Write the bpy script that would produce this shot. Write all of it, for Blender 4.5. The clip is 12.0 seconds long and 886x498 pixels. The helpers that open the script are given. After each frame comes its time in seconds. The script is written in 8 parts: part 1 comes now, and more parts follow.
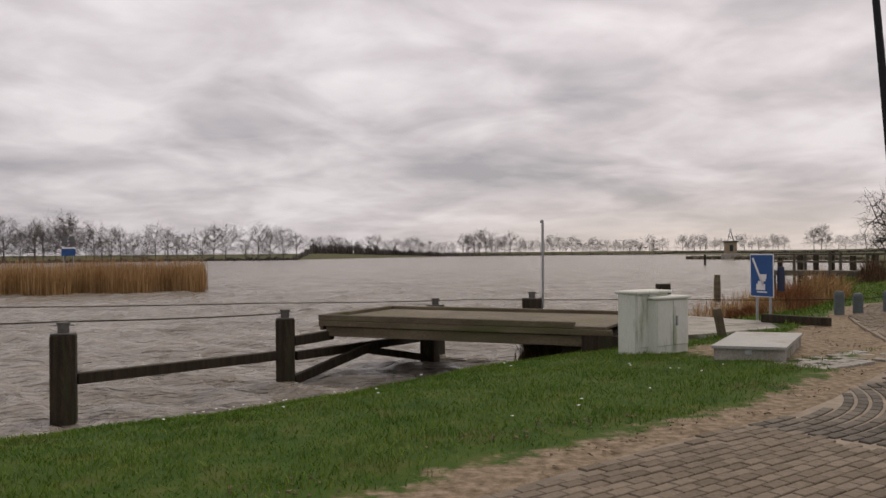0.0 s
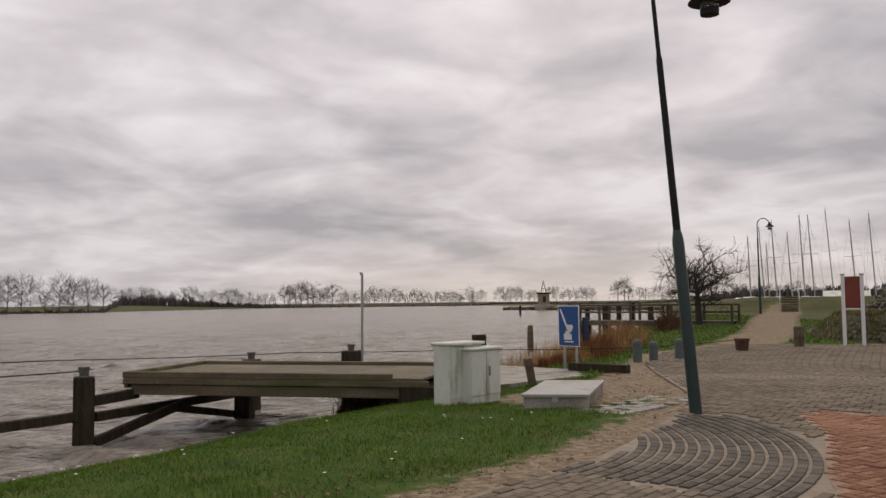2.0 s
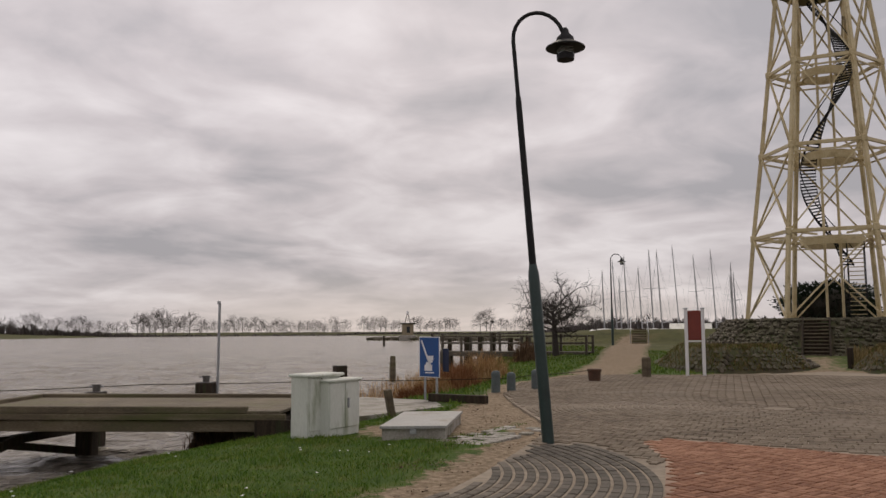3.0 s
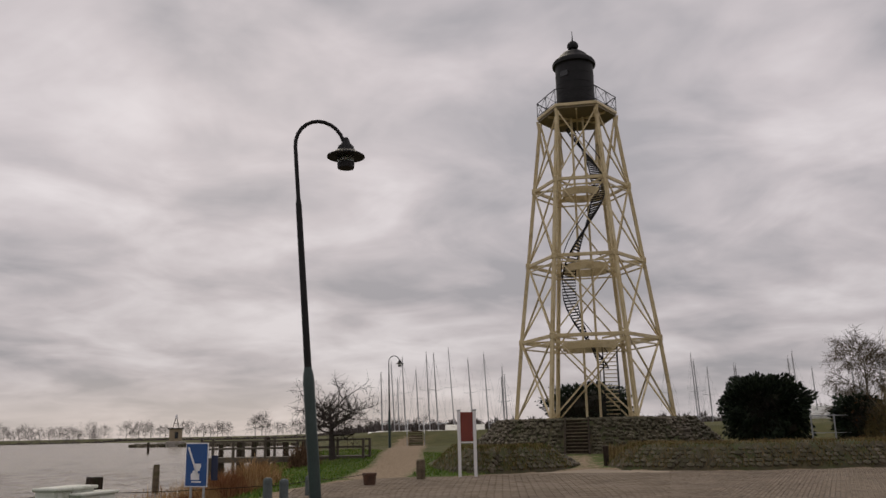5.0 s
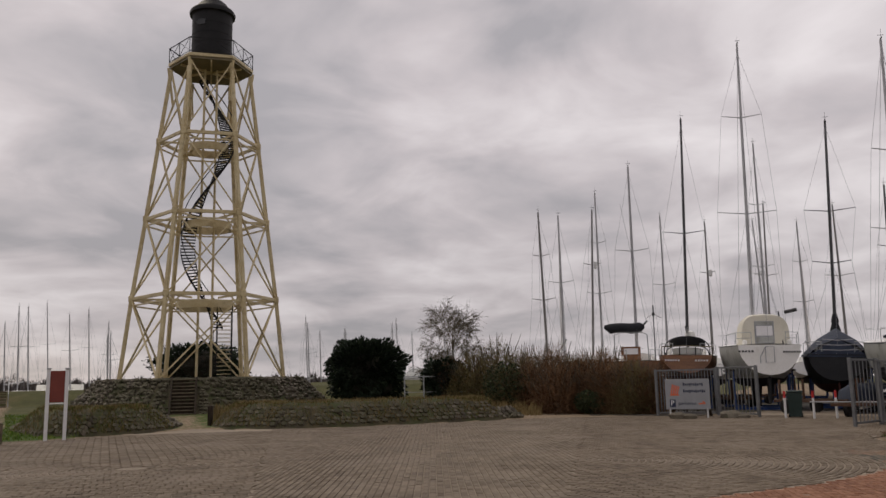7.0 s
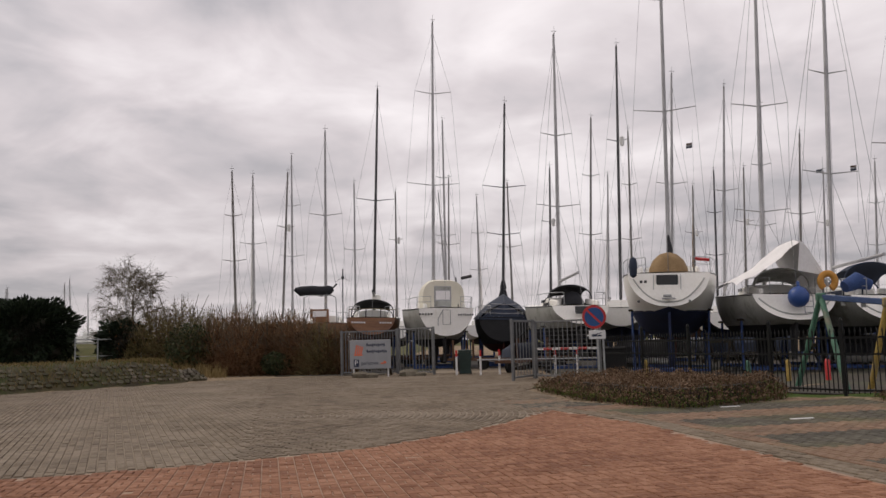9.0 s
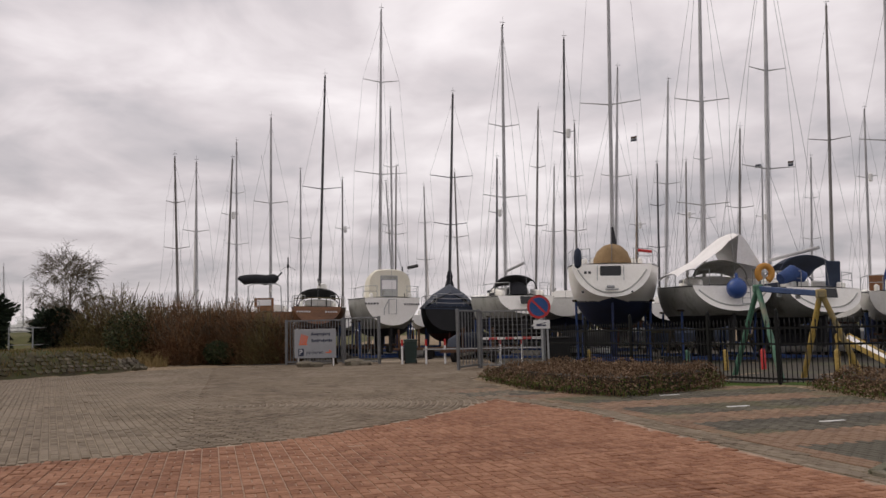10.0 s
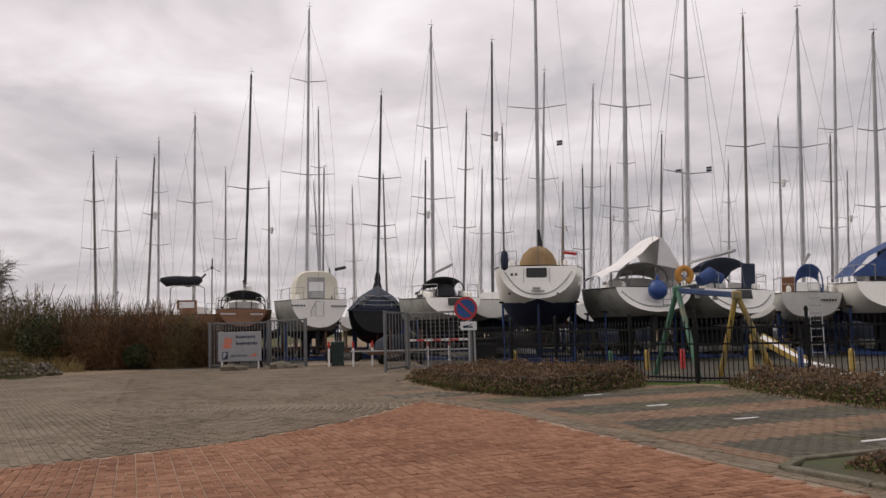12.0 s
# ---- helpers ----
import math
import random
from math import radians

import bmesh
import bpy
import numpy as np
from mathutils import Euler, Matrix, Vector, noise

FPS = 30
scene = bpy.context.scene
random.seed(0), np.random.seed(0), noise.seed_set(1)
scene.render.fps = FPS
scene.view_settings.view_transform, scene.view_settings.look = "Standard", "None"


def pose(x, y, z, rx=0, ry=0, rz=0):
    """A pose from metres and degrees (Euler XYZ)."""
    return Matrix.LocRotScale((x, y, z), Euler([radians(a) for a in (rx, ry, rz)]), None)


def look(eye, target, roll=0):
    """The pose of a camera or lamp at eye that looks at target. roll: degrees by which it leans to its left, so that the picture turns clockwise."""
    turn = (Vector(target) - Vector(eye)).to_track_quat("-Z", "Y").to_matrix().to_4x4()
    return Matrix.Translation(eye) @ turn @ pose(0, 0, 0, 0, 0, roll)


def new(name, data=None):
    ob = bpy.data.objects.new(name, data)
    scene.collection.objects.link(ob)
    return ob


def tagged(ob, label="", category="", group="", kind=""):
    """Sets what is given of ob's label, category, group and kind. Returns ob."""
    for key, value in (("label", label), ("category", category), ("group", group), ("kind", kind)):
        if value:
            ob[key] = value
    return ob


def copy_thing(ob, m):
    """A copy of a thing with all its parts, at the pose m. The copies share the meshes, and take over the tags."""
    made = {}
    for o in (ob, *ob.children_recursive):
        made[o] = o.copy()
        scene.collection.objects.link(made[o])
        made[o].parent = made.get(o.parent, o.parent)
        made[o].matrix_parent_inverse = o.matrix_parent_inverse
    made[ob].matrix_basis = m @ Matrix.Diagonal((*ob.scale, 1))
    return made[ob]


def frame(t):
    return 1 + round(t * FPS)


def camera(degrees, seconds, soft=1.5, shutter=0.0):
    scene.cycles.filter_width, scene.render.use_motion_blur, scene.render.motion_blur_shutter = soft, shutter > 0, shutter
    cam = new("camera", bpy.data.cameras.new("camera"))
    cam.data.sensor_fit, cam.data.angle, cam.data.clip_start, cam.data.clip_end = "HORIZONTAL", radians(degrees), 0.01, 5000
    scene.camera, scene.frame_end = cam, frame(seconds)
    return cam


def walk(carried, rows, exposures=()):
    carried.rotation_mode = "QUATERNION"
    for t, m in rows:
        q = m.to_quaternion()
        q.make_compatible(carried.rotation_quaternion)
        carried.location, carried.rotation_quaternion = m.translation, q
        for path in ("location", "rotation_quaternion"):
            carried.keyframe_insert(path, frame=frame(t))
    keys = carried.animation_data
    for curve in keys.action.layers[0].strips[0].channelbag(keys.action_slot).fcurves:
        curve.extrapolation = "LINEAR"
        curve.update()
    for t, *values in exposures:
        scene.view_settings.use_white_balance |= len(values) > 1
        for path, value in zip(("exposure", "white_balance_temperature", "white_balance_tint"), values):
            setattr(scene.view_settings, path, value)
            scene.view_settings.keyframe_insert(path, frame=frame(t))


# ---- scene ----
cam = camera(56.43, 12.0)
# seconds, eye, yaw, pitch, lean
PATH = [
    (0, 0.000, -0.000, 1.600, 0.00, 0.25, 0.46),
    (0.5, 0.022, -0.005, 1.607, -1.09, 1.04, 0.47),
    (1, 0.046, -0.012, 1.612, -4.22, 1.93, 0.52),
    (1.5, 0.061, -0.021, 1.614, -8.27, 2.74, 0.62),
    (2, 0.083, -0.030, 1.617, -12.28, 3.70, 0.60),
    (2.5, 0.118, -0.048, 1.622, -18.14, 4.17, 0.27),
    (3, 0.139, -0.066, 1.632, -21.63, 5.71, 0.24),
    (3.2, 0.143, -0.077, 1.635, -23.24, 6.82, 0.01),
    (4.8, 0.119, -0.222, 1.645, -34.95, 12.51, 1.04),
    (5, 0.121, -0.240, 1.645, -36.94, 12.49, 1.17),
    (5.5, 0.134, -0.290, 1.643, -42.08, 12.46, 1.20),
    (6, 0.153, -0.342, 1.640, -48.37, 11.71, 1.42),
    (6.5, 0.187, -0.392, 1.635, -55.35, 10.42, 1.48),
    (7, 0.239, -0.443, 1.621, -62.83, 9.31, 1.19),
    (7.5, 0.299, -0.488, 1.601, -69.21, 8.44, 1.04),
    (7.7, 0.317, -0.501, 1.590, -71.98, 7.99, 0.98),
    (9.3, 0.417, -0.577, 1.479, -85.19, 6.01, 1.59),
    (9.5, 0.426, -0.581, 1.473, -85.92, 5.76, 1.51),
    (10, 0.440, -0.586, 1.476, -87.49, 5.57, 1.39),
    (10.5, 0.449, -0.594, 1.478, -88.07, 5.58, 1.22),
    (11, 0.450, -0.608, 1.480, -89.97, 5.54, 1.44),
    (11.5, 0.454, -0.617, 1.482, -91.21, 5.55, 1.58),
    (12, 0.455, -0.628, 1.483, -92.45, 5.55, 1.68),
]
walk(cam, [(t, pose(x, y, z, 90 + pitch, 0, yaw) @ pose(0, 0, 0, 0, 0, -lean)) for t, x, y, z, yaw, pitch, lean in PATH],
     [(0, -0.04), (1.5, -0.06), (2.5, -0.10), (5, -0.24), (6, -0.28), (6.8, -0.26), (7.7, -0.12), (9.3, 0.06), (12, 0.08)])

# ---- light ----
SUN_AZ, SUN_EL = 22.0, 24.0


def build_world():
    w = bpy.data.worlds.new("overcast_sky")
    scene.world = w
    w.use_nodes = True
    nt = w.node_tree
    nt.nodes.clear()
    N, L = nt.nodes.new, nt.links.new
    out, bg = N("ShaderNodeOutputWorld"), N("ShaderNodeBackground")
    sky = N("ShaderNodeTexSky")
    sky.sky_type, sky.sun_disc = "NISHITA", False
    sky.sun_elevation, sky.sun_rotation = radians(SUN_EL), radians(SUN_AZ)
    tc, sep = N("ShaderNodeTexCoord"), N("ShaderNodeSeparateXYZ")
    L(tc.outputs["Generated"], sep.inputs[0])

    def m(op, a, b=None, c=None):
        n = N("ShaderNodeMath")
        n.operation = op
        for k, v in enumerate((a, b, c)):
            if v is None:
                continue
            if isinstance(v, (int, float)):
                n.inputs[k].default_value = v
            else:
                L(v, n.inputs[k])
        return n.outputs[0]

    x, y, z = sep.outputs
    up = m("MAXIMUM", z, 0.0)
    inv = m("DIVIDE", 1.0, m("ADD", up, 0.20))
    comb = N("ShaderNodeCombineXYZ")
    L(m("MULTIPLY", x, inv), comb.inputs[0])
    L(m("MULTIPLY", y, inv), comb.inputs[1])
    comb.inputs[2].default_value = 3.4

    def cloud(scale, detail, rough, dist=0.0):
        n = N("ShaderNodeTexNoise")
        n.inputs["Scale"].default_value, n.inputs["Detail"].default_value = scale, detail
        n.inputs["Roughness"].default_value, n.inputs["Distortion"].default_value = rough, dist
        L(comb.outputs[0], n.inputs["Vector"])
        return n.outputs["Fac"]

    big, mid, small = cloud(0.80, 4, 0.5, 0.5), cloud(2.3, 5, 0.5, 0.5), cloud(6.0, 4, 0.5, 0.4)
    f = m("ADD", m("ADD", m("MULTIPLY", big, 0.52), m("MULTIPLY", mid, 0.38)), m("MULTIPLY", small, 0.10))
    ramp = N("ShaderNodeValToRGB")
    L(f, ramp.inputs[0])
    e = ramp.color_ramp.elements
    e[0].position, e[0].color = 0.400, (0.370, 0.352, 0.372, 1)
    e[1].position, e[1].color = 0.610, (0.735, 0.685, 0.695, 1)
    k = ramp.color_ramp.elements.new(0.50)
    k.color = (0.545, 0.498, 0.512, 1)
    # brighter, warmer strip low over the land
    low = N("ShaderNodeMapRange")
    low.interpolation_type = "SMOOTHSTEP"
    low.inputs[1].default_value, low.inputs[2].default_value = 0.0, 0.085
    low.inputs[3].default_value, low.inputs[4].default_value = 1.0, 0.0
    L(z, low.inputs[0])
    mix = N("ShaderNodeMixRGB")
    L(ramp.outputs[0], mix.inputs[1])
    # the strip is warmest where the sun stands behind the cloud
    sx, sy = math.sin(radians(SUN_AZ)), math.cos(radians(SUN_AZ))
    toward = m("ADD", m("MULTIPLY", x, sx), m("MULTIPLY", y, sy))
    glow = N("ShaderNodeMapRange")
    glow.interpolation_type = "SMOOTHSTEP"
    glow.inputs[1].default_value, glow.inputs[2].default_value = 0.86, 1.0
    L(toward, glow.inputs[0])
    clear = N("ShaderNodeMapRange")
    clear.interpolation_type = "SMOOTHSTEP"
    clear.inputs[1].default_value, clear.inputs[2].default_value = 0.74, 0.95
    L(x, clear.inputs[0])
    share = m("ADD", 0.20, m("ADD", m("MULTIPLY", glow.outputs[0], 0.28), m("MULTIPLY", clear.outputs[0], 0.30)))
    L(m("MULTIPLY", low.outputs[0], share), mix.inputs[0])
    warm = N("ShaderNodeMixRGB")
    L(glow.outputs[0], warm.inputs[0])
    warm.inputs[1].default_value, warm.inputs[2].default_value = (0.68, 0.63, 0.64, 1), (0.80, 0.695, 0.62, 1)
    L(warm.outputs[0], mix.inputs[2])
    # a little of the clear sky's colour behind the cloud
    tint = N("ShaderNodeMixRGB")
    tint.blend_type = "ADD"
    tint.inputs[0].default_value = 0.002
    L(mix.outputs[0], tint.inputs[1])
    L(sky.outputs[0], tint.inputs[2])
    # the cloud is thinner overhead than towards the land
    thin = N("ShaderNodeMapRange")
    thin.interpolation_type = "SMOOTHSTEP"
    thin.inputs[1].default_value, thin.inputs[2].default_value = 0.02, 0.36
    thin.inputs[3].default_value, thin.inputs[4].default_value = 1.02, 1.28
    L(z, thin.inputs[0])
    L(thin.outputs[0], bg.inputs[1])
    L(tint.outputs[0], bg.inputs[0])
    L(bg.outputs[0], out.inputs[0])


build_world()
sun = new("sun", bpy.data.lights.new("sun", "SUN"))
sun.data.energy, sun.data.angle, sun.data.color = 1.1, radians(25), (1.0, 0.88, 0.70)
sun.matrix_world = look((0, 0, 60), (-60 * math.sin(radians(SUN_AZ)), -60 * math.cos(radians(SUN_AZ)), 60 - 60 * math.tan(radians(48))))
scene.view_settings.exposure = 0.0


# ---- materials ----
def material(name, stops, scale=3.0, fine=40.0, rough=0.7, metal=0.0, bump=0.15, bump_scale=None, stretch=(1, 1, 1), per=0.0, island=0.0, coords="Object", dirt=None, dirt_at=(0.52, 0.66), dirt_scale=1.2, spec=0.5):
    """Two scales of noise through a ramp of colours, a dirt layer, fine bump. per, island: how much pieces differ."""
    mt = bpy.data.materials.new(name)
    mt.use_nodes = True
    nt = mt.node_tree
    N, L = nt.nodes.new, nt.links.new
    b = nt.nodes["Principled BSDF"]
    tc, mp = N("ShaderNodeTexCoord"), N("ShaderNodeMapping")
    L(N("ShaderNodeNewGeometry").outputs["Position"] if coords == "World" else tc.outputs[coords], mp.inputs[0])
    mp.inputs["Scale"].default_value = stretch

    def noise_tex(sc, detail=4.0, rg=0.55):
        n = N("ShaderNodeTexNoise")
        n.inputs["Scale"].default_value, n.inputs["Detail"].default_value, n.inputs["Roughness"].default_value = sc, detail, rg
        L(mp.outputs[0], n.inputs["Vector"])
        return n

    n1, n2 = noise_tex(scale), noise_tex(fine, 3.0, 0.6)
    add = N("ShaderNodeMath")
    add.operation = "MULTIPLY_ADD"
    L(n2.outputs["Fac"], add.inputs[0])
    add.inputs[1].default_value = 0.45
    half = N("ShaderNodeMath")
    half.operation = "MULTIPLY"
    L(n1.outputs["Fac"], half.inputs[0])
    half.inputs[1].default_value = 0.55
    L(half.outputs[0], add.inputs[2])
    value = add.outputs[0]
    if per or island:
        r = N("ShaderNodeObjectInfo").outputs["Random"] if per else N("ShaderNodeNewGeometry").outputs["Random Per Island"]
        s = N("ShaderNodeMath")
        s.operation = "SUBTRACT"
        L(r, s.inputs[0])
        s.inputs[1].default_value = 0.5
        a2 = N("ShaderNodeMath")
        a2.operation = "MULTIPLY_ADD"
        L(s.outputs[0], a2.inputs[0])
        a2.inputs[1].default_value = per or island
        L(value, a2.inputs[2])
        value = a2.outputs[0]
    ramp = N("ShaderNodeValToRGB")
    el = ramp.color_ramp.elements
    lo, hi = 0.34, 0.66
    for i, c in enumerate(stops):
        p = lo + (hi - lo) * i / max(1, len(stops) - 1)
        if i < 2 and len(stops) > 1:
            el[i].position, el[i].color = (lo if i == 0 else hi), (*stops[0 if i == 0 else -1], 1)
        if 0 < i < len(stops) - 1:
            el.new(p).color = (*c, 1)
    if len(stops) == 1:
        el[0].color = el[1].color = (*stops[0], 1)
    L(value, ramp.inputs[0])
    col = ramp.outputs[0]
    if dirt:
        n3 = noise_tex(dirt_scale, 6.0, 0.65)
        mr = N("ShaderNodeMapRange")
        mr.inputs[1].default_value, mr.inputs[2].default_value = dirt_at
        L(n3.outputs["Fac"], mr.inputs[0])
        mx = N("ShaderNodeMixRGB")
        L(mr.outputs[0], mx.inputs[0])
        L(col, mx.inputs[1])
        mx.inputs[2].default_value = (*dirt, 1)
        col = mx.outputs[0]
    L(col, b.inputs["Base Color"])
    rr = N("ShaderNodeMapRange")
    rr.inputs[3].default_value, rr.inputs[4].default_value = max(0.03, rough - 0.12), min(1, rough + 0.12)
    L(n1.outputs["Fac"], rr.inputs[0])
    L(rr.outputs[0], b.inputs["Roughness"])
    b.inputs["Metallic"].default_value = metal
    b.inputs["Specular IOR Level"].default_value = spec
    if bump:
        bp = N("ShaderNodeBump")
        bp.inputs["Strength"].default_value, bp.inputs["Distance"].default_value = bump, 0.02
        src = noise_tex(bump_scale, 4.0, 0.6) if bump_scale else n2
        L(src.outputs["Fac"], bp.inputs["Height"])
        L(bp.outputs[0], b.inputs["Normal"])
    return mt


def water_material():
    mt = bpy.data.materials.new("lake_water")
    mt.use_nodes = True
    nt = mt.node_tree
    N, L = nt.nodes.new, nt.links.new
    b = nt.nodes["Principled BSDF"]
    tc, mp = N("ShaderNodeTexCoord"), N("ShaderNodeMapping")
    L(tc.outputs["Object"], mp.inputs[0])
    mp.inputs["Rotation"].default_value = (0, 0, radians(-18))
    mp.inputs["Scale"].default_value = (0.38, 1.0, 1.0)
    hs = []
    for sc, d in ((0.5, 3.0), (1.7, 4.0), (6.0, 3.0)):
        n = N("ShaderNodeTexNoise")
        n.inputs["Scale"].default_value, n.inputs["Detail"].default_value, n.inputs["Distortion"].default_value = sc, d, 0.5
        L(mp.outputs[0], n.inputs["Vector"])
        hs.append(n.outputs["Fac"])
    prev = None
    for h, st, di in zip(hs, (0.5, 1.0, 1.0), (0.5, 0.55, 0.26)):
        bp = N("ShaderNodeBump")
        bp.inputs["Strength"].default_value, bp.inputs["Distance"].default_value = st, di
        L(h, bp.inputs["Height"])
        if prev:
            L(prev, bp.inputs["Normal"])
        prev = bp.outputs[0]
    L(prev, b.inputs["Normal"])
    ramp = N("ShaderNodeValToRGB")
    ramp.color_ramp.elements[0].position, ramp.color_ramp.elements[0].color = 0.35, (0.232, 0.204, 0.166, 1)
    ramp.color_ramp.elements[1].position, ramp.color_ramp.elements[1].color = 0.7, (0.335, 0.300, 0.252, 1)
    L(hs[0], ramp.inputs[0])
    L(ramp.outputs[0], b.inputs["Base Color"])
    b.inputs["Roughness"].default_value, b.inputs["IOR"].default_value = 0.20, 1.33
    return mt


def ground_material():
    """Short grass, worn to sand towards the paving, with darker soil."""
    mt = bpy.data.materials.new("grass_and_soil")
    mt.use_nodes = True
    nt = mt.node_tree
    N, L = nt.nodes.new, nt.links.new
    b = nt.nodes["Principled BSDF"]
    tc = N("ShaderNodeTexCoord")

    def nz(sc, det=5.0, rg=0.6):
        n = N("ShaderNodeTexNoise")
        n.inputs["Scale"].default_value, n.inputs["Detail"].default_value, n.inputs["Roughness"].default_value = sc, det, rg
        L(tc.outputs["Object"], n.inputs["Vector"])
        return n.outputs["Fac"]

    def rp(src, stops):
        r = N("ShaderNodeValToRGB")
        e = r.color_ramp.elements
        e[0].position, e[0].color = stops[0][0], (*stops[0][1], 1)
        e[1].position, e[1].color = stops[-1][0], (*stops[-1][1], 1)
        for p, c in stops[1:-1]:
            e.new(p).color = (*c, 1)
        L(src, r.inputs[0])
        return r.outputs[0]

    grass = rp(nz(2.2), ((0.3, (0.030, 0.064, 0.007)), (0.52, (0.052, 0.092, 0.011)), (0.72, (0.095, 0.105, 0.026))))
    sand = rp(nz(9.0), ((0.3, (0.11, 0.080, 0.048)), (0.5, (0.235, 0.178, 0.118)), (0.7, (0.36, 0.285, 0.205))))
    at = N("ShaderNodeAttribute")
    at.attribute_name = "bare"
    jag = N("ShaderNodeMath")
    jag.operation = "MULTIPLY_ADD"
    L(nz(2.6, 6.0, 0.7), jag.inputs[0])
    jag.inputs[1].default_value = 1.3
    L(at.outputs["Fac"], jag.inputs[2])
    mr = N("ShaderNodeMapRange")
    mr.inputs[1].default_value, mr.inputs[2].default_value = 1.05, 1.22
    L(jag.outputs[0], mr.inputs[0])
    wild = N("ShaderNodeAttribute")
    wild.attribute_name = "wild"
    rough_grass = rp(nz(0.6), ((0.3, (0.045, 0.045, 0.016)), (0.5, (0.075, 0.078, 0.026)), (0.7, (0.115, 0.098, 0.042))))
    gm = N("ShaderNodeMixRGB")
    L(wild.outputs["Fac"], gm.inputs[0])
    L(grass, gm.inputs[1])
    L(rough_grass, gm.inputs[2])
    mx = N("ShaderNodeMixRGB")
    L(mr.outputs[0], mx.inputs[0])
    L(gm.outputs[0], mx.inputs[1])
    L(sand, mx.inputs[2])
    L(mx.outputs[0], b.inputs["Base Color"])
    b.inputs["Roughness"].default_value = 0.95
    b.inputs["Specular IOR Level"].default_value = 0.2
    bp = N("ShaderNodeBump")
    bp.inputs["Strength"].default_value, bp.inputs["Distance"].default_value = 0.6, 0.03
    L(nz(25.0), bp.inputs["Height"])
    L(bp.outputs[0], b.inputs["Normal"])
    return mt


def glass_material(name, color=(0.8, 0.85, 0.85)):
    mt = bpy.data.materials.new(name)
    mt.use_nodes = True
    b = mt.node_tree.nodes["Principled BSDF"]
    b.inputs["Base Color"].default_value = (*color, 1)
    b.inputs["Transmission Weight"].default_value, b.inputs["Roughness"].default_value = 0.9, 0.06
    return mt


M = {}
M["water"], M["ground"] = water_material(), ground_material()
M["oak"] = material("weathered_oak", ((0.014, 0.009, 0.006), (0.032, 0.022, 0.014), (0.066, 0.048, 0.032)), 2.0, 30, 0.8, stretch=(6, 6, 0.7), dirt=(0.036, 0.040, 0.018), spec=0.25)
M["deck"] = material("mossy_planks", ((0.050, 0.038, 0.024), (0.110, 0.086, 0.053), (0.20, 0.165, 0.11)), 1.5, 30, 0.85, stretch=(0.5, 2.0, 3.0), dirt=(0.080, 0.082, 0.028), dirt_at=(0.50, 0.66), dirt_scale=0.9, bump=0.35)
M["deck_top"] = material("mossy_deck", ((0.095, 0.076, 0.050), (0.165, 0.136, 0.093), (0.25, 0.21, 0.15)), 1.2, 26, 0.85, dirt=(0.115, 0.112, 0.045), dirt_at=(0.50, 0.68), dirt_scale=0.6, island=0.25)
M["concrete"] = material("old_concrete", ((0.20, 0.18, 0.15), (0.32, 0.30, 0.26), (0.42, 0.40, 0.36)), 1.5, 35, 0.85, dirt=(0.12, 0.11, 0.07))
M["lid"] = material("lid_sheet", ((0.25, 0.245, 0.235), (0.33, 0.325, 0.31), (0.42, 0.41, 0.395)), 1.0, 30, 0.6, dirt=(0.25, 0.23, 0.19))
M["cabinet"] = material("cabinet_paint", ((0.50, 0.52, 0.46), (0.60, 0.62, 0.56), (0.68, 0.69, 0.64)), 1.2, 22, 0.55, bump=0.04, stretch=(3, 3, 0.6), dirt=(0.28, 0.31, 0.21), dirt_at=(0.55, 0.70))
M["green_paint"] = material("dark_green_paint", ((0.010, 0.024, 0.022), (0.016, 0.036, 0.033), (0.026, 0.050, 0.046)), 2, 40, 0.4, bump=0.03)
M["black_paint"] = material("black_paint", ((0.006, 0.006, 0.007), (0.010, 0.010, 0.011), (0.020, 0.019, 0.020)), 1.5, 30, 0.6, bump=0.04, spec=0.25)
M["tower_paint"] = material("cream_paint", ((0.42, 0.32, 0.16), (0.56, 0.46, 0.26), (0.64, 0.55, 0.35)), 0.8, 14, 0.5, bump=0.04, dirt=(0.30, 0.23, 0.12), dirt_at=(0.56, 0.72))
# the cream hue again at roughly a quarter of its strength
M["tower_under"] = material("dark_cream_soffit", ((0.10, 0.08, 0.04), (0.15, 0.12, 0.06), (0.20, 0.16, 0.09)), 1.0, 14, 0.6)
M["galv"] = material("galvanised_steel", ((0.26, 0.27, 0.28), (0.36, 0.37, 0.38), (0.46, 0.47, 0.48)), 3, 40, 0.5, metal=0.6, bump=0.03)
M["galv_dark"] = material("dull_grey_steel", ((0.11, 0.115, 0.12), (0.16, 0.165, 0.17), (0.22, 0.225, 0.23)), 3, 40, 0.55, metal=0.3, bump=0.03)
M["alu"] = material("mast_aluminium", ((0.30, 0.30, 0.31), (0.40, 0.40, 0.41), (0.50, 0.50, 0.51)), 1.0, 20, 0.45, metal=0.5, bump=0.0)
M["alu_dark"] = material("dark_anodised_mast", ((0.02, 0.02, 0.022), (0.03, 0.03, 0.033), (0.05, 0.05, 0.05)), 1.0, 20, 0.45, bump=0.0)
M["alu_mid"] = material("dulled_mast", ((0.13, 0.12, 0.11), (0.19, 0.18, 0.17), (0.25, 0.24, 0.225)), 1.0, 20, 0.5, metal=0.3, bump=0.0)
M["wire"] = material("rigging_wire", ((0.18, 0.18, 0.19), (0.26, 0.26, 0.27)), 2, 20, 0.4, metal=0.5, bump=0.0)
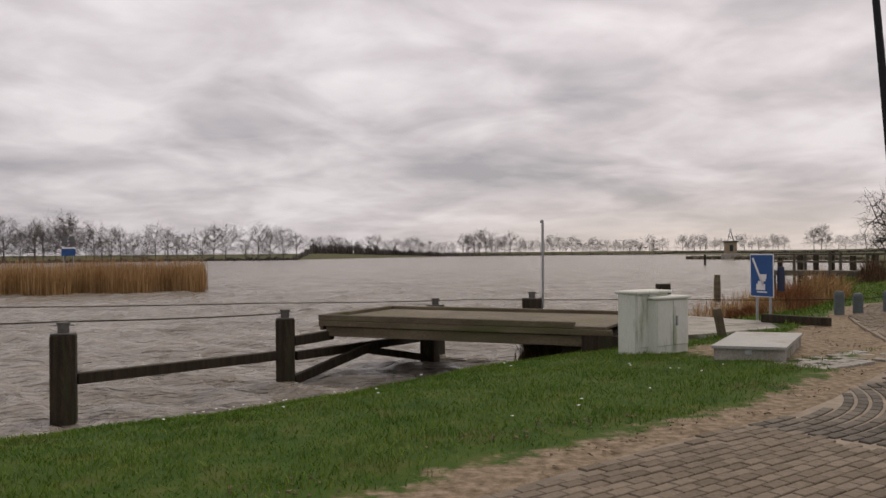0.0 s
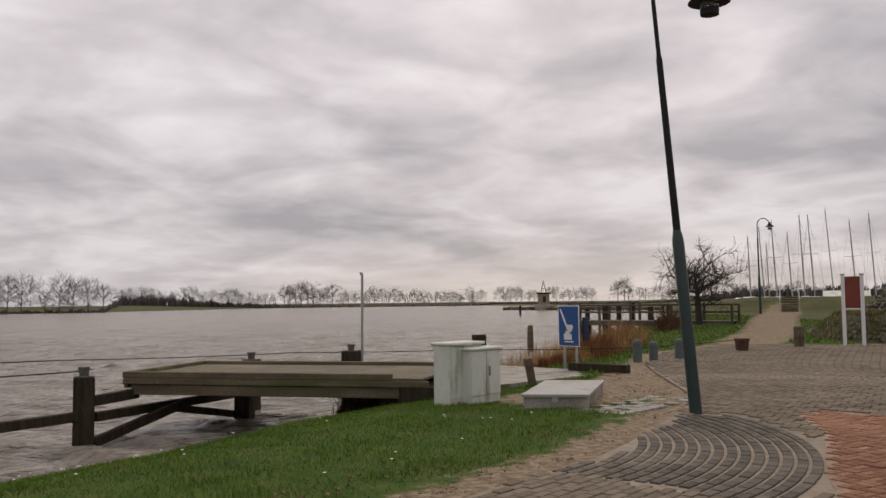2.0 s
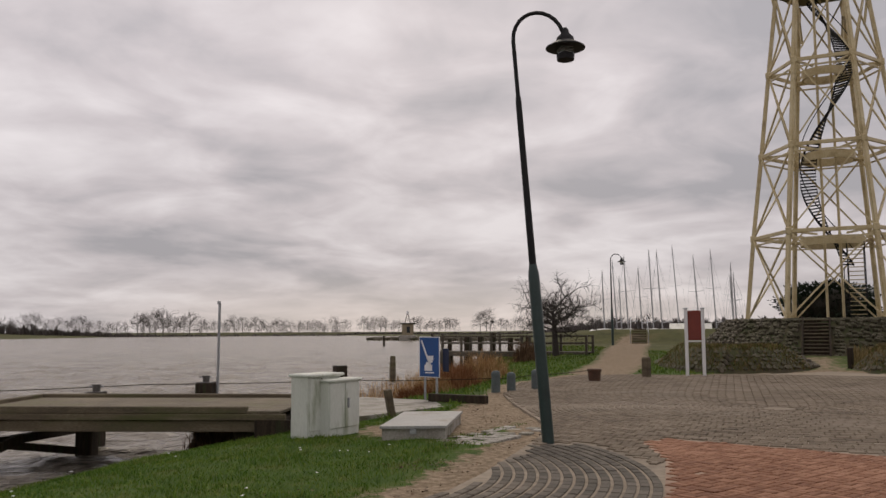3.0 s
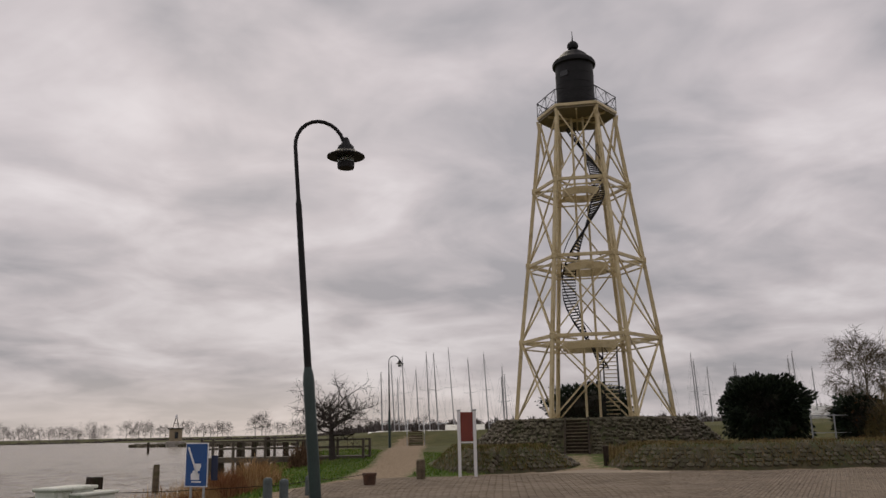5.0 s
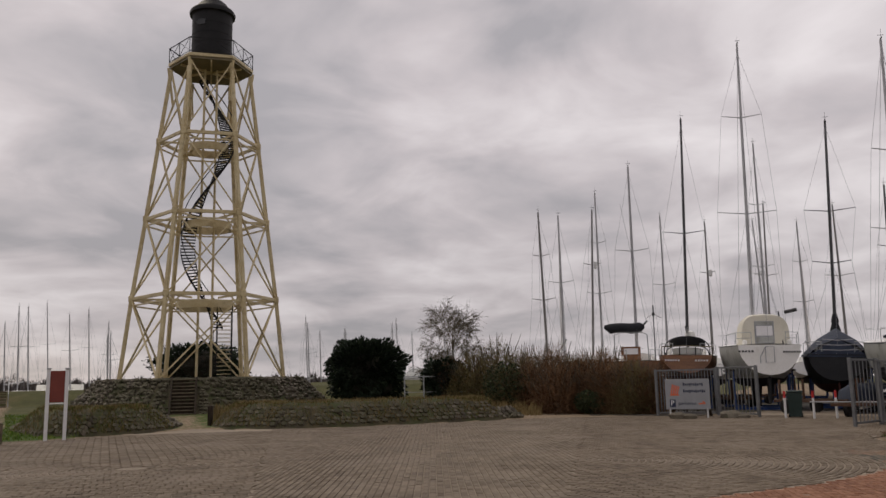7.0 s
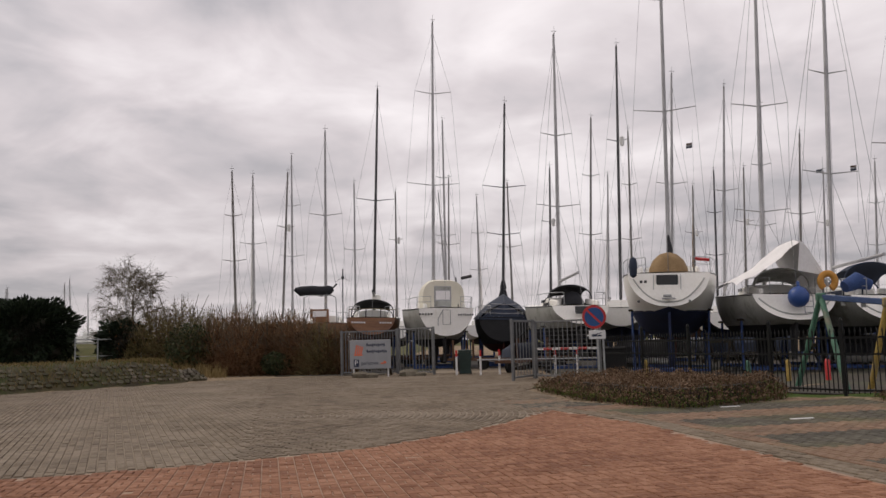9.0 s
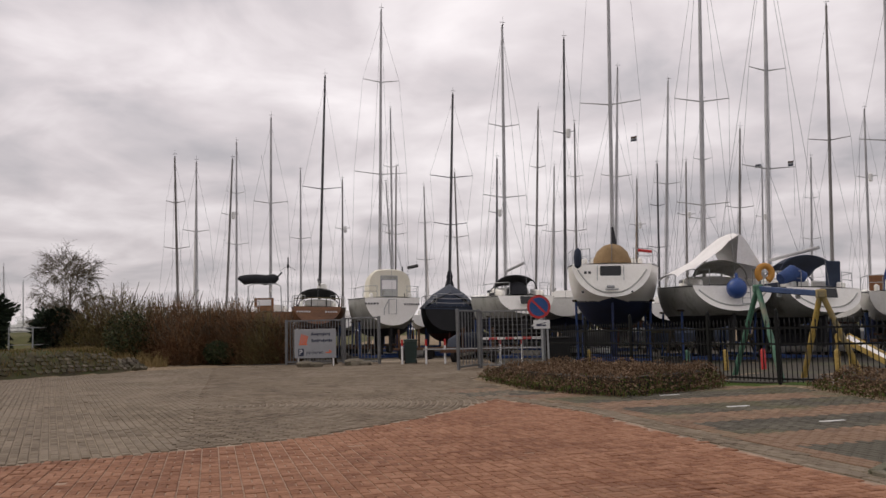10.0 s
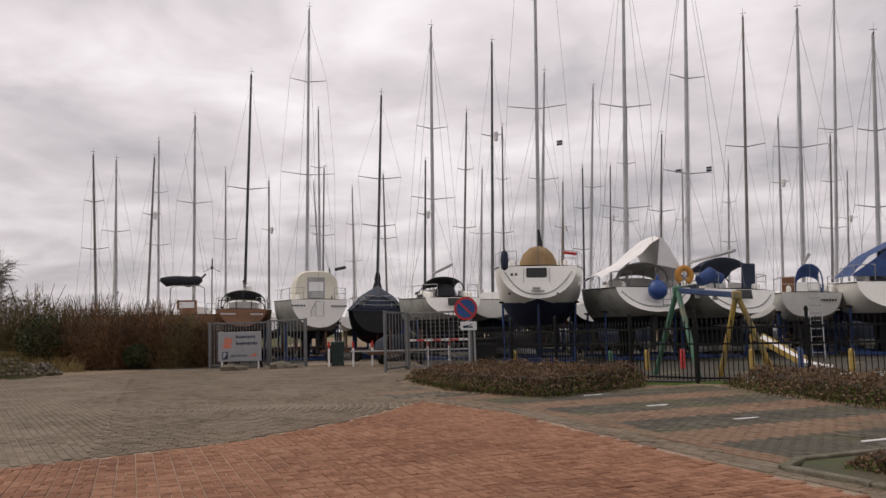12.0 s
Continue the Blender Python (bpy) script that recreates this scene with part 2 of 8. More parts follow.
M["gelcoat"] = material("white_gelcoat", ((0.76, 0.75, 0.70), (0.83, 0.82, 0.78), (0.87, 0.86, 0.83)), 0.8, 12, 0.35, bump=0.02, dirt=(0.50, 0.46, 0.36), dirt_at=(0.60, 0.85), stretch=(1, 1, 0.6))
# white hull sides with their shade painted in; also plain grey parts
M["gelcoat_grey_shaded"] = material("grey_shaded_topsides", ((0.30, 0.31, 0.29), (0.39, 0.40, 0.38), (0.46, 0.47, 0.45)), 0.7, 12, 0.4, bump=0.02, dirt=(0.20, 0.20, 0.17))
M["antifoul_blue"] = material("blue_antifouling", ((0.008, 0.014, 0.045), (0.013, 0.024, 0.075), (0.025, 0.04, 0.10)), 1.5, 20, 0.75, bump=0.05)
M["antifoul_red"] = material("red_antifouling", ((0.05, 0.012, 0.01), (0.09, 0.022, 0.016), (0.13, 0.04, 0.03)), 1.5, 20, 0.75, bump=0.05)
M["antifoul_black"] = material("black_antifouling", ((0.008, 0.009, 0.011), (0.016, 0.017, 0.02), (0.03, 0.03, 0.032)), 1.5, 20, 0.75, bump=0.05)
M["varnish"] = material("varnished_wood", ((0.12, 0.045, 0.016), (0.20, 0.085, 0.032), (0.28, 0.13, 0.05)), 1.5, 14, 0.4, bump=0.05, stretch=(0.5, 0.5, 4))
M["canvas_black"] = material("black_canvas", ((0.008, 0.009, 0.012), (0.014, 0.015, 0.02), (0.028, 0.029, 0.034)), 2, 30, 0.85, bump=0.2)
M["canvas_navy"] = material("navy_canvas", ((0.012, 0.018, 0.035), (0.02, 0.03, 0.055), (0.035, 0.048, 0.08)), 2, 30, 0.85, bump=0.2)
M["canvas_blue"] = material("blue_canvas", ((0.02, 0.045, 0.14), (0.032, 0.068, 0.20), (0.05, 0.10, 0.26)), 2, 30, 0.85, bump=0.2)
M["canvas_tan"] = material("tan_canvas", ((0.17, 0.105, 0.045), (0.25, 0.165, 0.08), (0.33, 0.23, 0.125)), 2, 30, 0.85, bump=0.2)
M["tarp_white"] = material("white_tarpaulin", ((0.72, 0.71, 0.72), (0.80, 0.79, 0.80), (0.85, 0.84, 0.85)), 1.2, 16, 0.6, bump=0.2)
M["window"] = material("dark_window", ((0.012, 0.014, 0.016), (0.02, 0.022, 0.024)), 2, 10, 0.12, bump=0.0)
M["blue"] = material("blue_vinyl", ((0.02, 0.06, 0.22), (0.03, 0.08, 0.28)), 2, 20, 0.4, bump=0.02)
M["orange"] = material("orange_foam", ((0.48, 0.22, 0.035), (0.58, 0.29, 0.055)), 2, 20, 0.6, bump=0.05)
M["sign_blue"] = material("sign_blue", ((0.006, 0.055, 0.20), (0.010, 0.072, 0.25)), 2, 30, 0.45, bump=0.0, dirt=(0.03, 0.10, 0.28))
M["sign_white"] = material("sign_white", ((0.66, 0.66, 0.66), (0.74, 0.74, 0.74)), 2, 30, 0.5, bump=0.0)
M["sign_red"] = material("sign_red", ((0.42, 0.02, 0.02), (0.52, 0.03, 0.03)), 2, 30, 0.45, bump=0.0)
M["board_red"] = material("maroon_board", ((0.12, 0.020, 0.013), (0.17, 0.030, 0.018), (0.21, 0.04, 0.025)), 2, 30, 0.6)
M["sign_grey"] = material("sign_grey_sheet", ((0.26, 0.27, 0.28), (0.33, 0.34, 0.355)), 2, 30, 0.55, bump=0.02)
M["sign_orange"] = material("sign_orange", ((0.66, 0.13, 0.05), (0.74, 0.17, 0.07)), 2, 30, 0.5, bump=0.0)
M["sign_navy"] = material("sign_navy", ((0.014, 0.02, 0.05), (0.02, 0.03, 0.07)), 2, 30, 0.5, bump=0.0)
M["fence_black"] = material("fence_paint", ((0.004, 0.004, 0.005), (0.007, 0.008, 0.008), (0.013, 0.013, 0.013)), 2, 30, 0.6, bump=0.03, spec=0.2)
M["play_green"] = material("play_green_wood", ((0.03, 0.095, 0.06), (0.055, 0.15, 0.10), (0.10, 0.20, 0.14)), 3, 25, 0.7, dirt=(0.16, 0.15, 0.11))
M["play_yellow"] = material("play_yellow_wood", ((0.24, 0.155, 0.032), (0.37, 0.255, 0.06), (0.47, 0.35, 0.11)), 3, 25, 0.7, dirt=(0.24, 0.20, 0.12))
M["play_blue"] = material("play_blue_wood", ((0.025, 0.05, 0.13), (0.04, 0.075, 0.18), (0.06, 0.10, 0.22)), 3, 25, 0.7)
M["cradle_blue"] = material("cradle_blue_paint", ((0.012, 0.04, 0.14), (0.02, 0.06, 0.20), (0.05, 0.08, 0.2)), 3, 25, 0.6)
M["rust"] = material("rusty_steel", ((0.04, 0.02, 0.012), (0.08, 0.04, 0.022), (0.12, 0.06, 0.035)), 4, 30, 0.85)
M["reed"] = material("dry_reed", ((0.22, 0.125, 0.052), (0.36, 0.22, 0.095), (0.52, 0.35, 0.175)), 0.5, 6, 0.9, island=0.3, spec=0.2)
M["shrub"] = material("red_brown_twigs", ((0.060, 0.034, 0.018), (0.115, 0.068, 0.038), (0.19, 0.12, 0.07)), 0.8, 8, 0.9, bump=0.0, island=0.3, spec=0.2)
M["reed_dull"] = material("dull_dry_grass", ((0.12, 0.085, 0.035), (0.19, 0.14, 0.06), (0.27, 0.20, 0.09)), 0.5, 6, 0.9, bump=0.0, island=0.3, spec=0.2)
M["shrub_olive"] = material("olive_brown_twigs", ((0.080, 0.066, 0.025), (0.150, 0.120, 0.050), (0.24, 0.195, 0.092)), 0.8, 8, 0.9, bump=0.0, island=0.3, spec=0.2)
M["shrub_rust"] = material("rusty_twigs", ((0.090, 0.046, 0.022), (0.165, 0.090, 0.045), (0.27, 0.165, 0.09)), 0.8, 8, 0.9, bump=0.0, island=0.3, spec=0.2)
M["ivy"] = material("dull_green_leaves", ((0.020, 0.026, 0.010), (0.038, 0.048, 0.018), (0.065, 0.078, 0.030)), 1.2, 8, 0.8, bump=0.0, island=0.35, spec=0.3)
M["bark_pale"] = material("pale_twig_bark", ((0.07, 0.055, 0.035), (0.11, 0.09, 0.06), (0.16, 0.13, 0.09)), 4, 30, 0.9, bump=0.0)
M["cream_cover"] = material("cream_gelcoat", ((0.60, 0.57, 0.46), (0.70, 0.67, 0.56), (0.76, 0.73, 0.63)), 1.2, 16, 0.5, bump=0.05)
M["bark"] = material("dark_bark", ((0.020, 0.016, 0.013), (0.036, 0.029, 0.024), (0.06, 0.05, 0.042)), 4, 30, 0.9)
# paler than dark_bark: the haze of distance is mixed into this colour
M["far_bark"] = material("hazy_bark", ((0.080, 0.070, 0.064), (0.115, 0.10, 0.092), (0.16, 0.14, 0.13)), 0.3, 3, 0.95, bump=0.0, spec=0.2)
M["evergreen"] = material("evergreen_leaves", ((0.006, 0.012, 0.006), (0.013, 0.024, 0.011), (0.028, 0.042, 0.020)), 1.2, 8, 0.7, bump=0.0, island=0.35, spec=0.3)
M["hedge_top"] = material("brown_hedge_leaves", ((0.085, 0.052, 0.030), (0.15, 0.098, 0.060), (0.235, 0.16, 0.105)), 1.5, 12, 0.9, bump=0.0, island=0.4, spec=0.2)
M["hedge_low"] = material("green_hedge_leaves", ((0.045, 0.066, 0.014), (0.078, 0.108, 0.026), (0.125, 0.15, 0.042)), 1.5, 12, 0.9, bump=0.0, island=0.4, spec=0.2)
M["blade"] = material("grass_blades", ((0.046, 0.108, 0.008), (0.094, 0.178, 0.014), (0.175, 0.220, 0.034)), 1.0, 12, 0.8, bump=0.0, island=0.3, spec=0.25, dirt=(0.14, 0.135, 0.034), dirt_at=(0.54, 0.76), dirt_scale=1.1)
M["blade_dull"] = material("dull_grass_blades", ((0.050, 0.062, 0.012), (0.088, 0.100, 0.022), (0.14, 0.14, 0.04)), 1.0, 12, 0.85, bump=0.0, island=0.3, spec=0.2)
M["stone"] = material("basalt_stone", ((0.055, 0.045, 0.030), (0.115, 0.098, 0.070), (0.20, 0.175, 0.13)), 2.5, 18, 0.9, island=0.35, dirt=(0.055, 0.056, 0.022), dirt_at=(0.50, 0.66), dirt_scale=0.8, bump=0.4)
M["stone_piece"] = material("basalt_stone_piece", ((0.055, 0.045, 0.030), (0.115, 0.098, 0.070), (0.20, 0.175, 0.13)), 2.5, 18, 0.9, per=0.35, dirt=(0.055, 0.056, 0.022), dirt_at=(0.50, 0.66), dirt_scale=0.8, bump=0.4)
M["soil"] = material("mossy_soil", ((0.035, 0.028, 0.016), (0.066, 0.055, 0.028), (0.105, 0.090, 0.042)), 1.5, 14, 0.95, dirt=(0.05, 0.062, 0.018), dirt_at=(0.46, 0.6), dirt_scale=0.6)
M["joint"] = material("sandy_joint", ((0.15, 0.118, 0.083), (0.245, 0.198, 0.146), (0.33, 0.28, 0.215)), 0.35, 6, 0.9, dirt=(0.11, 0.092, 0.072), dirt_at=(0.54, 0.66), dirt_scale=0.25)
M["joint_red"] = material("red_sand_joint", ((0.21, 0.135, 0.09), (0.305, 0.205, 0.145), (0.40, 0.295, 0.22)), 0.5, 8, 0.9)
for nm in ("paver_bay", "paver_bay_piece"):
    M[nm] = material(nm, ((0.125, 0.072, 0.042), (0.18, 0.108, 0.066), (0.25, 0.158, 0.10)), 0.8, 30, 0.85, bump=0.25, dirt=(0.11, 0.10, 0.055), dirt_at=(0.5, 0.7), dirt_scale=0.5, island=0.22)
M["sand"] = material("bare_sand", ((0.20, 0.155, 0.11), (0.31, 0.255, 0.195), (0.40, 0.345, 0.28)), 1.2, 18, 0.95, dirt=(0.13, 0.10, 0.065))
M["path"] = material("shell_path", ((0.13, 0.10, 0.062), (0.19, 0.148, 0.095), (0.25, 0.20, 0.135)), 0.8, 14, 0.95, dirt=(0.14, 0.12, 0.075))
for nm, key in (("paver_grey", "island"), ("paver_grey_piece", "per")):
    M[nm] = material(nm, ((0.112, 0.086, 0.060), (0.168, 0.133, 0.096), (0.228, 0.186, 0.139)), 0.8, 30, 0.85, spec=0.25, bump=0.25, dirt=(0.235, 0.195, 0.150), dirt_at=(0.50, 0.72), dirt_scale=0.30, coords="World", **{key: 0.22})
for nm, key in (("paver_red", "island"), ("paver_red_piece", "per")):
    M[nm] = material(nm, ((0.165, 0.072, 0.040), (0.245, 0.118, 0.068), (0.325, 0.172, 0.108)), 0.45, 22, 0.85, spec=0.25, bump=0.3, dirt=(0.27, 0.175, 0.12), dirt_at=(0.60, 0.95), dirt_scale=0.35, coords="World", **{key: 0.22})
for nm in ("paver_dark", "paver_dark_piece"):
    M[nm] = material(nm, ((0.050, 0.046, 0.036), (0.082, 0.075, 0.058), (0.125, 0.115, 0.090)), 0.8, 30, 0.85, spec=0.25, bump=0.25, dirt=(0.10, 0.095, 0.045), dirt_at=(0.5, 0.7), dirt_scale=0.5, island=0.22)
for nm, key in (("paver_fan", "island"), ("paver_fan_piece", "per")):
    M[nm] = material(nm, ((0.070, 0.062, 0.050), (0.108, 0.094, 0.076), (0.155, 0.135, 0.110)), 0.8, 30, 0.85, spec=0.25, bump=0.25, dirt=(0.20, 0.168, 0.13), dirt_at=(0.54, 0.78), dirt_scale=0.4, coords="World", **{key: 0.22})
M["kerb"] = material("mossy_kerb_concrete", ((0.075, 0.068, 0.048), (0.14, 0.125, 0.092), (0.22, 0.20, 0.155)), 2.5, 30, 0.9, dirt=(0.07, 0.072, 0.03), dirt_at=(0.48, 0.62), dirt_scale=1.5)
M["bank_grass"] = material("rough_bank_grass", ((0.055, 0.062, 0.020), (0.095, 0.098, 0.035), (0.15, 0.125, 0.055)), 0.9, 10, 0.95, bump=0.6)
M["grass_far"] = material("far_dike_grass", ((0.032, 0.040, 0.012), (0.05, 0.052, 0.018), (0.085, 0.065, 0.028)), 0.02, 0.4, 0.95, bump=0.0)


# ---- geometry helpers ----
class Geo:
    """Collects vertices and faces for one mesh."""

    def __init__(self):
        self.v, self.f = [], []

    def add(self, vs, fs):
        o = len(self.v)
        self.v += [tuple(p) for p in vs]
        self.f += [tuple(o + i for i in q) for q in fs]
        return self

    def box(self, c, s, bev=0.0, m=None):
        hx, hy, hz = s[0] / 2, s[1] / 2, s[2] / 2
        c = Vector(c)
        b = min(bev, hx * 0.9, hy * 0.9, hz * 0.9)
        vs, idx = [], {}
        for sx in (-1, 1):
            for sy in (-1, 1):
                for sz in (-1, 1):
                    p = Vector((sx * hx, sy * hy, sz * hz))
                    for ax in range(3):
                        q = p.copy()
                        if b:
                            for k, sg in enumerate((sx, sy, sz)):
                                if k != ax:
                                    q[k] -= sg * b
                        idx[(sx, sy, sz, ax)] = len(vs)
                        vs.append(q)
        fs = []
        if not b:
            vs = [Vector((sx * hx, sy * hy, sz * hz)) for sx in (-1, 1) for sy in (-1, 1) for sz in (-1, 1)]
            fs = [(0, 1, 3, 2), (4, 6, 7, 5), (0, 4, 5, 1), (2, 3, 7, 6), (0, 2, 6, 4), (1, 5, 7, 3)]
        else:
            for ax in range(3):
                u, w = [k for k in range(3) if k != ax]
                for sg in (-1, 1):
                    ring = []
                    for su, sw in ((-1, -1), (1, -1), (1, 1), (-1, 1)):
                        k = [0, 0, 0]
                        k[ax], k[u], k[w] = sg, su, sw
                        ring.append(idx[(*k, ax)])
                    flip = (sg > 0) == (ax == 1)
                    fs.append(tuple(reversed(ring)) if flip else tuple(ring))
                for su in (-1, 1):
                    for sw in (-1, 1):
                        a, d = [0, 0, 0], [0, 0, 0]
                        a[ax], a[u], a[w] = -1, su, sw
                        d[ax], d[u], d[w] = 1, su, sw
                        fs.append((idx[(*a, u)], idx[(*d, u)], idx[(*d, w)], idx[(*a, w)]))
            for sx in (-1, 1):
                for sy in (-1, 1):
                    for sz in (-1, 1):
                        fs.append(tuple(idx[(sx, sy, sz, k)] for k in range(3)))
        if m is not None:
            vs = [m @ p for p in vs]
        return self.add([p + c for p in vs], fs)

    def beam(self, p, q, w, h=None, bev=0.0, up=(0, 0, 1)):
        """A squared bar from p to q, w wide and h high."""
        p, q = Vector(p), Vector(q)
        d = q - p
        z = d.normalized()
        x = Vector(up).cross(z)
        if x.length < 1e-4:
            x = Vector((1, 0, 0))
        x.normalize()
        y = z.cross(x)
        m = Matrix((x, y, z)).transposed()
        return self.box((p + q) / 2, (w, h or w, d.length), bev, m)

    def tube(self, pts, radii, n=8, cap=True):
        pts = [Vector(p) for p in pts]
        if isinstance(radii, (int, float)):
            radii = [radii] * len(pts)
        vs, fs = [], []
        ref = None
        for i, p in enumerate(pts):
            d = (pts[min(i + 1, len(pts) - 1)] - pts[max(i - 1, 0)]).normalized()
            if ref is None:
                ref = d.orthogonal().normalized()
            ref = (ref - d * ref.dot(d)).normalized()
            o = d.cross(ref)
            for k in range(n):
                a = 2 * math.pi * k / n
                vs.append(p + (ref * math.cos(a) + o * math.sin(a)) * radii[i])
        for i in range(len(pts) - 1):
            for k in range(n):
                k2 = (k + 1) % n
                fs.append((i * n + k, i * n + k2, (i + 1) * n + k2, (i + 1) * n + k))
        if cap:
            fs.append(tuple(range(n - 1, -1, -1)))
            fs.append(tuple((len(pts) - 1) * n + k for k in range(n)))
        return self.add(vs, fs)

    def lathe(self, prof, n=20, at=(0, 0, 0)):
        """prof: (radius, z) from bottom to top, turned about z."""
        vs, fs = [], []
        for r, z in prof:
            for k in range(n):
                a = 2 * math.pi * k / n
                vs.append((at[0] + r * math.cos(a), at[1] + r * math.sin(a), at[2] + z))
        for i in range(len(prof) - 1):
            for k in range(n):
                k2 = (k + 1) % n
                fs.append((i * n + k, i * n + k2, (i + 1) * n + k2, (i + 1) * n + k))
        fs.append(tuple(range(n - 1, -1, -1)))
        fs.append(tuple((len(prof) - 1) * n + k for k in range(n)))
        return self.add(vs, fs)

    def prism(self, poly, z0, z1):
        """A flat polygon (counter-clockwise) raised from z0 to z1."""
        n = len(poly)
        vs = [(x, y, z0) for x, y in poly] + [(x, y, z1) for x, y in poly]
        fs = [tuple(range(n - 1, -1, -1)), tuple(range(n, 2 * n))] + [(k, (k + 1) % n, n + (k + 1) % n, n + k) for k in range(n)]
        return self.add(vs, fs)

    def sheet(self, rows):
        """A surface through rows of points."""
        n = len(rows[0])
        vs = [p for r in rows for p in r]
        fs = [(i * n + k, i * n + k + 1, (i + 1) * n + k + 1, (i + 1) * n + k) for i in range(len(rows) - 1) for k in range(n - 1)]
        return self.add(vs, fs)


def mesh_of(name, geo, mat, smooth=True):
    me = bpy.data.meshes.new(name)
    if isinstance(geo, Geo):
        me.from_pydata(geo.v, [], geo.f)
    else:
        me.from_pydata(geo[0].tolist(), [], geo[1].tolist())
    if mat:
        me.materials.append(mat)
    if smooth:
        me.polygons.foreach_set("use_smooth", [True] * len(me.polygons))
        me.set_sharp_from_angle(angle=radians(38))
    return me


def part(name, geo, mat, parent, label="", smooth=True):
    ob = new(name, mesh_of(name, geo, mat, smooth))
    ob.parent = parent
    if label:
        ob["label"] = label
    return ob


def thing(name, at, rz, label, category, group="", kind=""):
    e = new(name)
    e.empty_display_size = 0.3
    e.matrix_basis = pose(at[0], at[1], at[2], 0, 0, rz)
    return tagged(e, label, category, group, kind)


def solo(name, geo, mat, at, rz, label, category, group="", kind="", smooth=True):
    """A thing of one mesh."""
    ob = new(name, mesh_of(name, geo, mat, smooth))
    ob.matrix_basis = pose(at[0], at[1], at[2], 0, 0, rz)
    return tagged(ob, label, category, group, kind)


def bearing(az, d, z=0.0, eye=(0.0, 0.0)):
    """The place d metres off at a compass bearing az (0 is +y, 90 is +x)."""
    a = radians(az)
    return Vector((eye[0] + d * math.sin(a), eye[1] + d * math.cos(a), z))


YARD = (0.45, -0.62)
WATER = -0.9

# ---- the ground, the water, the paving ----
SHORE = [(-300, -60), (-80, -30), (-30, -5), (-14, 5), (-9, 8), (-5.6, 10.4), (-4.2, 11.4), (-2.7, 12.8), (-0.9, 15.1), (1.8, 17.9), (3, 19.6), (5, 22.3), (7.5, 25),
         (10, 28.5), (13, 34), (17, 42), (24, 55), (34, 72), (50, 98), (75, 140), (100, 200), (112, 270), (150, 420), (150, 600), (0, 540), (-60, 350), (-150, 300), (-260, 250), (-420, 100)]
PAVED = [(-20, -8), (-6, 0.6), (-2, 3.5), (0.3, 5.4), (1.15, 6.2), (2.3, 7.2), (3.4, 8.0), (4.15, 8.8), (5.3, 10.2), (6.1, 11.2), (7.1, 12.6), (8.6, 17), (9.6, 19.6), (12, 23.5), (16, 26.6),
         (18.4, 26.1), (19.4, 24.8), (24.3, 24.3), (26.3, 24.6), (26.2, 22.3), (27.7, 18.7), (32.9, 15.1), (36, 13.5), (38.5, 9.5), (38, 6.6), (44, 4.5), (44, -0.5), (31, -1.0), (27, -0.9), (25.2, -0.2), (20, -1.4), (17.8, -3.5), (19.9, -6.0), (19.4, -7.5), (15.4, -7.8), (13, -8.2), (10, -9.5), (4, -16), (-20, -16)]
RED = [(3.0, 3.4), (4.2, 5.2), (5.1, 6.7), (6.6, 8.7), (7.3, 10.2), (7.9, 10.4), (8.4, 9.6), (9.3, 8.0), (9.75, 5.4), (10.65, 3.75), (12, 1.9), (14.3, 0.45), (16.2, -0.3), (17.8, -0.85), (14.7, -2.35), (11.1, -3.25), (8.5, -3.95), (4, -5.2), (1.0, -6.0), (-1.0, -2.0)]
GUTTER = [(17.9, -0.95), (14.75, -2.45), (11.15, -3.37), (8.52, -4.07), (4, -5.35)]


def inside(poly, x, y):
    r = np.zeros(x.shape, bool)
    for (x1, y1), (x2, y2) in zip(poly, poly[1:] + poly[:1]):
        c = (y1 > y) != (y2 > y)
        r ^= c & (x < (x2 - x1) * (y - y1) / ((y2 - y1) or 1e-9) + x1)
    return r


def edge_distance(poly, x, y, closed=True):
    d = np.full(x.shape, 1e9)
    for (x1, y1), (x2, y2) in zip(poly, poly[1:] + (poly[:1] if closed else [])):
        dx, dy = x2 - x1, y2 - y1
        k = np.clip(((x - x1) * dx + (y - y1) * dy) / (dx * dx + dy * dy), 0, 1)
        d = np.minimum(d, np.hypot(x - x1 - k * dx, y - y1 - k * dy))
    return d


def step01(a, b, v):
    k = np.clip((v - a) / (b - a), 0, 1)
    return k * k * (3 - 2 * k)


FOOTPATH = [(17.5, 27.5), (22.5, 33.5), (29.5, 43.5), (37, 53.5)]


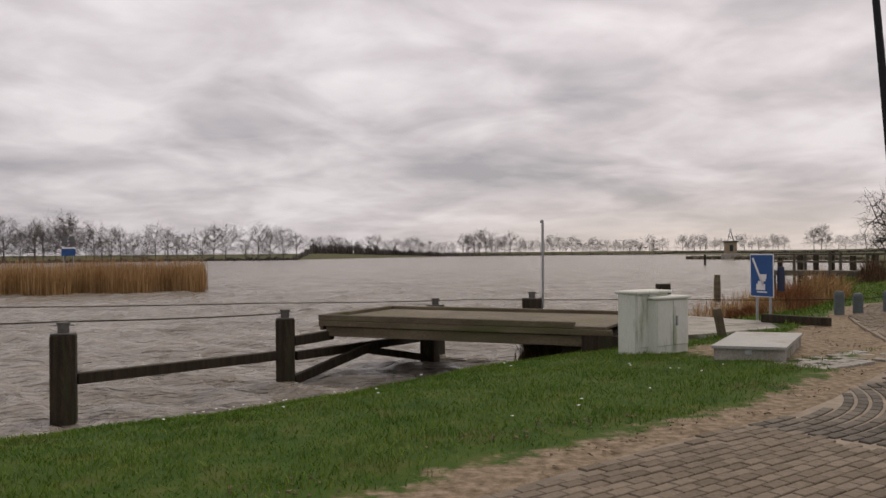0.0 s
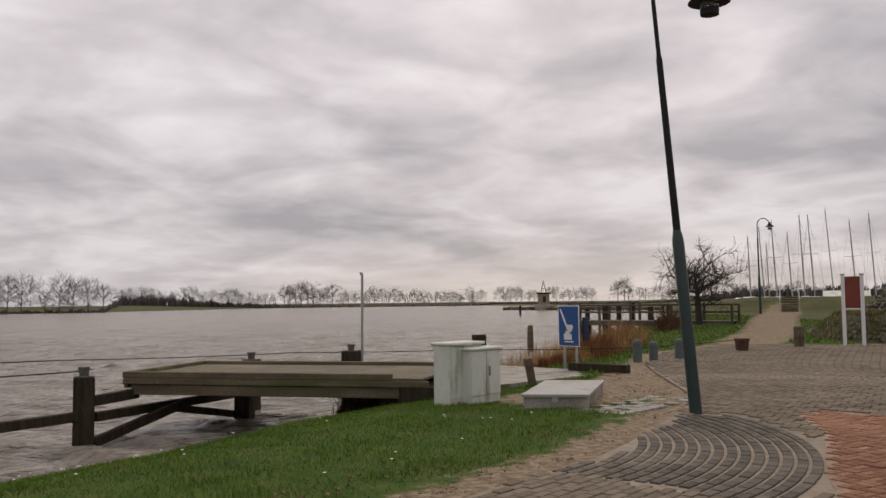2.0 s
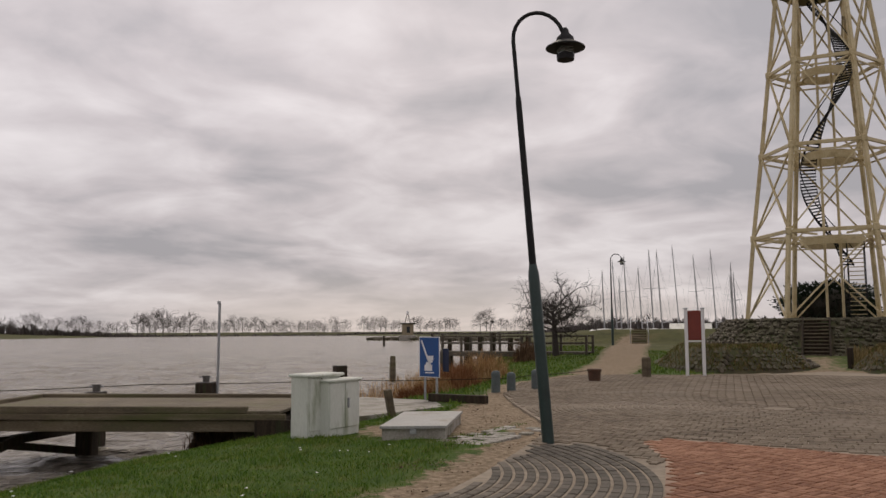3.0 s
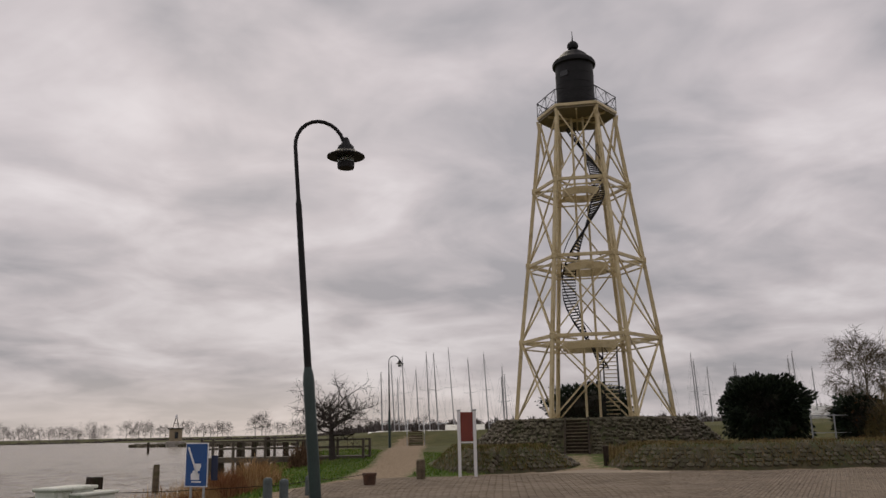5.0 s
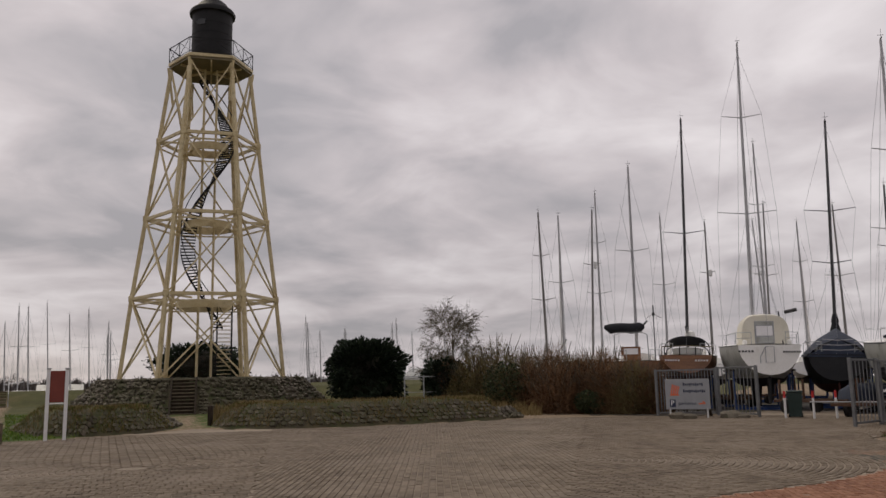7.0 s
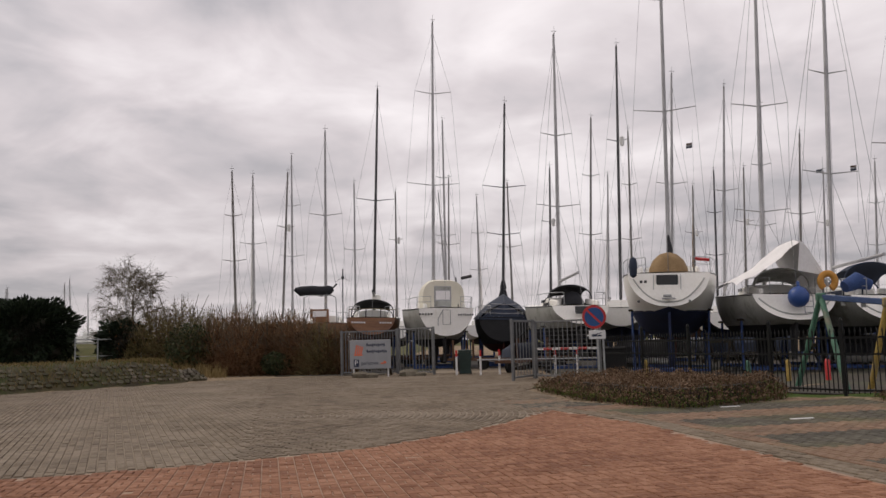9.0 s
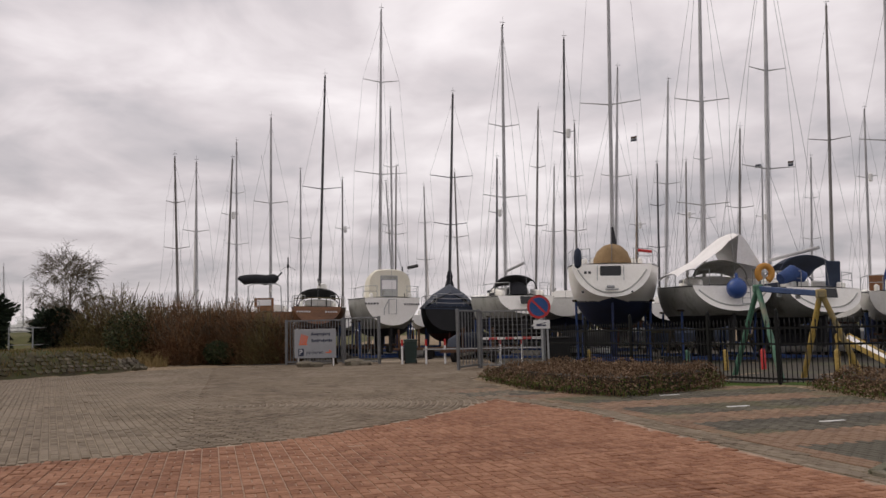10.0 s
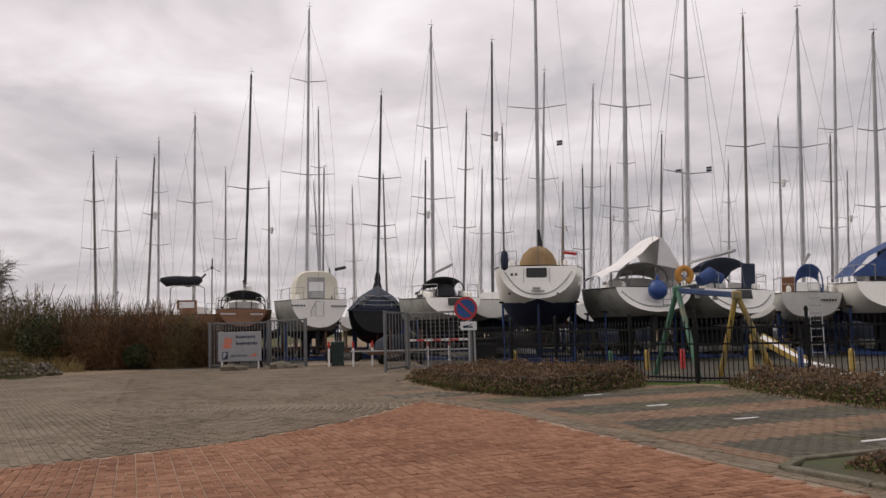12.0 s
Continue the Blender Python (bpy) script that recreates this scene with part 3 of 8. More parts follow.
def height(x, y):
    """Height of the land sheet."""
    x, y = np.asarray(x, float), np.asarray(y, float)
    r, az = np.hypot(x, y), np.degrees(np.arctan2(x, y))
    wet, d = inside(SHORE, x, y), edge_distance(SHORE, x, y)
    far = step01(60, 160, r)
    bank = 4.6 + 14 * far
    z = np.where(wet, WATER - 0.5 * np.clip(d / 1.5, 0, 1), WATER - 0.05 + (0.85 + WATER * 0) * (1 - (1 - np.clip(d / bank, 0, 1)) ** 2.2) + 0.10 * step01(1.5, 6, d))
    east = step01(24, 30, az) * (1 - step01(60, 75, az)) * ~wet
    z = z + east * 0.62 * step01(31, 62, r)
    # the dike behind the footpath, and the far dikes
    crest = step01(63, 69, r) * (1 - step01(95, 130, r)) * step01(27, 33, az) * (1 - step01(70, 80, az)) * ~wet
    z = z + crest * 1.15
    z = z + far * step01(12, 60, d) * ~wet * 1.6
    paved = inside(PAVED, x, y)
    z = np.where(paved, np.minimum(z, -0.06), z)
    lumps = 0.02 * np.sin(x * 2.1 + 0.7 * y) * np.sin(y * 1.7 - 0.4 * x) + 0.012 * np.sin(x * 5.3) * np.sin(y * 4.7)
    return z + np.where(paved | wet | (r > 60), 0, lumps)


def build_ground():
    az = np.radians(np.concatenate([np.arange(-40, 130, 0.55), np.arange(130, 320, 4.0)]))
    r = [0.8]
    while r[-1] < 4200:
        r.append(r[-1] * 1.028 + 0.02)
    R, A = np.meshgrid(np.array(r), az, indexing="ij")
    x, y = R * np.sin(A), R * np.cos(A)
    z = height(x, y)
    n, m = R.shape
    v = np.stack([x, y, z], -1).reshape(-1, 3)
    i, k = np.meshgrid(np.arange(n - 1), np.arange(m), indexing="ij")
    k2 = (k + 1) % m
    f = np.stack([i * m + k, (i + 1) * m + k, (i + 1) * m + k2, i * m + k2], -1).reshape(-1, 4)
    me = mesh_of("ground", (v, f), M["ground"])
    bare = 1 - np.clip(edge_distance(PAVED, x, y) / 1.1, 0, 1)
    bare = np.maximum(bare, 1.3 - np.clip(edge_distance(FOOTPATH, x, y, False) / 1.5, 0, 2))
    bare = np.maximum(bare, 1.15 - edge_distance([(5.0, 13.2), (7.2, 15.0), (8.8, 17.2)], x, y, False) / 1.6)
    bare = np.maximum(bare, np.where(((x > 30) & (y < 12) | (x > 22) & (y < -4)) & (R < 110), 1.1, 0))
    bare = np.maximum(bare, 0.60 - edge_distance([(23.6, 22.2), (27.5, 26.0), (32.6, 31.4)], x, y, False) / 4.0)
    bare = np.maximum(bare, 1.2 - edge_distance([(33.5, 17.0), (38.0, 14.5), (42.5, 9.5)], x, y, False) / 4.5)
    at = me.attributes.new("bare", "FLOAT", "POINT")
    at.data.foreach_set("value", np.clip(bare, 0, 1.3).reshape(-1).astype(np.float32))
    wl = me.attributes.new("wild", "FLOAT", "POINT")
    wl.data.foreach_set("value", step01(36, 60, R).reshape(-1).astype(np.float32))
    tagged(new("ground", me), "rough green grass bank worn to sand beside paving", "ground", kind="structure")


build_ground()


def build_water():
    """Short choppy waves near the bank, flat farther out."""
    az = np.radians(np.concatenate([np.arange(-46, 50, 0.28), np.arange(50, 314, 6.0)]))
    r = [5.0]
    while r[-1] < 900:
        r.append(r[-1] * 1.011 + 0.01)
    R, A = np.meshgrid(np.array(r), az, indexing="ij")
    x, y = R * np.sin(A), R * np.cos(A)
    rng3 = np.random.default_rng(12)
    z = np.zeros_like(x)
    wind = radians(72)
    for k in range(30):
        wl = float(np.exp(rng3.uniform(math.log(0.34), math.log(2.3))))
        a = wind + rng3.normal(0, 0.42)
        ph = (x * math.cos(a) + y * math.sin(a)) * 2 * math.pi / wl + rng3.uniform(0, 6.28)
        ph = ph + 0.7 * np.sin(x * 0.21 * rng3.uniform(0.6, 1.5) + y * 0.13 + k)
        w = np.sin(ph)
        z += 0.0105 * wl ** 0.85 * (w + 0.25 * np.cos(2 * ph)) * np.clip(1.7 - R * 0.0115 * 1.7 / wl, 0, 1)
    n, m = R.shape
    v = np.stack([x, y, z], -1).reshape(-1, 3)
    i, k = np.meshgrid(np.arange(n - 1), np.arange(m), indexing="ij")
    k2 = (k + 1) % m
    f = np.stack([i * m + k, (i + 1) * m + k, (i + 1) * m + k2, i * m + k2], -1).reshape(-1, 4)
    ob = new("water", mesh_of("water", (v, f), M["water"]))
    ob.location = (0, 0, WATER)
    tagged(ob, "wind-rippled grey-brown lake water", "water", kind="structure")


build_water()


def paver_boxes(cx, cy, ang, lx, ly, top, h=0.05):
    """Boxes without undersides, one a paver."""
    n = len(cx)
    c, s = np.cos(ang), np.sin(ang)
    b = 0.006
    lx, ly = np.broadcast_to(lx, n), np.broadcast_to(ly, n)
    quads = []
    for grow, z in ((0.0, -h), (0.0, -b), (-b, 0.0)):
        for sx, sy in ((-1, -1), (1, -1), (1, 1), (-1, 1)):
            ux, uy = sx * (lx / 2 + grow), sy * (ly / 2 + grow)
            quads.append(np.stack([cx + ux * c - uy * s, cy + ux * s + uy * c, top + z], -1))
    v = np.stack(quads, 1).reshape(-1, 3)
    base = [(8, 9, 10, 11)]
    for lvl in (0, 4):
        for k in range(4):
            k2 = (k + 1) % 4
            base.append((lvl + k, lvl + k2, lvl + 4 + k2, lvl + 4 + k))
    f = (np.arange(n)[:, None, None] * 12 + np.array(base)[None]).reshape(-1, 4)
    return v, f


RNG = np.random.default_rng(5)


def straight_rows(x0, y0, x1, y1, ang, lx, ly, joint=0.008):
    """Running bond over a box, rows turned by ang."""
    cx, cy = (x0 + x1) / 2, (y0 + y1) / 2
    half = math.hypot(x1 - x0, y1 - y0) / 2
    nu, nv = int(half / (lx + joint)) + 1, int(half / (ly + joint)) + 1
    u, v = np.meshgrid(np.arange(-nu, nu + 1), np.arange(-nv, nv + 1))
    uu = (u + 0.5 * (v % 2)) * (lx + joint)
    vv = v * (ly + joint)
    c, s = math.cos(ang), math.sin(ang)
    return (cx + uu * c - vv * s).ravel(), (cy + uu * s + vv * c).ravel(), np.full(uu.size, ang)


def basket_weave(x0, y0, x1, y1, ang, cell):
    """Pairs of bricks, laid by turns along and across."""
    cx, cy = (x0 + x1) / 2, (y0 + y1) / 2
    n = int(math.hypot(x1 - x0, y1 - y0) / 2 / cell) + 1
    u, v = np.meshgrid(np.arange(-n, n + 1), np.arange(-n, n + 1))
    u, v = u.ravel(), v.ravel()
    turn = (u + v) % 2
    xs, ys, an = [], [], []
    c, s = math.cos(ang), math.sin(ang)
    for o in (-cell / 4, cell / 4):
        pu, pv = u * cell + o * turn, v * cell + o * (1 - turn)
        xs.append(cx + pu * c - pv * s), ys.append(cy + pu * s + pv * c), an.append(ang + turn * math.pi / 2)
    return np.concatenate(xs), np.concatenate(ys), np.concatenate(an)


def arc_rows(cx, cy, r0, r1, lx, ly, joint=0.012):
    xs, ys, an = [], [], []
    r = r0
    k = 0
    while r < r1:
        n = max(6, int(2 * math.pi * r / (lx + joint)))
        a = 2 * math.pi * (np.arange(n) + 0.5 * (k % 2)) / n
        xs.append(cx + r * np.cos(a)), ys.append(cy + r * np.sin(a)), an.append(a + math.pi / 2)
        r += ly + joint * 1.6
        k += 1
    return np.concatenate(xs), np.concatenate(ys), np.concatenate(an)


def lay(name, owner, fields, lx, ly, mat, near, pieces=290):
    """Lays pavers: those nearest to a point of the plan as single pieces, the rest as one mesh."""
    x, y, a = (np.concatenate(k) for k in zip(*fields))
    a = a + RNG.normal(0, 0.012, a.size)
    top = 0.030 + RNG.normal(0, 0.0022, a.size) + 0.003 * np.sin(x * 1.1) * np.sin(y * 0.9)
    keep = RNG.random(a.size) > 0.002
    x, y, a, top = x[keep], y[keep], a[keep], top[keep]
    order = np.argsort(np.hypot(x - near[0], y - near[1]))
    one, rest = order[:pieces], order[pieces:]
    rest_ob = new(name + "_rest", mesh_of(name + "_rest", paver_boxes(x[rest], y[rest], a[rest], lx - 0.004, ly - 0.004, top[rest]), M[mat], False))
    rest_ob.parent = owner
    rest_ob["kind"] = "stuff"
    me = mesh_of(name, paver_boxes(np.zeros(1), np.zeros(1), np.zeros(1), lx - 0.004, ly - 0.004, np.zeros(1)), M[mat + "_piece"], False)
    for i in one:
        o = new(name, me)
        o.parent = owner
        o.matrix_basis = Matrix.Translation((x[i], y[i], top[i])) @ Matrix.Rotation(a[i], 4, "Z")


g = Geo().prism(PAVED[::-1], -0.10, 0.014)
pavement = solo("pavement", g, M["joint"], (0, 0, 0), 0, "grey concrete block paving with sandy joints", "paving", kind="structure", smooth=False)
g = Geo().prism(RED[::-1], -0.05, 0.0185)
red_pavement = solo("pavement_red", g, M["joint_red"], (0, 0, 0), 0, "red clay brick paving with sandy joints", "paving", kind="structure", smooth=False)


def build_paving():
    fields = []
    # the fan of curved rows beside the lamp post
    def in_fan(x, y, grow=0.0):
        turn = np.degrees(np.arctan2(y - 10.26, x - 1.05))
        r = np.hypot(x - 1.05, y - 10.26)
        return (turn > -57 - grow * 8) & (turn < 3 + grow * 8) & (r > 2.4) & (r < 5.42 + grow)

    x, y, a = arc_rows(1.05, 10.26, 2.5, 5.4, 0.2, 0.105, 0.018)
    k = in_fan(x, y) & inside(PAVED, x, y) & ~inside(RED, x, y) & (edge_distance(PAVED, x, y) > 0.10 + 0.08 * np.sin(x * 3.1 + y))
    fan = (x[k], y[k], a[k])

    def free(x, y, margin=0.08):
        k = inside(PAVED, x, y) & ~inside(RED, x, y) & (edge_distance(RED, x, y) > 0.06) & (edge_distance(PAVED, x, y) > margin)
        return k & ~in_fan(x, y, 0.10)

    # rows along the grass edge
    x, y, a = straight_rows(-4, -4, 9, 12, math.atan2(2.6, 3.4), 0.2, 0.1)
    k = free(x, y, 0.06) & (x + 1.3 * y < 17.5) & (np.abs(x) < 8) & (y > 0) & (x > -3)
    fields.append((x[k], y[k], a[k]))
    # the wide turning place: arcs, straight rows, arcs
    x, y, a = arc_rows(13, 13.5, 0.4, 14, 0.2, 0.1, 0.016)
    az = np.degrees(np.arctan2(x, y))
    k = free(x, y) & (x + 1.3 * y >= 17.5) & (az < 52)
    fields.append((x[k], y[k], a[k]))
    x, y, a = straight_rows(6, 0, 39, 26, radians(90 - 62), 0.2, 0.1, 0.015)
    az = np.degrees(np.arctan2(x, y))
    k = free(x, y) & (az >= 52) & (az < 73)
    fields.append((x[k], y[k], a[k]))
    x, y, a = arc_rows(17, 5.6, 0.4, 22, 0.2, 0.1, 0.021)
    az = np.degrees(np.arctan2(x, y))
    k = free(x, y) & (az >= 73) & (x * 0.30 + y > 4.4 - 0.0 * x) & (x < 43)
    fields.append((x[k], y[k], a[k]))
    # the dark gutter
    x, y, a = straight_rows(3, -6, 19, 0, math.atan2(3.1, 9.4), 0.2, 0.1)
    k = inside(PAVED, x, y) & ~inside(RED, x, y) & (edge_distance(GUTTER, x, y, False) < 0.34) & (edge_distance(RED, x, y) > 0.05)
    fields.append((x[k], y[k], a[k]))
    # the parking bays: bands of grey between bands of red
    x, y, a = straight_rows(2, -16, 20, -1, math.atan2(3.1, 9.4), 0.2, 0.1)
    s = (x * 9.4 + y * 3.1) / 9.9
    band = ((s - 2.2) % 2.5) < 1.32
    bay = inside(PAVED, x, y) & ~inside(RED, x, y) & (edge_distance(GUTTER, x, y, False) > 0.36) & (x * 0.32 - y > 6.2) & (edge_distance(PAVED, x, y) > 0.1) & (s > 7.08)
    dark = bay & band & (edge_distance(GUTTER, x, y, False) > 0.66)
    lay("paver", pavement, fields, 0.2, 0.1, "paver_grey", (3.2, 5.6))
    lay("fan_paver", pavement, [fan], 0.2, 0.1, "paver_fan", (4.2, 7.0), 200)
    lay("bay_paver", pavement, [(x[dark], y[dark], a[dark])], 0.2, 0.1, "paver_dark", (10, -5), 80)
    k = bay & ~dark
    lay("bay_brick", red_pavement, [(x[k], y[k], a[k])], 0.2, 0.1, "paver_bay", (9, -5), 120)
    red = []
    x, y, a = basket_weave(-1, -6, 18, 11, math.atan2(3.1, 9.4), 0.2)
    k = inside(RED, x, y) & (edge_distance(RED, x, y) > 0.06)
    red.append((x[k], y[k], a[k]))
    lay("brick", red_pavement, red, 0.190, 0.090, "paver_red", (7.0, 0.2))


build_paving()

# ---- the lighthouse on its mound ----
TOWER = bearing(47.15, 55.0)
HEX_TURN = -47.0 + 30.0
LEVELS = [(2.20, 5.02), (7.3, 4.47), (12.45, 3.80), (17.65, 3.17), (22.6, 2.55)]


def hex_corner(k, level, shrink=0.0):
    z, r = LEVELS[level]
    a = radians(60 * k)
    return Vector(((r - shrink) * math.cos(a), (r - shrink) * math.sin(a), z))


def build_tower():
    # one flat side faces the quay
    t = thing("lighthouse", (TOWER.x, TOWER.y, 0), -47.0, "cream iron lattice lighthouse with black lantern on stone mound", "lighthouse")
    for k in range(6):
        g = Geo()
        for i in range(4):
            g.beam(hex_corner(k, i), hex_corner(k, i + 1), 0.24, 0.24, 0.03, up=hex_corner(k, 0).cross(Vector((0, 0, 1))))
        for i in range(1, 4):
            g.box(hex_corner(k, i), (0.34, 0.34, 0.42), 0.04)
        g.box(hex_corner(k, 0) + Vector((0, 0, 0.06)), (0.55, 0.55, 0.12), 0.03)
        part("leg", g, M["tower_paint"], t)
    for i in range(4):
        for k in range(6):
            a, b = hex_corner(k, i), hex_corner(k + 1, i)
            c, d = hex_corner(k, i + 1), hex_corner(k + 1, i + 1)
            out = ((a + b) / 2).normalized() * 0.03
            part("brace", Geo().beam(a - out, d - out, 0.09, 0.09), M["tower_paint"], t)
            part("brace", Geo().beam(b + out, c + out, 0.09, 0.09), M["tower_paint"], t)
    for i in range(1, 4):
        for k in range(6):
            a, b = hex_corner(k, i), hex_corner(k + 1, i)
            part("girder", Geo().beam(a, b, 0.12, 0.22, 0.02).beam(a + Vector((0, 0, -0.42)), b + Vector((0, 0, -0.42)), 0.08, 0.09), M["tower_paint"], t)
            part("tie", Geo().beam(a, Vector((a.x * 0.36, a.y * 0.36, a.z)), 0.08, 0.12), M["tower_paint"], t)
        z, r = LEVELS[i]
        g = Geo()
        n = 24
        ro, ri = r * 0.40, r * 0.40 - 0.12
        pr = [(ri, z - 0.62), (ro, z - 0.62), (ro, z - 0.12), (ri, z - 0.12)]
        vs = [(p[0] * math.cos(2 * math.pi * q / n), p[0] * math.sin(2 * math.pi * q / n), p[1]) for p in pr for q in range(n)]
        fs = [(j * n + q, j * n + (q + 1) % n, ((j + 1) % 4) * n + (q + 1) % n, ((j + 1) % 4) * n + q) for j in range(4) for q in range(n)]
        g.add(vs, fs)
        part("ring_plate", g, M["tower_paint"], t)
    # inner columns that carry the stair
    for k in range(4):
        a = radians(45 + 90 * k)
        part("column", Geo().tube([(0.62 * math.cos(a), 0.62 * math.sin(a), 2.2), (0.55 * math.cos(a), 0.55 * math.sin(a), 22.7)], 0.075, 8), M["tower_paint"], t)
    # gallery
    n = 6
    rim = [(2.75 * math.cos(radians(60 * k)), 2.75 * math.sin(radians(60 * k))) for k in range(n)]
    part("gallery_floor", Geo().prism(rim, 22.86, 23.06), M["tower_paint"], t)
    part("gallery_soffit", Geo().prism([(x * 0.97, y * 0.97) for x, y in rim], 22.70, 22.855), M["tower_under"], t)
    for k in range(6):
        a = hex_corner(k, 4)
        part("bracket", Geo().beam(a * 0.93 + Vector((0, 0, -0.9)), Vector((rim[k][0], rim[k][1], 22.75)), 0.12, 0.16), M["tower_paint"], t)
        mid = (hex_corner(k, 4) + hex_corner(k + 1, 4)) / 2
        part("joist", Geo().beam((0, 0, 22.64), (mid.x, mid.y, 22.64), 0.1, 0.14), M["tower_paint"], t)
    for k in range(6):
        (x1, y1), (x2, y2) = rim[k], rim[(k + 1) % 6]
        x1, y1, x2, y2 = x1 * 0.985, y1 * 0.985, x2 * 0.985, y2 * 0.985
        rail = part("railing", Geo().beam((x1, y1, 24.1), (x2, y2, 24.1), 0.045).beam((x1, y1, 23.16), (x2, y2, 23.16), 0.03), M["black_paint"], t)
        for j in range(2):
            f0, f1 = j / 2, (j + 1) / 2
            p, q = (x1 + (x2 - x1) * f0, y1 + (y2 - y1) * f0), (x1 + (x2 - x1) * f1, y1 + (y2 - y1) * f1)
            part("post", Geo().beam((*p, 23.06), (*p, 24.1), 0.045), M["black_paint"], rail)
            part("cross", Geo().beam((*p, 23.16), (*q, 24.1), 0.025).beam((*q, 23.16), (*p, 24.1), 0.025), M["black_paint"], rail)
    # lantern
    lan = part("lantern", Geo().lathe([(1.32, 23.06), (1.32, 26.55), (1.36, 26.6), (1.50, 26.62), (1.52, 26.80), (1.46, 26.92)], 40), M["black_paint"], t, "black drum lantern room")
    part("dome", Geo().lathe([(1.44, 26.92), (1.40, 27.0), (1.15, 27.12), (0.98, 27.42), (0.72, 27.66), (0.40, 27.80), (0.22, 27.84)], 32), M["black_paint"], lan)
    part("ball", Geo().lathe([(0.18, 27.82), (0.20, 27.95), (0.34, 28.02), (0.40, 28.2), (0.36, 28.4), (0.2, 28.55), (0.07, 28.62), (0.04, 28.8), (0.02, 29.35), (0.005, 29.4)], 20), M["black_paint"], lan)
    a = radians(-90 - 32)
    part("hatch", Geo().box((1.31 * math.cos(a), 1.31 * math.sin(a), 25.75), (0.62, 0.10, 0.42), 0.02, Matrix.Rotation(a + math.pi / 2, 3, "Z")), M["window"], lan)
    for k in range(5):
        z = 23.06 + 0.69 * (k + 1)
        part("seam", Geo().lathe([(1.318, z - 0.02), (1.335, z - 0.015), (1.335, z + 0.015), (1.318, z + 0.02)], 40), M["black_paint"], lan)
    # spiral stair
    steps = 92
    r_in, r_out = 0.72, 1.62
    inner, outer = [], []
    z0, z1 = 5.6, 22.7
    for k in range(steps):
        z = z0 + (z1 - z0) * k / steps
        a = radians(90 + (z - 7.3) / 14.1 * 360)
        d = Vector((math.cos(a), math.sin(a), 0))
        s = Vector((-math.sin(a), math.cos(a), 0)) * 0.06
        g = Geo()
        pts = [d * r_in + s, d * r_in - s, d * r_out - s, d * r_out + s]
        g.add([p + Vector((0, 0, z + h)) for h in (-0.05, 0.02) for p in pts], [(3, 2, 1, 0), (4, 5, 6, 7), (0, 1, 5, 4), (1, 2, 6, 5), (2, 3, 7, 6), (3, 0, 4, 7)])
        part("tread", g, M["black_paint"], t)
        inner.append(d * r_in + Vector((0, 0, z - 0.02)))
        outer.append(d * r_out + Vector((0, 0, z - 0.02)))
    for line in (inner, outer):
        g = Geo()
        up = Vector((0, 0, 0.11))
        g.sheet([[p - up for p in line], [p + up for p in line]])
        g.sheet([[p * 1.0 + up + (p - Vector((0, 0, p.z))).normalized() * 0.03 for p in line], [p - up + (p - Vector((0, 0, p.z))).normalized() * 0.03 for p in line]])
        part("stringer", g, M["black_paint"], t)
    part("handrail", Geo().tube([p + Vector((0, 0, 1.0)) for p in outer], 0.03, 6), M["black_paint"], t)
    # first flight, inside a caged ladder stair
    for s in (-0.42, 0.42):
        part("stringer", Geo().beam((1.2 + s, -1.6, 2.2), (1.2 + s, -1.2, 6.4), 0.05, 0.2), M["black_paint"], t)
        part("handrail", Geo().tube([(1.2 + s * 1.1, -2.1, 3.1), (1.2 + s * 1.1, -1.9, 5.6), (1.2 + s * 1.1, -1.5, 6.8)], 0.03, 6), M["black_paint"], t)
    for k in range(16):
        f = (k + 0.5) / 16
        part("tread", Geo().box((1.2, -1.62 + 0.4 * f, 2.4 + 4.0 * f), (0.84, 0.24, 0.04)), M["tower_paint"], t)
    g = Geo()
    for k in range(5):
        g.beam((0.55, -2.2 + 0.3 * k, 2.2), (0.55, -2.2 + 0.3 * k, 5.2), 0.03)
    for k in range(6):
        g.beam((0.55, -2.2, 2.5 + 0.54 * k), (0.55, -1.0, 2.5 + 0.54 * k), 0.03)
    part("stair_gate", g, M["black_paint"], t)


build_tower()

# ---- the mound: a battered stone pitching round a flat top ----
MOUND_R, MOUND_TOP, BATTER = 6.15, 2.2, 2.2


def pitched(poly, base, top, batter, closed, size, seed):
    """Places for stones over a battered face: point, normal angle, slope, size."""
    rng = np.random.default_rng(seed)
    out = []
    n = len(poly)
    for i in range(n if closed else n - 1):
        p, q = Vector(poly[i]), Vector(poly[(i + 1) % n])
        ln = (q - p).length
        d = (q - p) / ln
        nrm = Vector((d.y, -d.x))
        rows = max(2, int((top - base) / (size * 0.62)))
        for r in range(rows):
            h = (r + 0.5) / rows
            u = rng.uniform(0, size)
            while u < ln:
                w = size * rng.uniform(0.7, 1.45)
                c = p + d * min(u + w / 2, ln) + nrm * batter * (1 - h)
                out.append((c.x, c.y, base + (top - base) * h + rng.normal(0, 0.05), math.atan2(d.y, d.x), w, size * rng.uniform(0.55, 0.85)))
                u += w * 0.98
    return out


STONE_SHAPES = []


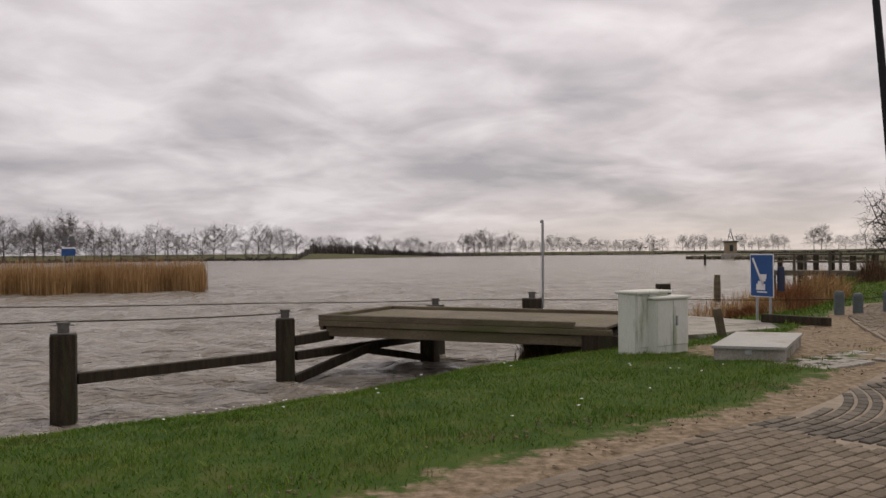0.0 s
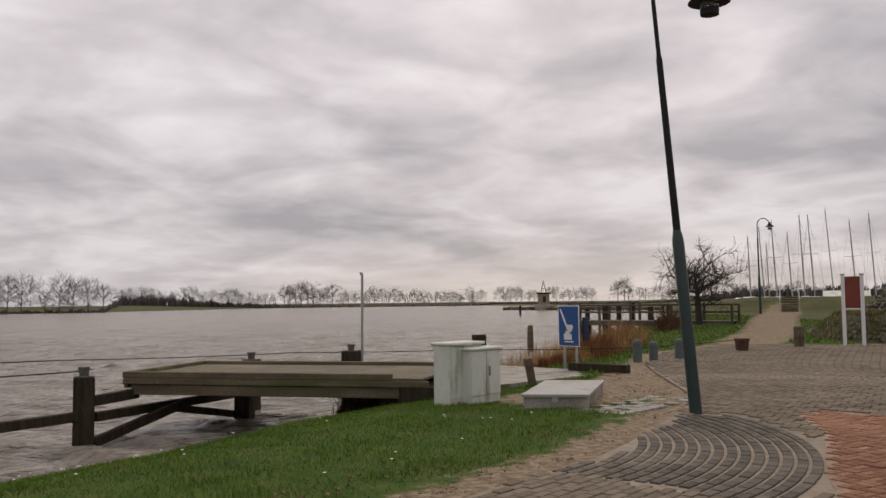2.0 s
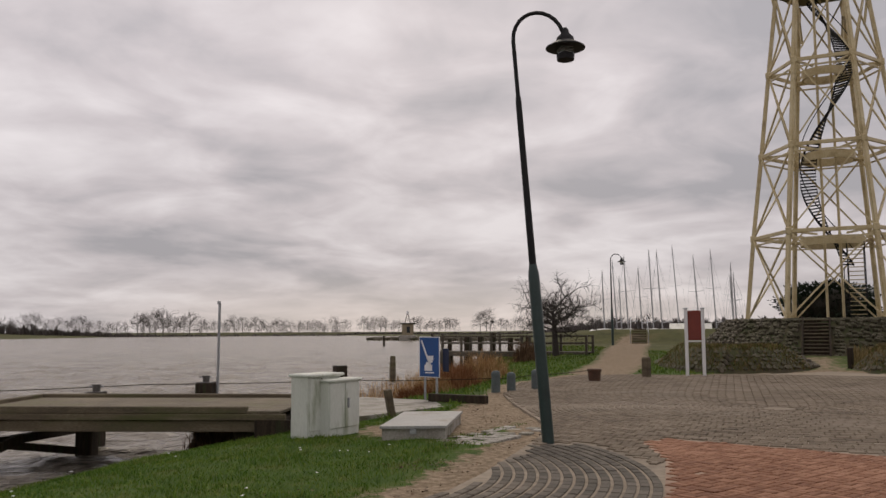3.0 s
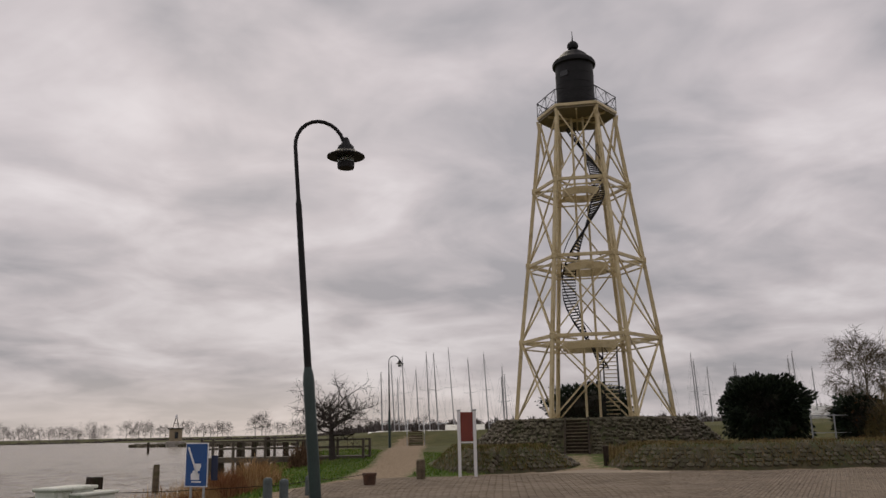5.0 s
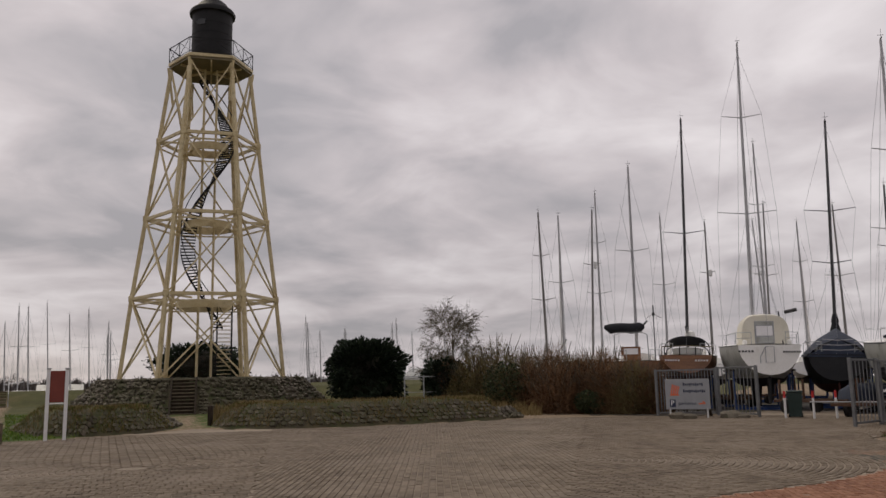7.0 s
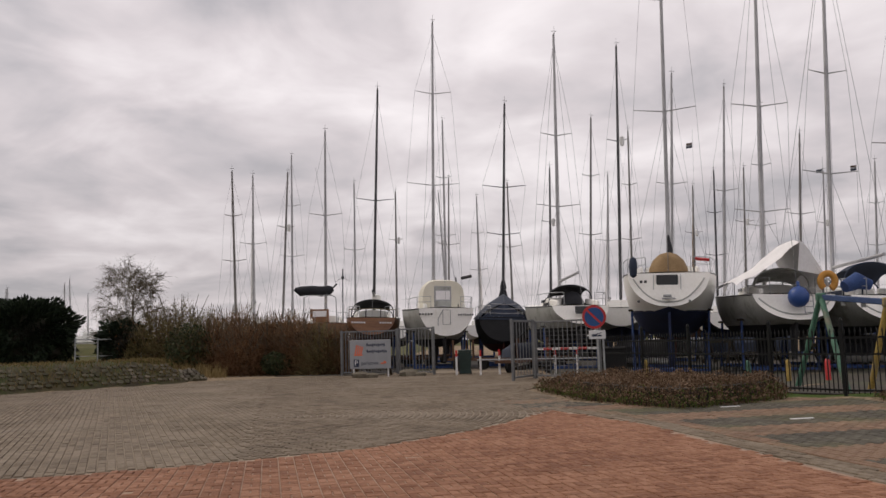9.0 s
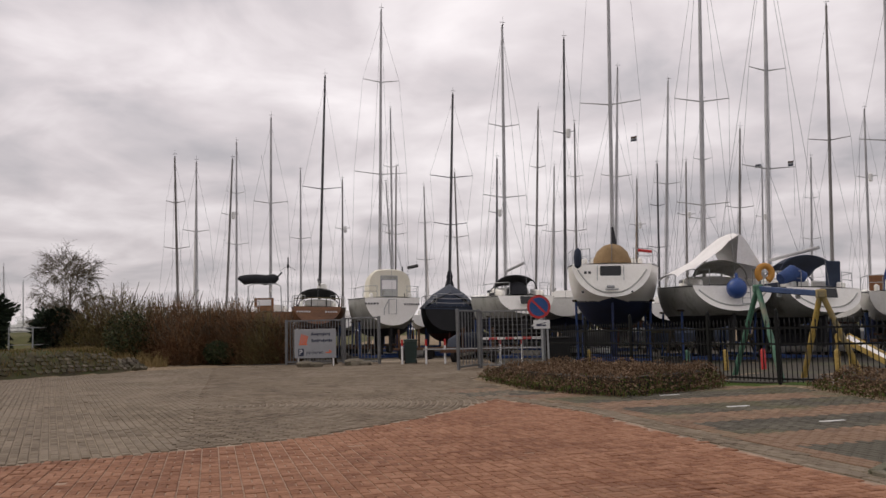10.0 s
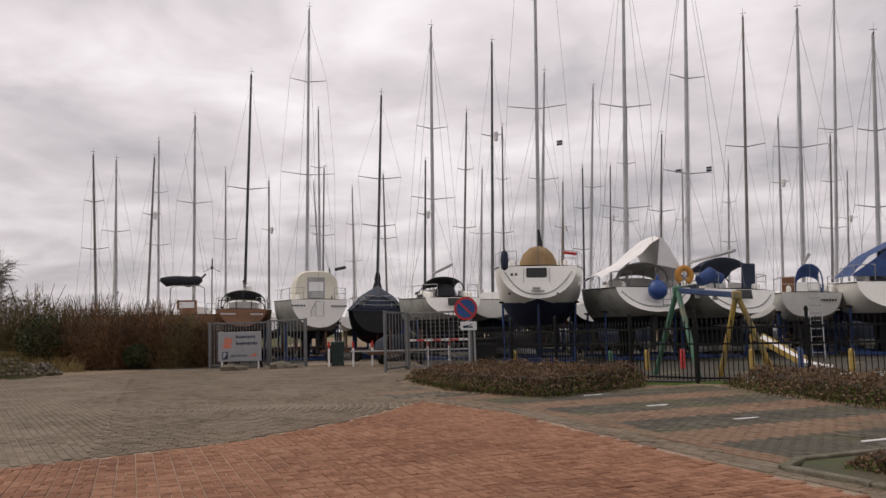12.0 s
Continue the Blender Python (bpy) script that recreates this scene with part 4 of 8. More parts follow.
def stone_shape(seed):
    """A rounded, uneven block of unit size."""
    rng = np.random.default_rng(seed)
    g = Geo()
    prof = [(0.30, -0.5), (0.47, -0.25), (0.5, 0.1), (0.36, 0.4)]
    n = 7
    vs = []
    for r, z in prof:
        for k in range(n):
            a = 2 * math.pi * k / n
            q = 1 + rng.normal(0, 0.10)
            c, s = math.cos(a), math.sin(a)
            sq = 1 / max(abs(c), abs(s)) ** 0.55
            vs.append((r * sq * q * c, z + rng.normal(0, 0.03), r * sq * q * s))
    fs = [(i * n + k, i * n + (k + 1) % n, (i + 1) * n + (k + 1) % n, (i + 1) * n + k) for i in range(3) for k in range(n)]
    fs.append(tuple(3 * n + k for k in range(n)))
    # y is the depth; the front faces -y
    g.add([(x, -y, z) for x, y, z in vs], [tuple(reversed(f)) for f in fs])
    return g


for sd in range(6):
    STONE_SHAPES.append(stone_shape(sd))
STONE_MESH = [mesh_of("stone", gg, M["stone_piece"]) for gg in STONE_SHAPES]


def clad(owner, places, lean, seed, pieces, near):
    rng = np.random.default_rng(seed)
    places = sorted(places, key=lambda p: (p[0] - near[0]) ** 2 + (p[1] - near[1]) ** 2 + (p[2] - 1) ** 2)
    verts, faces = [], []
    for i, (x, y, z, a, w, h) in enumerate(places):
        m = Matrix.Translation((x, y, z)) @ Matrix.Rotation(a, 4, "Z") @ Matrix.Rotation(-lean, 4, "X") @ Matrix.Rotation(rng.normal(0, 0.12), 4, "Y") @ Matrix.Diagonal((w, 0.30 * rng.uniform(0.8, 1.25), h, 1))
        k = int(rng.integers(6))
        if i < pieces:
            o = new("stone", STONE_MESH[k])
            o.parent = owner
            o.matrix_basis = m
        else:
            b = len(verts)
            verts += [tuple(m @ Vector(v)) for v in STONE_SHAPES[k].v]
            faces += [tuple(b + j for j in f) for f in STONE_SHAPES[k].f]
    if faces:
        g = Geo()
        g.v, g.f = verts, faces
        o = part("stones_rest", g, M["stone"], owner)
        o["kind"] = "stuff"


def circle(cx, cy, r, n, a0=0.0, a1=360.0):
    full = abs(a1 - a0) >= 359
    return [(cx + r * math.cos(radians(a0 + (a1 - a0) * k / (n if full else n - 1))), cy + r * math.sin(radians(a0 + (a1 - a0) * k / (n if full else n - 1)))) for k in range(n)]


def build_mound():
    c = TOWER
    g = Geo()
    n = 48
    prof = [(MOUND_R + BATTER + 0.3, -0.2), (MOUND_R + BATTER, 0.10), (MOUND_R + BATTER * 0.5, MOUND_TOP * 0.52), (MOUND_R + 0.05, MOUND_TOP - 0.1), (MOUND_R - 0.35, MOUND_TOP), (0.05, MOUND_TOP + 0.02)]
    g.lathe([(r, z) for r, z in prof], n)
    m = solo("mound", g, M["soil"], (c.x, c.y, 0), 0, "round stone-pitched mound under the lighthouse", "mound", kind="structure")
    facing = math.degrees(math.atan2(-c.y, -c.x))
    places = pitched(circle(0, 0, MOUND_R, 44, facing - 105, facing + 105), 0.1, MOUND_TOP, BATTER, False, 0.27, 3)
    st = Vector((math.cos(radians(facing)), math.sin(radians(facing)), 0))
    side = Vector((-st.y, st.x, 0))
    off = -0.97
    places = [p for p in places if abs(Vector((p[0], p[1], 0)).dot(side) - off) > 0.78 or Vector((p[0], p[1], 0)).dot(st) < 0]
    # rim stones
    for q in circle(0, 0, MOUND_R - 0.05, 96, facing - 105, facing + 105):
        places.append((q[0], q[1], MOUND_TOP - 0.05, math.atan2(q[1], q[0]) + math.pi / 2, 0.46, 0.26))
    clad(m, places, 0.80, 7, 300, tuple((st * 8).xy))
    # the stair up the face
    s = thing("mound_stair", (c.x + st.x * (MOUND_R + BATTER + 0.35) + side.x * off, c.y + st.y * (MOUND_R + BATTER + 0.35) + side.y * off, 0), facing + 90, "steep dark wooden steps set in the stone mound", "stairs")
    steps = 12
    for k in range(steps):
        z = MOUND_TOP * (k + 1) / steps
        yb = 2.6 * k / steps
        part("step", Geo().box((0, yb + 0.20, z - 0.03), (1.22, 0.34, 0.06), 0.012), M["deck"], s)
        part("riser", Geo().box((0, yb + 0.16, z - 0.12), (1.18, 0.05, 0.14), 0.006), M["oak"], s)
    for sx in (-0.66, 0.66):
        part("stringer", Geo().beam((sx, -0.05, 0.05), (sx, 2.7, MOUND_TOP + 0.02), 0.10, 0.30, 0.01), M["oak"], s)


build_mound()


def low_bank(name, line, top, width, label, seed, near):
    """A low stone-faced bank along a line, rounded at its ends."""
    g = Geo()
    rows = []
    n = len(line)
    pts = [Vector((x, y, 0)) for x, y in line]
    for i, p in enumerate(pts):
        d = (pts[min(i + 1, n - 1)] - pts[max(i - 1, 0)]).normalized()
        nr = Vector((d.y, -d.x, 0))
        e = min(i, n - 1 - i) / 1.6
        h = top * min(1, math.sqrt(min(1, e)) if e < 1 else 1)
        w = width * (0.45 + 0.55 * min(1, e))
        rows.append([p + nr * o * w / width + Vector((0, 0, max(zz * h, -0.15))) for o, zz in ((0.15, -0.2), (0.0, 0.02), (-0.75, 0.80), (-1.05, 0.97), (-width * 0.5, 1.04), (-width + 0.8, 0.9), (-width, 0.0), (-width - 0.2, -0.2))])
    g.sheet([list(r) for r in rows])
    ob = solo(name, g, M["soil"], (0, 0, 0), 0, label, "bank", kind="structure")
    places = []
    rng = np.random.default_rng(seed)
    for i in range(1, n - 1):
        a, b = pts[i], pts[i + 1]
        d = (b - a).normalized()
        nr = Vector((d.y, -d.x, 0))
        e = min(i, n - 1 - i) / 1.6
        h = top * min(1, e)
        for r in range(5):
            f = (r + 0.5) / 5
            u = rng.uniform(0, 0.4)
            while u < (b - a).length:
                w = 0.28 * rng.uniform(0.7, 1.4)
                if rng.random() < 0.84:
                    c = a + d * (u + w / 2) - nr * (0.12 + 0.75 * f)
                    places.append((c.x, c.y, h * (0.08 + 0.72 * f), math.atan2(d.y, d.x), w, 0.21 * rng.uniform(0.8, 1.2)))
                u += w
    clad(ob, places, 0.75, seed, 150, near)


LOW_RIGHT = [bearing(*p).xy for p in ((47.9, 39.5), (47.9, 37), (48.9, 35.2), (51.8, 34.0), (56, 33.9), (59.6, 34.7), (62.5, 35.5), (65.3, 36.6), (67.2, 37.6), (68.8, 38.8))]
LOW_LEFT = [bearing(*p).xy for p in ((35.6, 42), (36.2, 37.5), (37.6, 34.4), (40.0, 33.0), (42.5, 33.5), (44.4, 34.5), (45.6, 35.9), (46.3, 38.4))]
low_bank("bank_right", LOW_RIGHT, 1.0, 4.0, "low mossy stone-faced bank beside the paving", 21, (28, 18))
low_bank("bank_left", LOW_LEFT, 1.0, 3.0, "low grassy stone-faced bank before the mound", 22, (22, 24))


# ---- the quay and its posts ----
def ground_at(x, y):
    return float(height(np.array([x]), np.array([y]))[0])


M["cap_steel"] = material("dull_steel", ((0.07, 0.065, 0.06), (0.12, 0.11, 0.10), (0.18, 0.17, 0.155)), 6, 40, 0.6, metal=0.4)


def mooring_post(at, rz, w, top, cap=True):
    t = thing("mooring_post", (at[0], at[1], WATER - 0.6), rz, "squared dark timber mooring post with steel cap in water", "mooring post", "mooring posts")
    h = top - WATER + 0.6
    part("post", Geo().box((0, 0, h / 2), (w, w, h), 0.02), M["oak"], t)
    part("plate", Geo().box((0, 0, h + 0.012), (w * 0.96, w * 0.96, 0.024), 0.005), M["cap_steel"], t)
    if cap:
        part("cap", Geo().lathe([(0.085, h + 0.024), (0.085, h + 0.15), (0.10, h + 0.155), (0.10, h + 0.185), (0.075, h + 0.19)], 18), M["cap_steel"], t, "round dull steel bollard head")
        part("pin", Geo().tube([(-0.16, 0, h + 0.14), (0.16, 0, h + 0.14)], 0.014, 8), M["galv"], t)
    return t


QU, QV = Vector((0.905, -0.425, 0)), Vector((0.425, 0.905, 0))
QA = math.degrees(math.atan2(QU.y, QU.x))
mooring_post((-5.8, 12.6), QA + 44, 0.36, 0.40)
mooring_post((-3.1, 16.15), QA + 38, 0.36, 0.33)
mooring_post((-0.2, 20.6), QA, 0.36, 0.28)
mooring_post((2.35, 21.9), QA, 0.42, 0.36)
mooring_post(bearing(14.9, 25), 10, 0.34, 0.62, False)


def rail_beam(p, q, w, h, label):
    p, q = Vector(p), Vector(q)
    solo("timber_beam", Geo().beam(p - p, q - p, w, h, 0.012), M["oak"], p, 0, label, "beam", "quay timbers")


rail_beam((-5.68, 12.75, -0.30), (-3.2, 15.98, -0.36), 0.16, 0.17, "dark wet timber fender rail between mooring posts")
rail_beam((-2.95, 16.35, -0.42), (-0.35, 20.3, -0.46), 0.16, 0.17, "dark wet timber rail under the quay deck")
rail_beam((-2.95, 16.28, -0.88), (-1.45, 17.8, -0.36), 0.15, 0.17, "slanting dark timber brace under the quay deck")
rail_beam((-1.75, 17.5, -0.43), (-0.40, 18.9, -0.80), 0.13, 0.15, "dark timber cross brace under the quay deck")
rail_beam((-2.98, 16.3, -0.12), (-2.35, 17.3, -0.10), 0.16, 0.19, "mossy timber strut from mooring post to quay deck")


def build_deck():
    o = Vector((-2.6, 17.15, 0))
    t = thing("quay_deck", (o.x, o.y, 0), QA, "mossy timber quay deck on posts over water", "quay")
    ln, wd = 6.15, 3.1
    n = 22
    for k in range(n):
        w = wd / n
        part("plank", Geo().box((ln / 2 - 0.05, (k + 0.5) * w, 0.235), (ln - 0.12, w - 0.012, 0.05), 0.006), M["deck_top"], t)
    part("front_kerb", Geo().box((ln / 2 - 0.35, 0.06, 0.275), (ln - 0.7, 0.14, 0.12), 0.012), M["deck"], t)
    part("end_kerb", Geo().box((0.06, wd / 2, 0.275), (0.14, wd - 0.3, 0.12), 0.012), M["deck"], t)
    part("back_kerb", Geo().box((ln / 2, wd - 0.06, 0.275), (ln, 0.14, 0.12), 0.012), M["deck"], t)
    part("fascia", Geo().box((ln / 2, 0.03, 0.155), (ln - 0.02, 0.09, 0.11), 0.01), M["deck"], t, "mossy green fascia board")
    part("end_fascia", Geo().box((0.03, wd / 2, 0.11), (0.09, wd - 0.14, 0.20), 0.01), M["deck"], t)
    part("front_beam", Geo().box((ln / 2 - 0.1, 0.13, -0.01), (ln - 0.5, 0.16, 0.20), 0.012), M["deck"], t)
    part("back_beam", Geo().box((ln / 2 + 0.05, wd - 0.3, -0.02), (ln - 0.1, 0.18, 0.20), 0.012), M["oak"], t)
    for k in range(5):
        part("joist", Geo().box((0.5 + k * 1.35, wd / 2, -0.02), (0.12, wd - 0.6, 0.20), 0.01), M["oak"], t)
    for x, y in ((1.3, wd - 0.5), (3.8, wd - 0.3), (5.3, 0.5)):
        part("support_post", Geo().box((x, y, -0.85), (0.36, 0.32, 1.5), 0.02), M["oak"], t)
    part("bank_board", Geo().box((ln - 0.1, 0.02, -0.10), (0.9, 0.08, 0.42), 0.012), M["oak"], t)


build_deck()
t = thing("water_gauge_pole", (2.62, 21.84, WATER - 0.5), 0, "tall slim grey steel pole standing in the water", "pole")
part("pole", Geo().tube([(0, 0, 0), (0.02, 0, 3.78)], 0.035, 10), M["galv"], t)
part("cap", Geo().lathe([(0.045, 3.76), (0.045, 3.83), (0.01, 3.85)], 10), M["galv"], t)

poly = [(3.35, 14.75), (4.4, 15.5), (6.9, 17.0), (7.3, 18.6), (6.0, 20.3), (4.2, 18.4)]
solo("quay_slab", Geo().prism(poly, -0.55, 0.0), M["concrete"], (0, 0, 0), 0, "pale worn concrete apron beside the quay", "slab", kind="structure", smooth=False)
solo("kick_board", Geo().beam((0, 0, 0.09), (0.95, -1.2, 0.09), 0.14, 0.18, 0.012), M["oak"], (7.1, 18.4, 0), 0, "low dark timber kerb at the slipway edge", "kerb")
b = Geo().beam((0, 0, -0.15), (-0.13, -0.03, 0.50), 0.13, 0.13, 0.012)
p = bearing(18.7, 16.6)
solo("leaning_post", b, M["deck"], (p.x, p.y, 0), 0, "short leaning weathered wooden post by the concrete slab", "post")


def build_cabinets():
    u = Vector((0.8, 0.6, 0))
    a = math.degrees(math.atan2(u.y, u.x))
    o = Vector((2.77, 12.74, ground_at(2.9, 13) - 0.05))
    hh = -o.z
    t = thing("switch_cabinet", o, a, "tall weathered pale green electricity cabinet on grass", "cabinet", "street cabinets")
    part("body", Geo().box((0.74, 0.22, (0.92 + hh) / 2), (0.82, 0.36, 0.92 + hh), 0.012), M["cabinet"], t)
    part("roof", Geo().box((0.74, 0.21, 0.94 + hh), (0.88, 0.46, 0.05), 0.015), M["cabinet"], t)
    part("door", Geo().box((0.50, 0.034, 0.48 + hh), (0.28, 0.02, 0.82), 0.006), M["cabinet"], t)
    part("seam", Geo().box((0.652, 0.036, 0.48 + hh), (0.02, 0.022, 0.82), 0.004), M["rust"], t)
    t = thing("meter_cabinet", o + u * 0.62 + Vector((0.6, -0.8, 0)) * 0.10, a, "lower weathered pale green cabinet with two doors", "cabinet", "street cabinets")
    part("body", Geo().box((0.40, 0.11, (0.83 + hh) / 2), (0.80, 0.30, 0.83 + hh), 0.012), M["cabinet"], t)
    part("roof", Geo().box((0.40, 0.10, 0.85 + hh), (0.86, 0.38, 0.045), 0.014), M["cabinet"], t)
    for x, w in ((0.20, 0.37), (0.60, 0.37)):
        d = part("door", Geo().box((x, -0.046, 0.45 + hh), (w, 0.02, 0.72), 0.006), M["cabinet"], t)
        if x > 0.5:
            part("handle", Geo().box((x - 0.12, -0.066, 0.48 + hh), (0.045, 0.03, 0.16), 0.008), M["galv"], d, "small steel lock handle")


build_cabinets()


def build_pit():
    c = [Vector((3.9, 12.05, 0)), Vector((4.86, 11.72, 0)), Vector((5.98, 13.75, 0)), Vector((5.0, 14.1, 0))]
    o = sum(c, Vector()) / 4
    t = thing("pump_pit", (o.x, o.y, 0), 0, "low concrete pit with pale sheet lid on the grass", "pit")

    def quad(k, z0, z1):
        return Geo().prism([((p - o).x * k, (p - o).y * k) for p in c], z0, z1)

    part("curb", quad(0.95, -0.2, 0.17), M["concrete"], t, smooth=False)
    part("lid", quad(1.0, 0.175, 0.215), M["lid"], t, "pale grey sheet metal lid", smooth=False)
    f = (c[0] + c[1]) / 2 - o
    part("hasp", Geo().box((f.x * 1.0, f.y * 1.0, 0.13), (0.10, 0.02, 0.07), 0.004, Matrix.Rotation(math.atan2(c[1].y - c[0].y, c[1].x - c[0].x), 3, "Z")), M["galv"], t)


build_pit()
rng = np.random.default_rng(11)
tiles = Geo()
edging = thing("stepping_slabs", (5.75, 12.1, 0), 40, "worn concrete paving slabs round the pit", "paving", kind="structure")
for i in range(11):
    for k in range(4):
        if rng.random() < 0.75:
            part("slab", Geo().box((-1.2 + i * 0.22 + rng.normal(0, 0.01), -0.35 + k * 0.22 - 0.02 * i, -0.015 + rng.normal(0, 0.006)), (0.20, 0.20, 0.06), 0.008, Matrix.Rotation(rng.normal(0, 0.03), 3, "Z")), M["concrete"], edging)


def lamp_post(at, rz, lean, label):
    """A tapered post with a hook and a hanging hood. The arm points along +x."""
    t = thing("street_lamp", at, rz, label, "street lamp", "street lamps")

    def s(x, z):
        return Vector((x - math.tan(radians(lean)) * z, 0, z))

    part("base", Geo().tube([s(0, -0.1), s(0, 0.05), s(0, 1.2), s(0, 2.42), s(0, 2.5), s(0, 2.62)], [0.092, 0.088, 0.086, 0.084, 0.078, 0.055], 18), M["green_paint"], t, "dark green lower post")
    part("shaft", Geo().tube([s(0, 2.55), s(0, 3.8), s(0, 5.08), s(0, 5.12), s(0, 5.2)], [0.055, 0.05, 0.046, 0.044, 0.034], 14), M["black_paint"], t)
    pts = [s(0, 5.15), s(0, 5.85)] + [s(0.385 - 0.385 * math.cos(radians(a)), 6.05 + 0.43 * math.sin(radians(a))) for a in range(0, 166, 15)] + [s(0.79, 6.10)]
    part("hook", Geo().tube(pts, [0.032] * 2 + [0.03] * (len(pts) - 2), 10), M["black_paint"], t)
    e = pts[-1]
    hd = part("lamp_head", Geo().lathe([(0.30, -0.20), (0.295, -0.185), (0.20, -0.13), (0.14, -0.09), (0.125, -0.03), (0.07, 0.02), (0.05, 0.09), (0.03, 0.12)], 26, e), M["black_paint"], t, "dark flared lamp hood")
    part("globe", Geo().lathe([(0.10, -0.34), (0.125, -0.32), (0.13, -0.2), (0.12, -0.18)], 20, e), M["glass"], hd, "clear lamp glass")
    part("cage", Geo().lathe([(0.08, -0.40), (0.13, -0.385), (0.135, -0.30), (0.13, -0.29)], 20, e), M["black_paint"], hd)
    return t


M["glass"] = glass_material("lamp_glass")
lamp_post((6.05, 10.72, 0), -28.5, 4.1, "leaning dark green street lamp with hooked arm")
p = bearing(33.3, 60)
lamp_post((p.x, p.y, ground_at(p.x, p.y)), -33, 0.3, "upright dark street lamp with hooked arm by footpath")


def build_slip_sign():
    p = bearing(21.2, 20.2)
    t = thing("slipway_sign", (p.x, p.y, 0), -66, "blue sign with white slipway pictogram on two posts", "sign")
    for x in (-0.2, 0.2):
        part("post", Geo().tube([(x, 0, -0.2), (x, 0, 1.4)], 0.03, 10), M["galv"], t)
    pn = part("panel", Geo().box((0, -0.05, 1.02), (0.66, 0.03, 0.94), 0.008), M["sign_blue"], t)
    part("border", Geo().box((0, -0.046, 1.02), (0.70, 0.02, 0.98), 0.006), M["sign_white"], t)
    y = -0.068
    g = Geo().beam((-0.26, y, 1.42), (0.05, y, 0.80), 0.05, 0.006, up=(0, 1, 0))
    part("ramp_mark", g, M["sign_white"], pn)
    g = Geo().box((0.05, y, 1.0), (0.20, 0.006, 0.10)).box((0.05, y, 0.92), (0.14, 0.006, 0.06)).box((-0.02, y, 0.76), (0.26, 0.006, 0.14)).box((-0.02, y, 0.86), (0.16, 0.006, 0.07))
    part("boat_mark", g, M["sign_white"], pn)
    part("waves_mark", Geo().box((0.02, y, 0.645), (0.30, 0.006, 0.03)), M["sign_white"], pn)
    part("side_panel", Geo().box((0.45, 0.06, 0.95), (0.20, 0.02, 0.55), 0.006), M["sign_navy"], t)


build_slip_sign()


def grey_bollard(az, d, h):
    p = bearing(az, d)
    solo("bollard", Geo().lathe([(0.12, -0.1), (0.12, h - 0.10), (0.115, h - 0.05), (0.08, h - 0.01), (0.02, h)], 18), M["bollard"], (p.x, p.y, ground_at(p.x, p.y)), 0, "grey round-topped bollard in the grass", "bollard", "grey bollards")


M["bollard"] = material("grey_bollard", ((0.06, 0.075, 0.075), (0.09, 0.11, 0.11), (0.13, 0.15, 0.15)), 3, 25, 0.7)
for az, d, h in ((25.6, 22.6, 0.58), (26.65, 22.9, 0.58), (28.3, 23.6, 0.62)):
    grey_bollard(az, d, h)
p = bearing(32.2, 27.6)
t = thing("barrel_bollard", (p.x, p.y, ground_at(p.x, p.y)), 0, "short stout wooden tub bollard at path mouth", "bollard")
part("staves", Geo().lathe([(0.17, -0.05), (0.20, 0.2), (0.215, 0.42), (0.17, 0.425)], 14), M["rust"], t)
part("rim", Geo().lathe([(0.215, 0.37), (0.235, 0.38), (0.235, 0.46), (0.20, 0.46)], 14), M["rust"], t)
p = bearing(35.6, 30.2)
solo("marker_post", Geo().box((0, 0, 0.33), (0.26, 0.26, 0.76), 0.04), M["deck"], (p.x, p.y, 0), 20, "squat mossy wooden post beside the path", "post")
p = bearing(47.9, 37.5)
solo("marker_post", Geo().box((0, 0, 0.40), (0.2, 0.2, 0.9), 0.03), M["oak"], (p.x, p.y, ground_at(p.x, p.y)), 20, "dark wooden post before the mound steps", "post")


def build_board():
    p = bearing(38.75, 31.2)
    t = thing("notice_board", (p.x, p.y, 0), -38, "maroon notice board between two white posts", "sign")
    for x in (-0.29, 0.29):
        part("post", Geo().box((x, 0, 1.15), (0.12, 0.12, 2.5), 0.012), M["sign_white"], t)
        part("post_cap", Geo().box((x, 0, 2.42), (0.15, 0.15, 0.05), 0.01), M["galv"], t)
    part("panel", Geo().box((0, 0, 1.82), (0.46, 0.06, 1.06), 0.008), M["board_red"], t)
    part("sill", Geo().box((0, 0, 1.25), (0.46, 0.07, 0.05), 0.008), M["sign_white"], t)


build_board()


def wire(pts, r, label):
    pts = [Vector(p) for p in pts]
    full = []
    for a, b2 in zip(pts, pts[1:]):
        for k in range(8):
            f = k / 8
            full.append(a.lerp(b2, f) - Vector((0, 0, 0.35 * f * (1 - f) * 0.3)))
    full.append(pts[-1])
    o = full[0]
    solo("wire", Geo().tube([q - o for q in full], r, 6), M["oak"], o, 0, label, "wire", "quay wires")


wire([bearing(-34, 18.5, 0.66), bearing(-12, 18.6, 0.52), bearing(2.4, 21.9, 0.36), bearing(14.9, 25, 0.2), bearing(25.1, 22.6, 0.36), bearing(28, 23.6, 0.40), bearing(32.2, 27.6, 0.38)], 0.011, "thin dark wire strung along the quay")
wire([bearing(-36, 15.0, 0.60), bearing(-24.8, 15.2, 0.50), (-3.1, 16.15, 0.44)], 0.012, "thin dark wire tied to mooring post")
p = bearing(18.35, 42)
solo("water_post", Geo().tube([(0, 0, -0.6), (0, 0, 0.9), (0.01, 0, 1.32)], [0.17, 0.16, 0.13], 9), M["deck"], (p.x, p.y, WATER), 0, "weathered round post standing alone in water", "post")


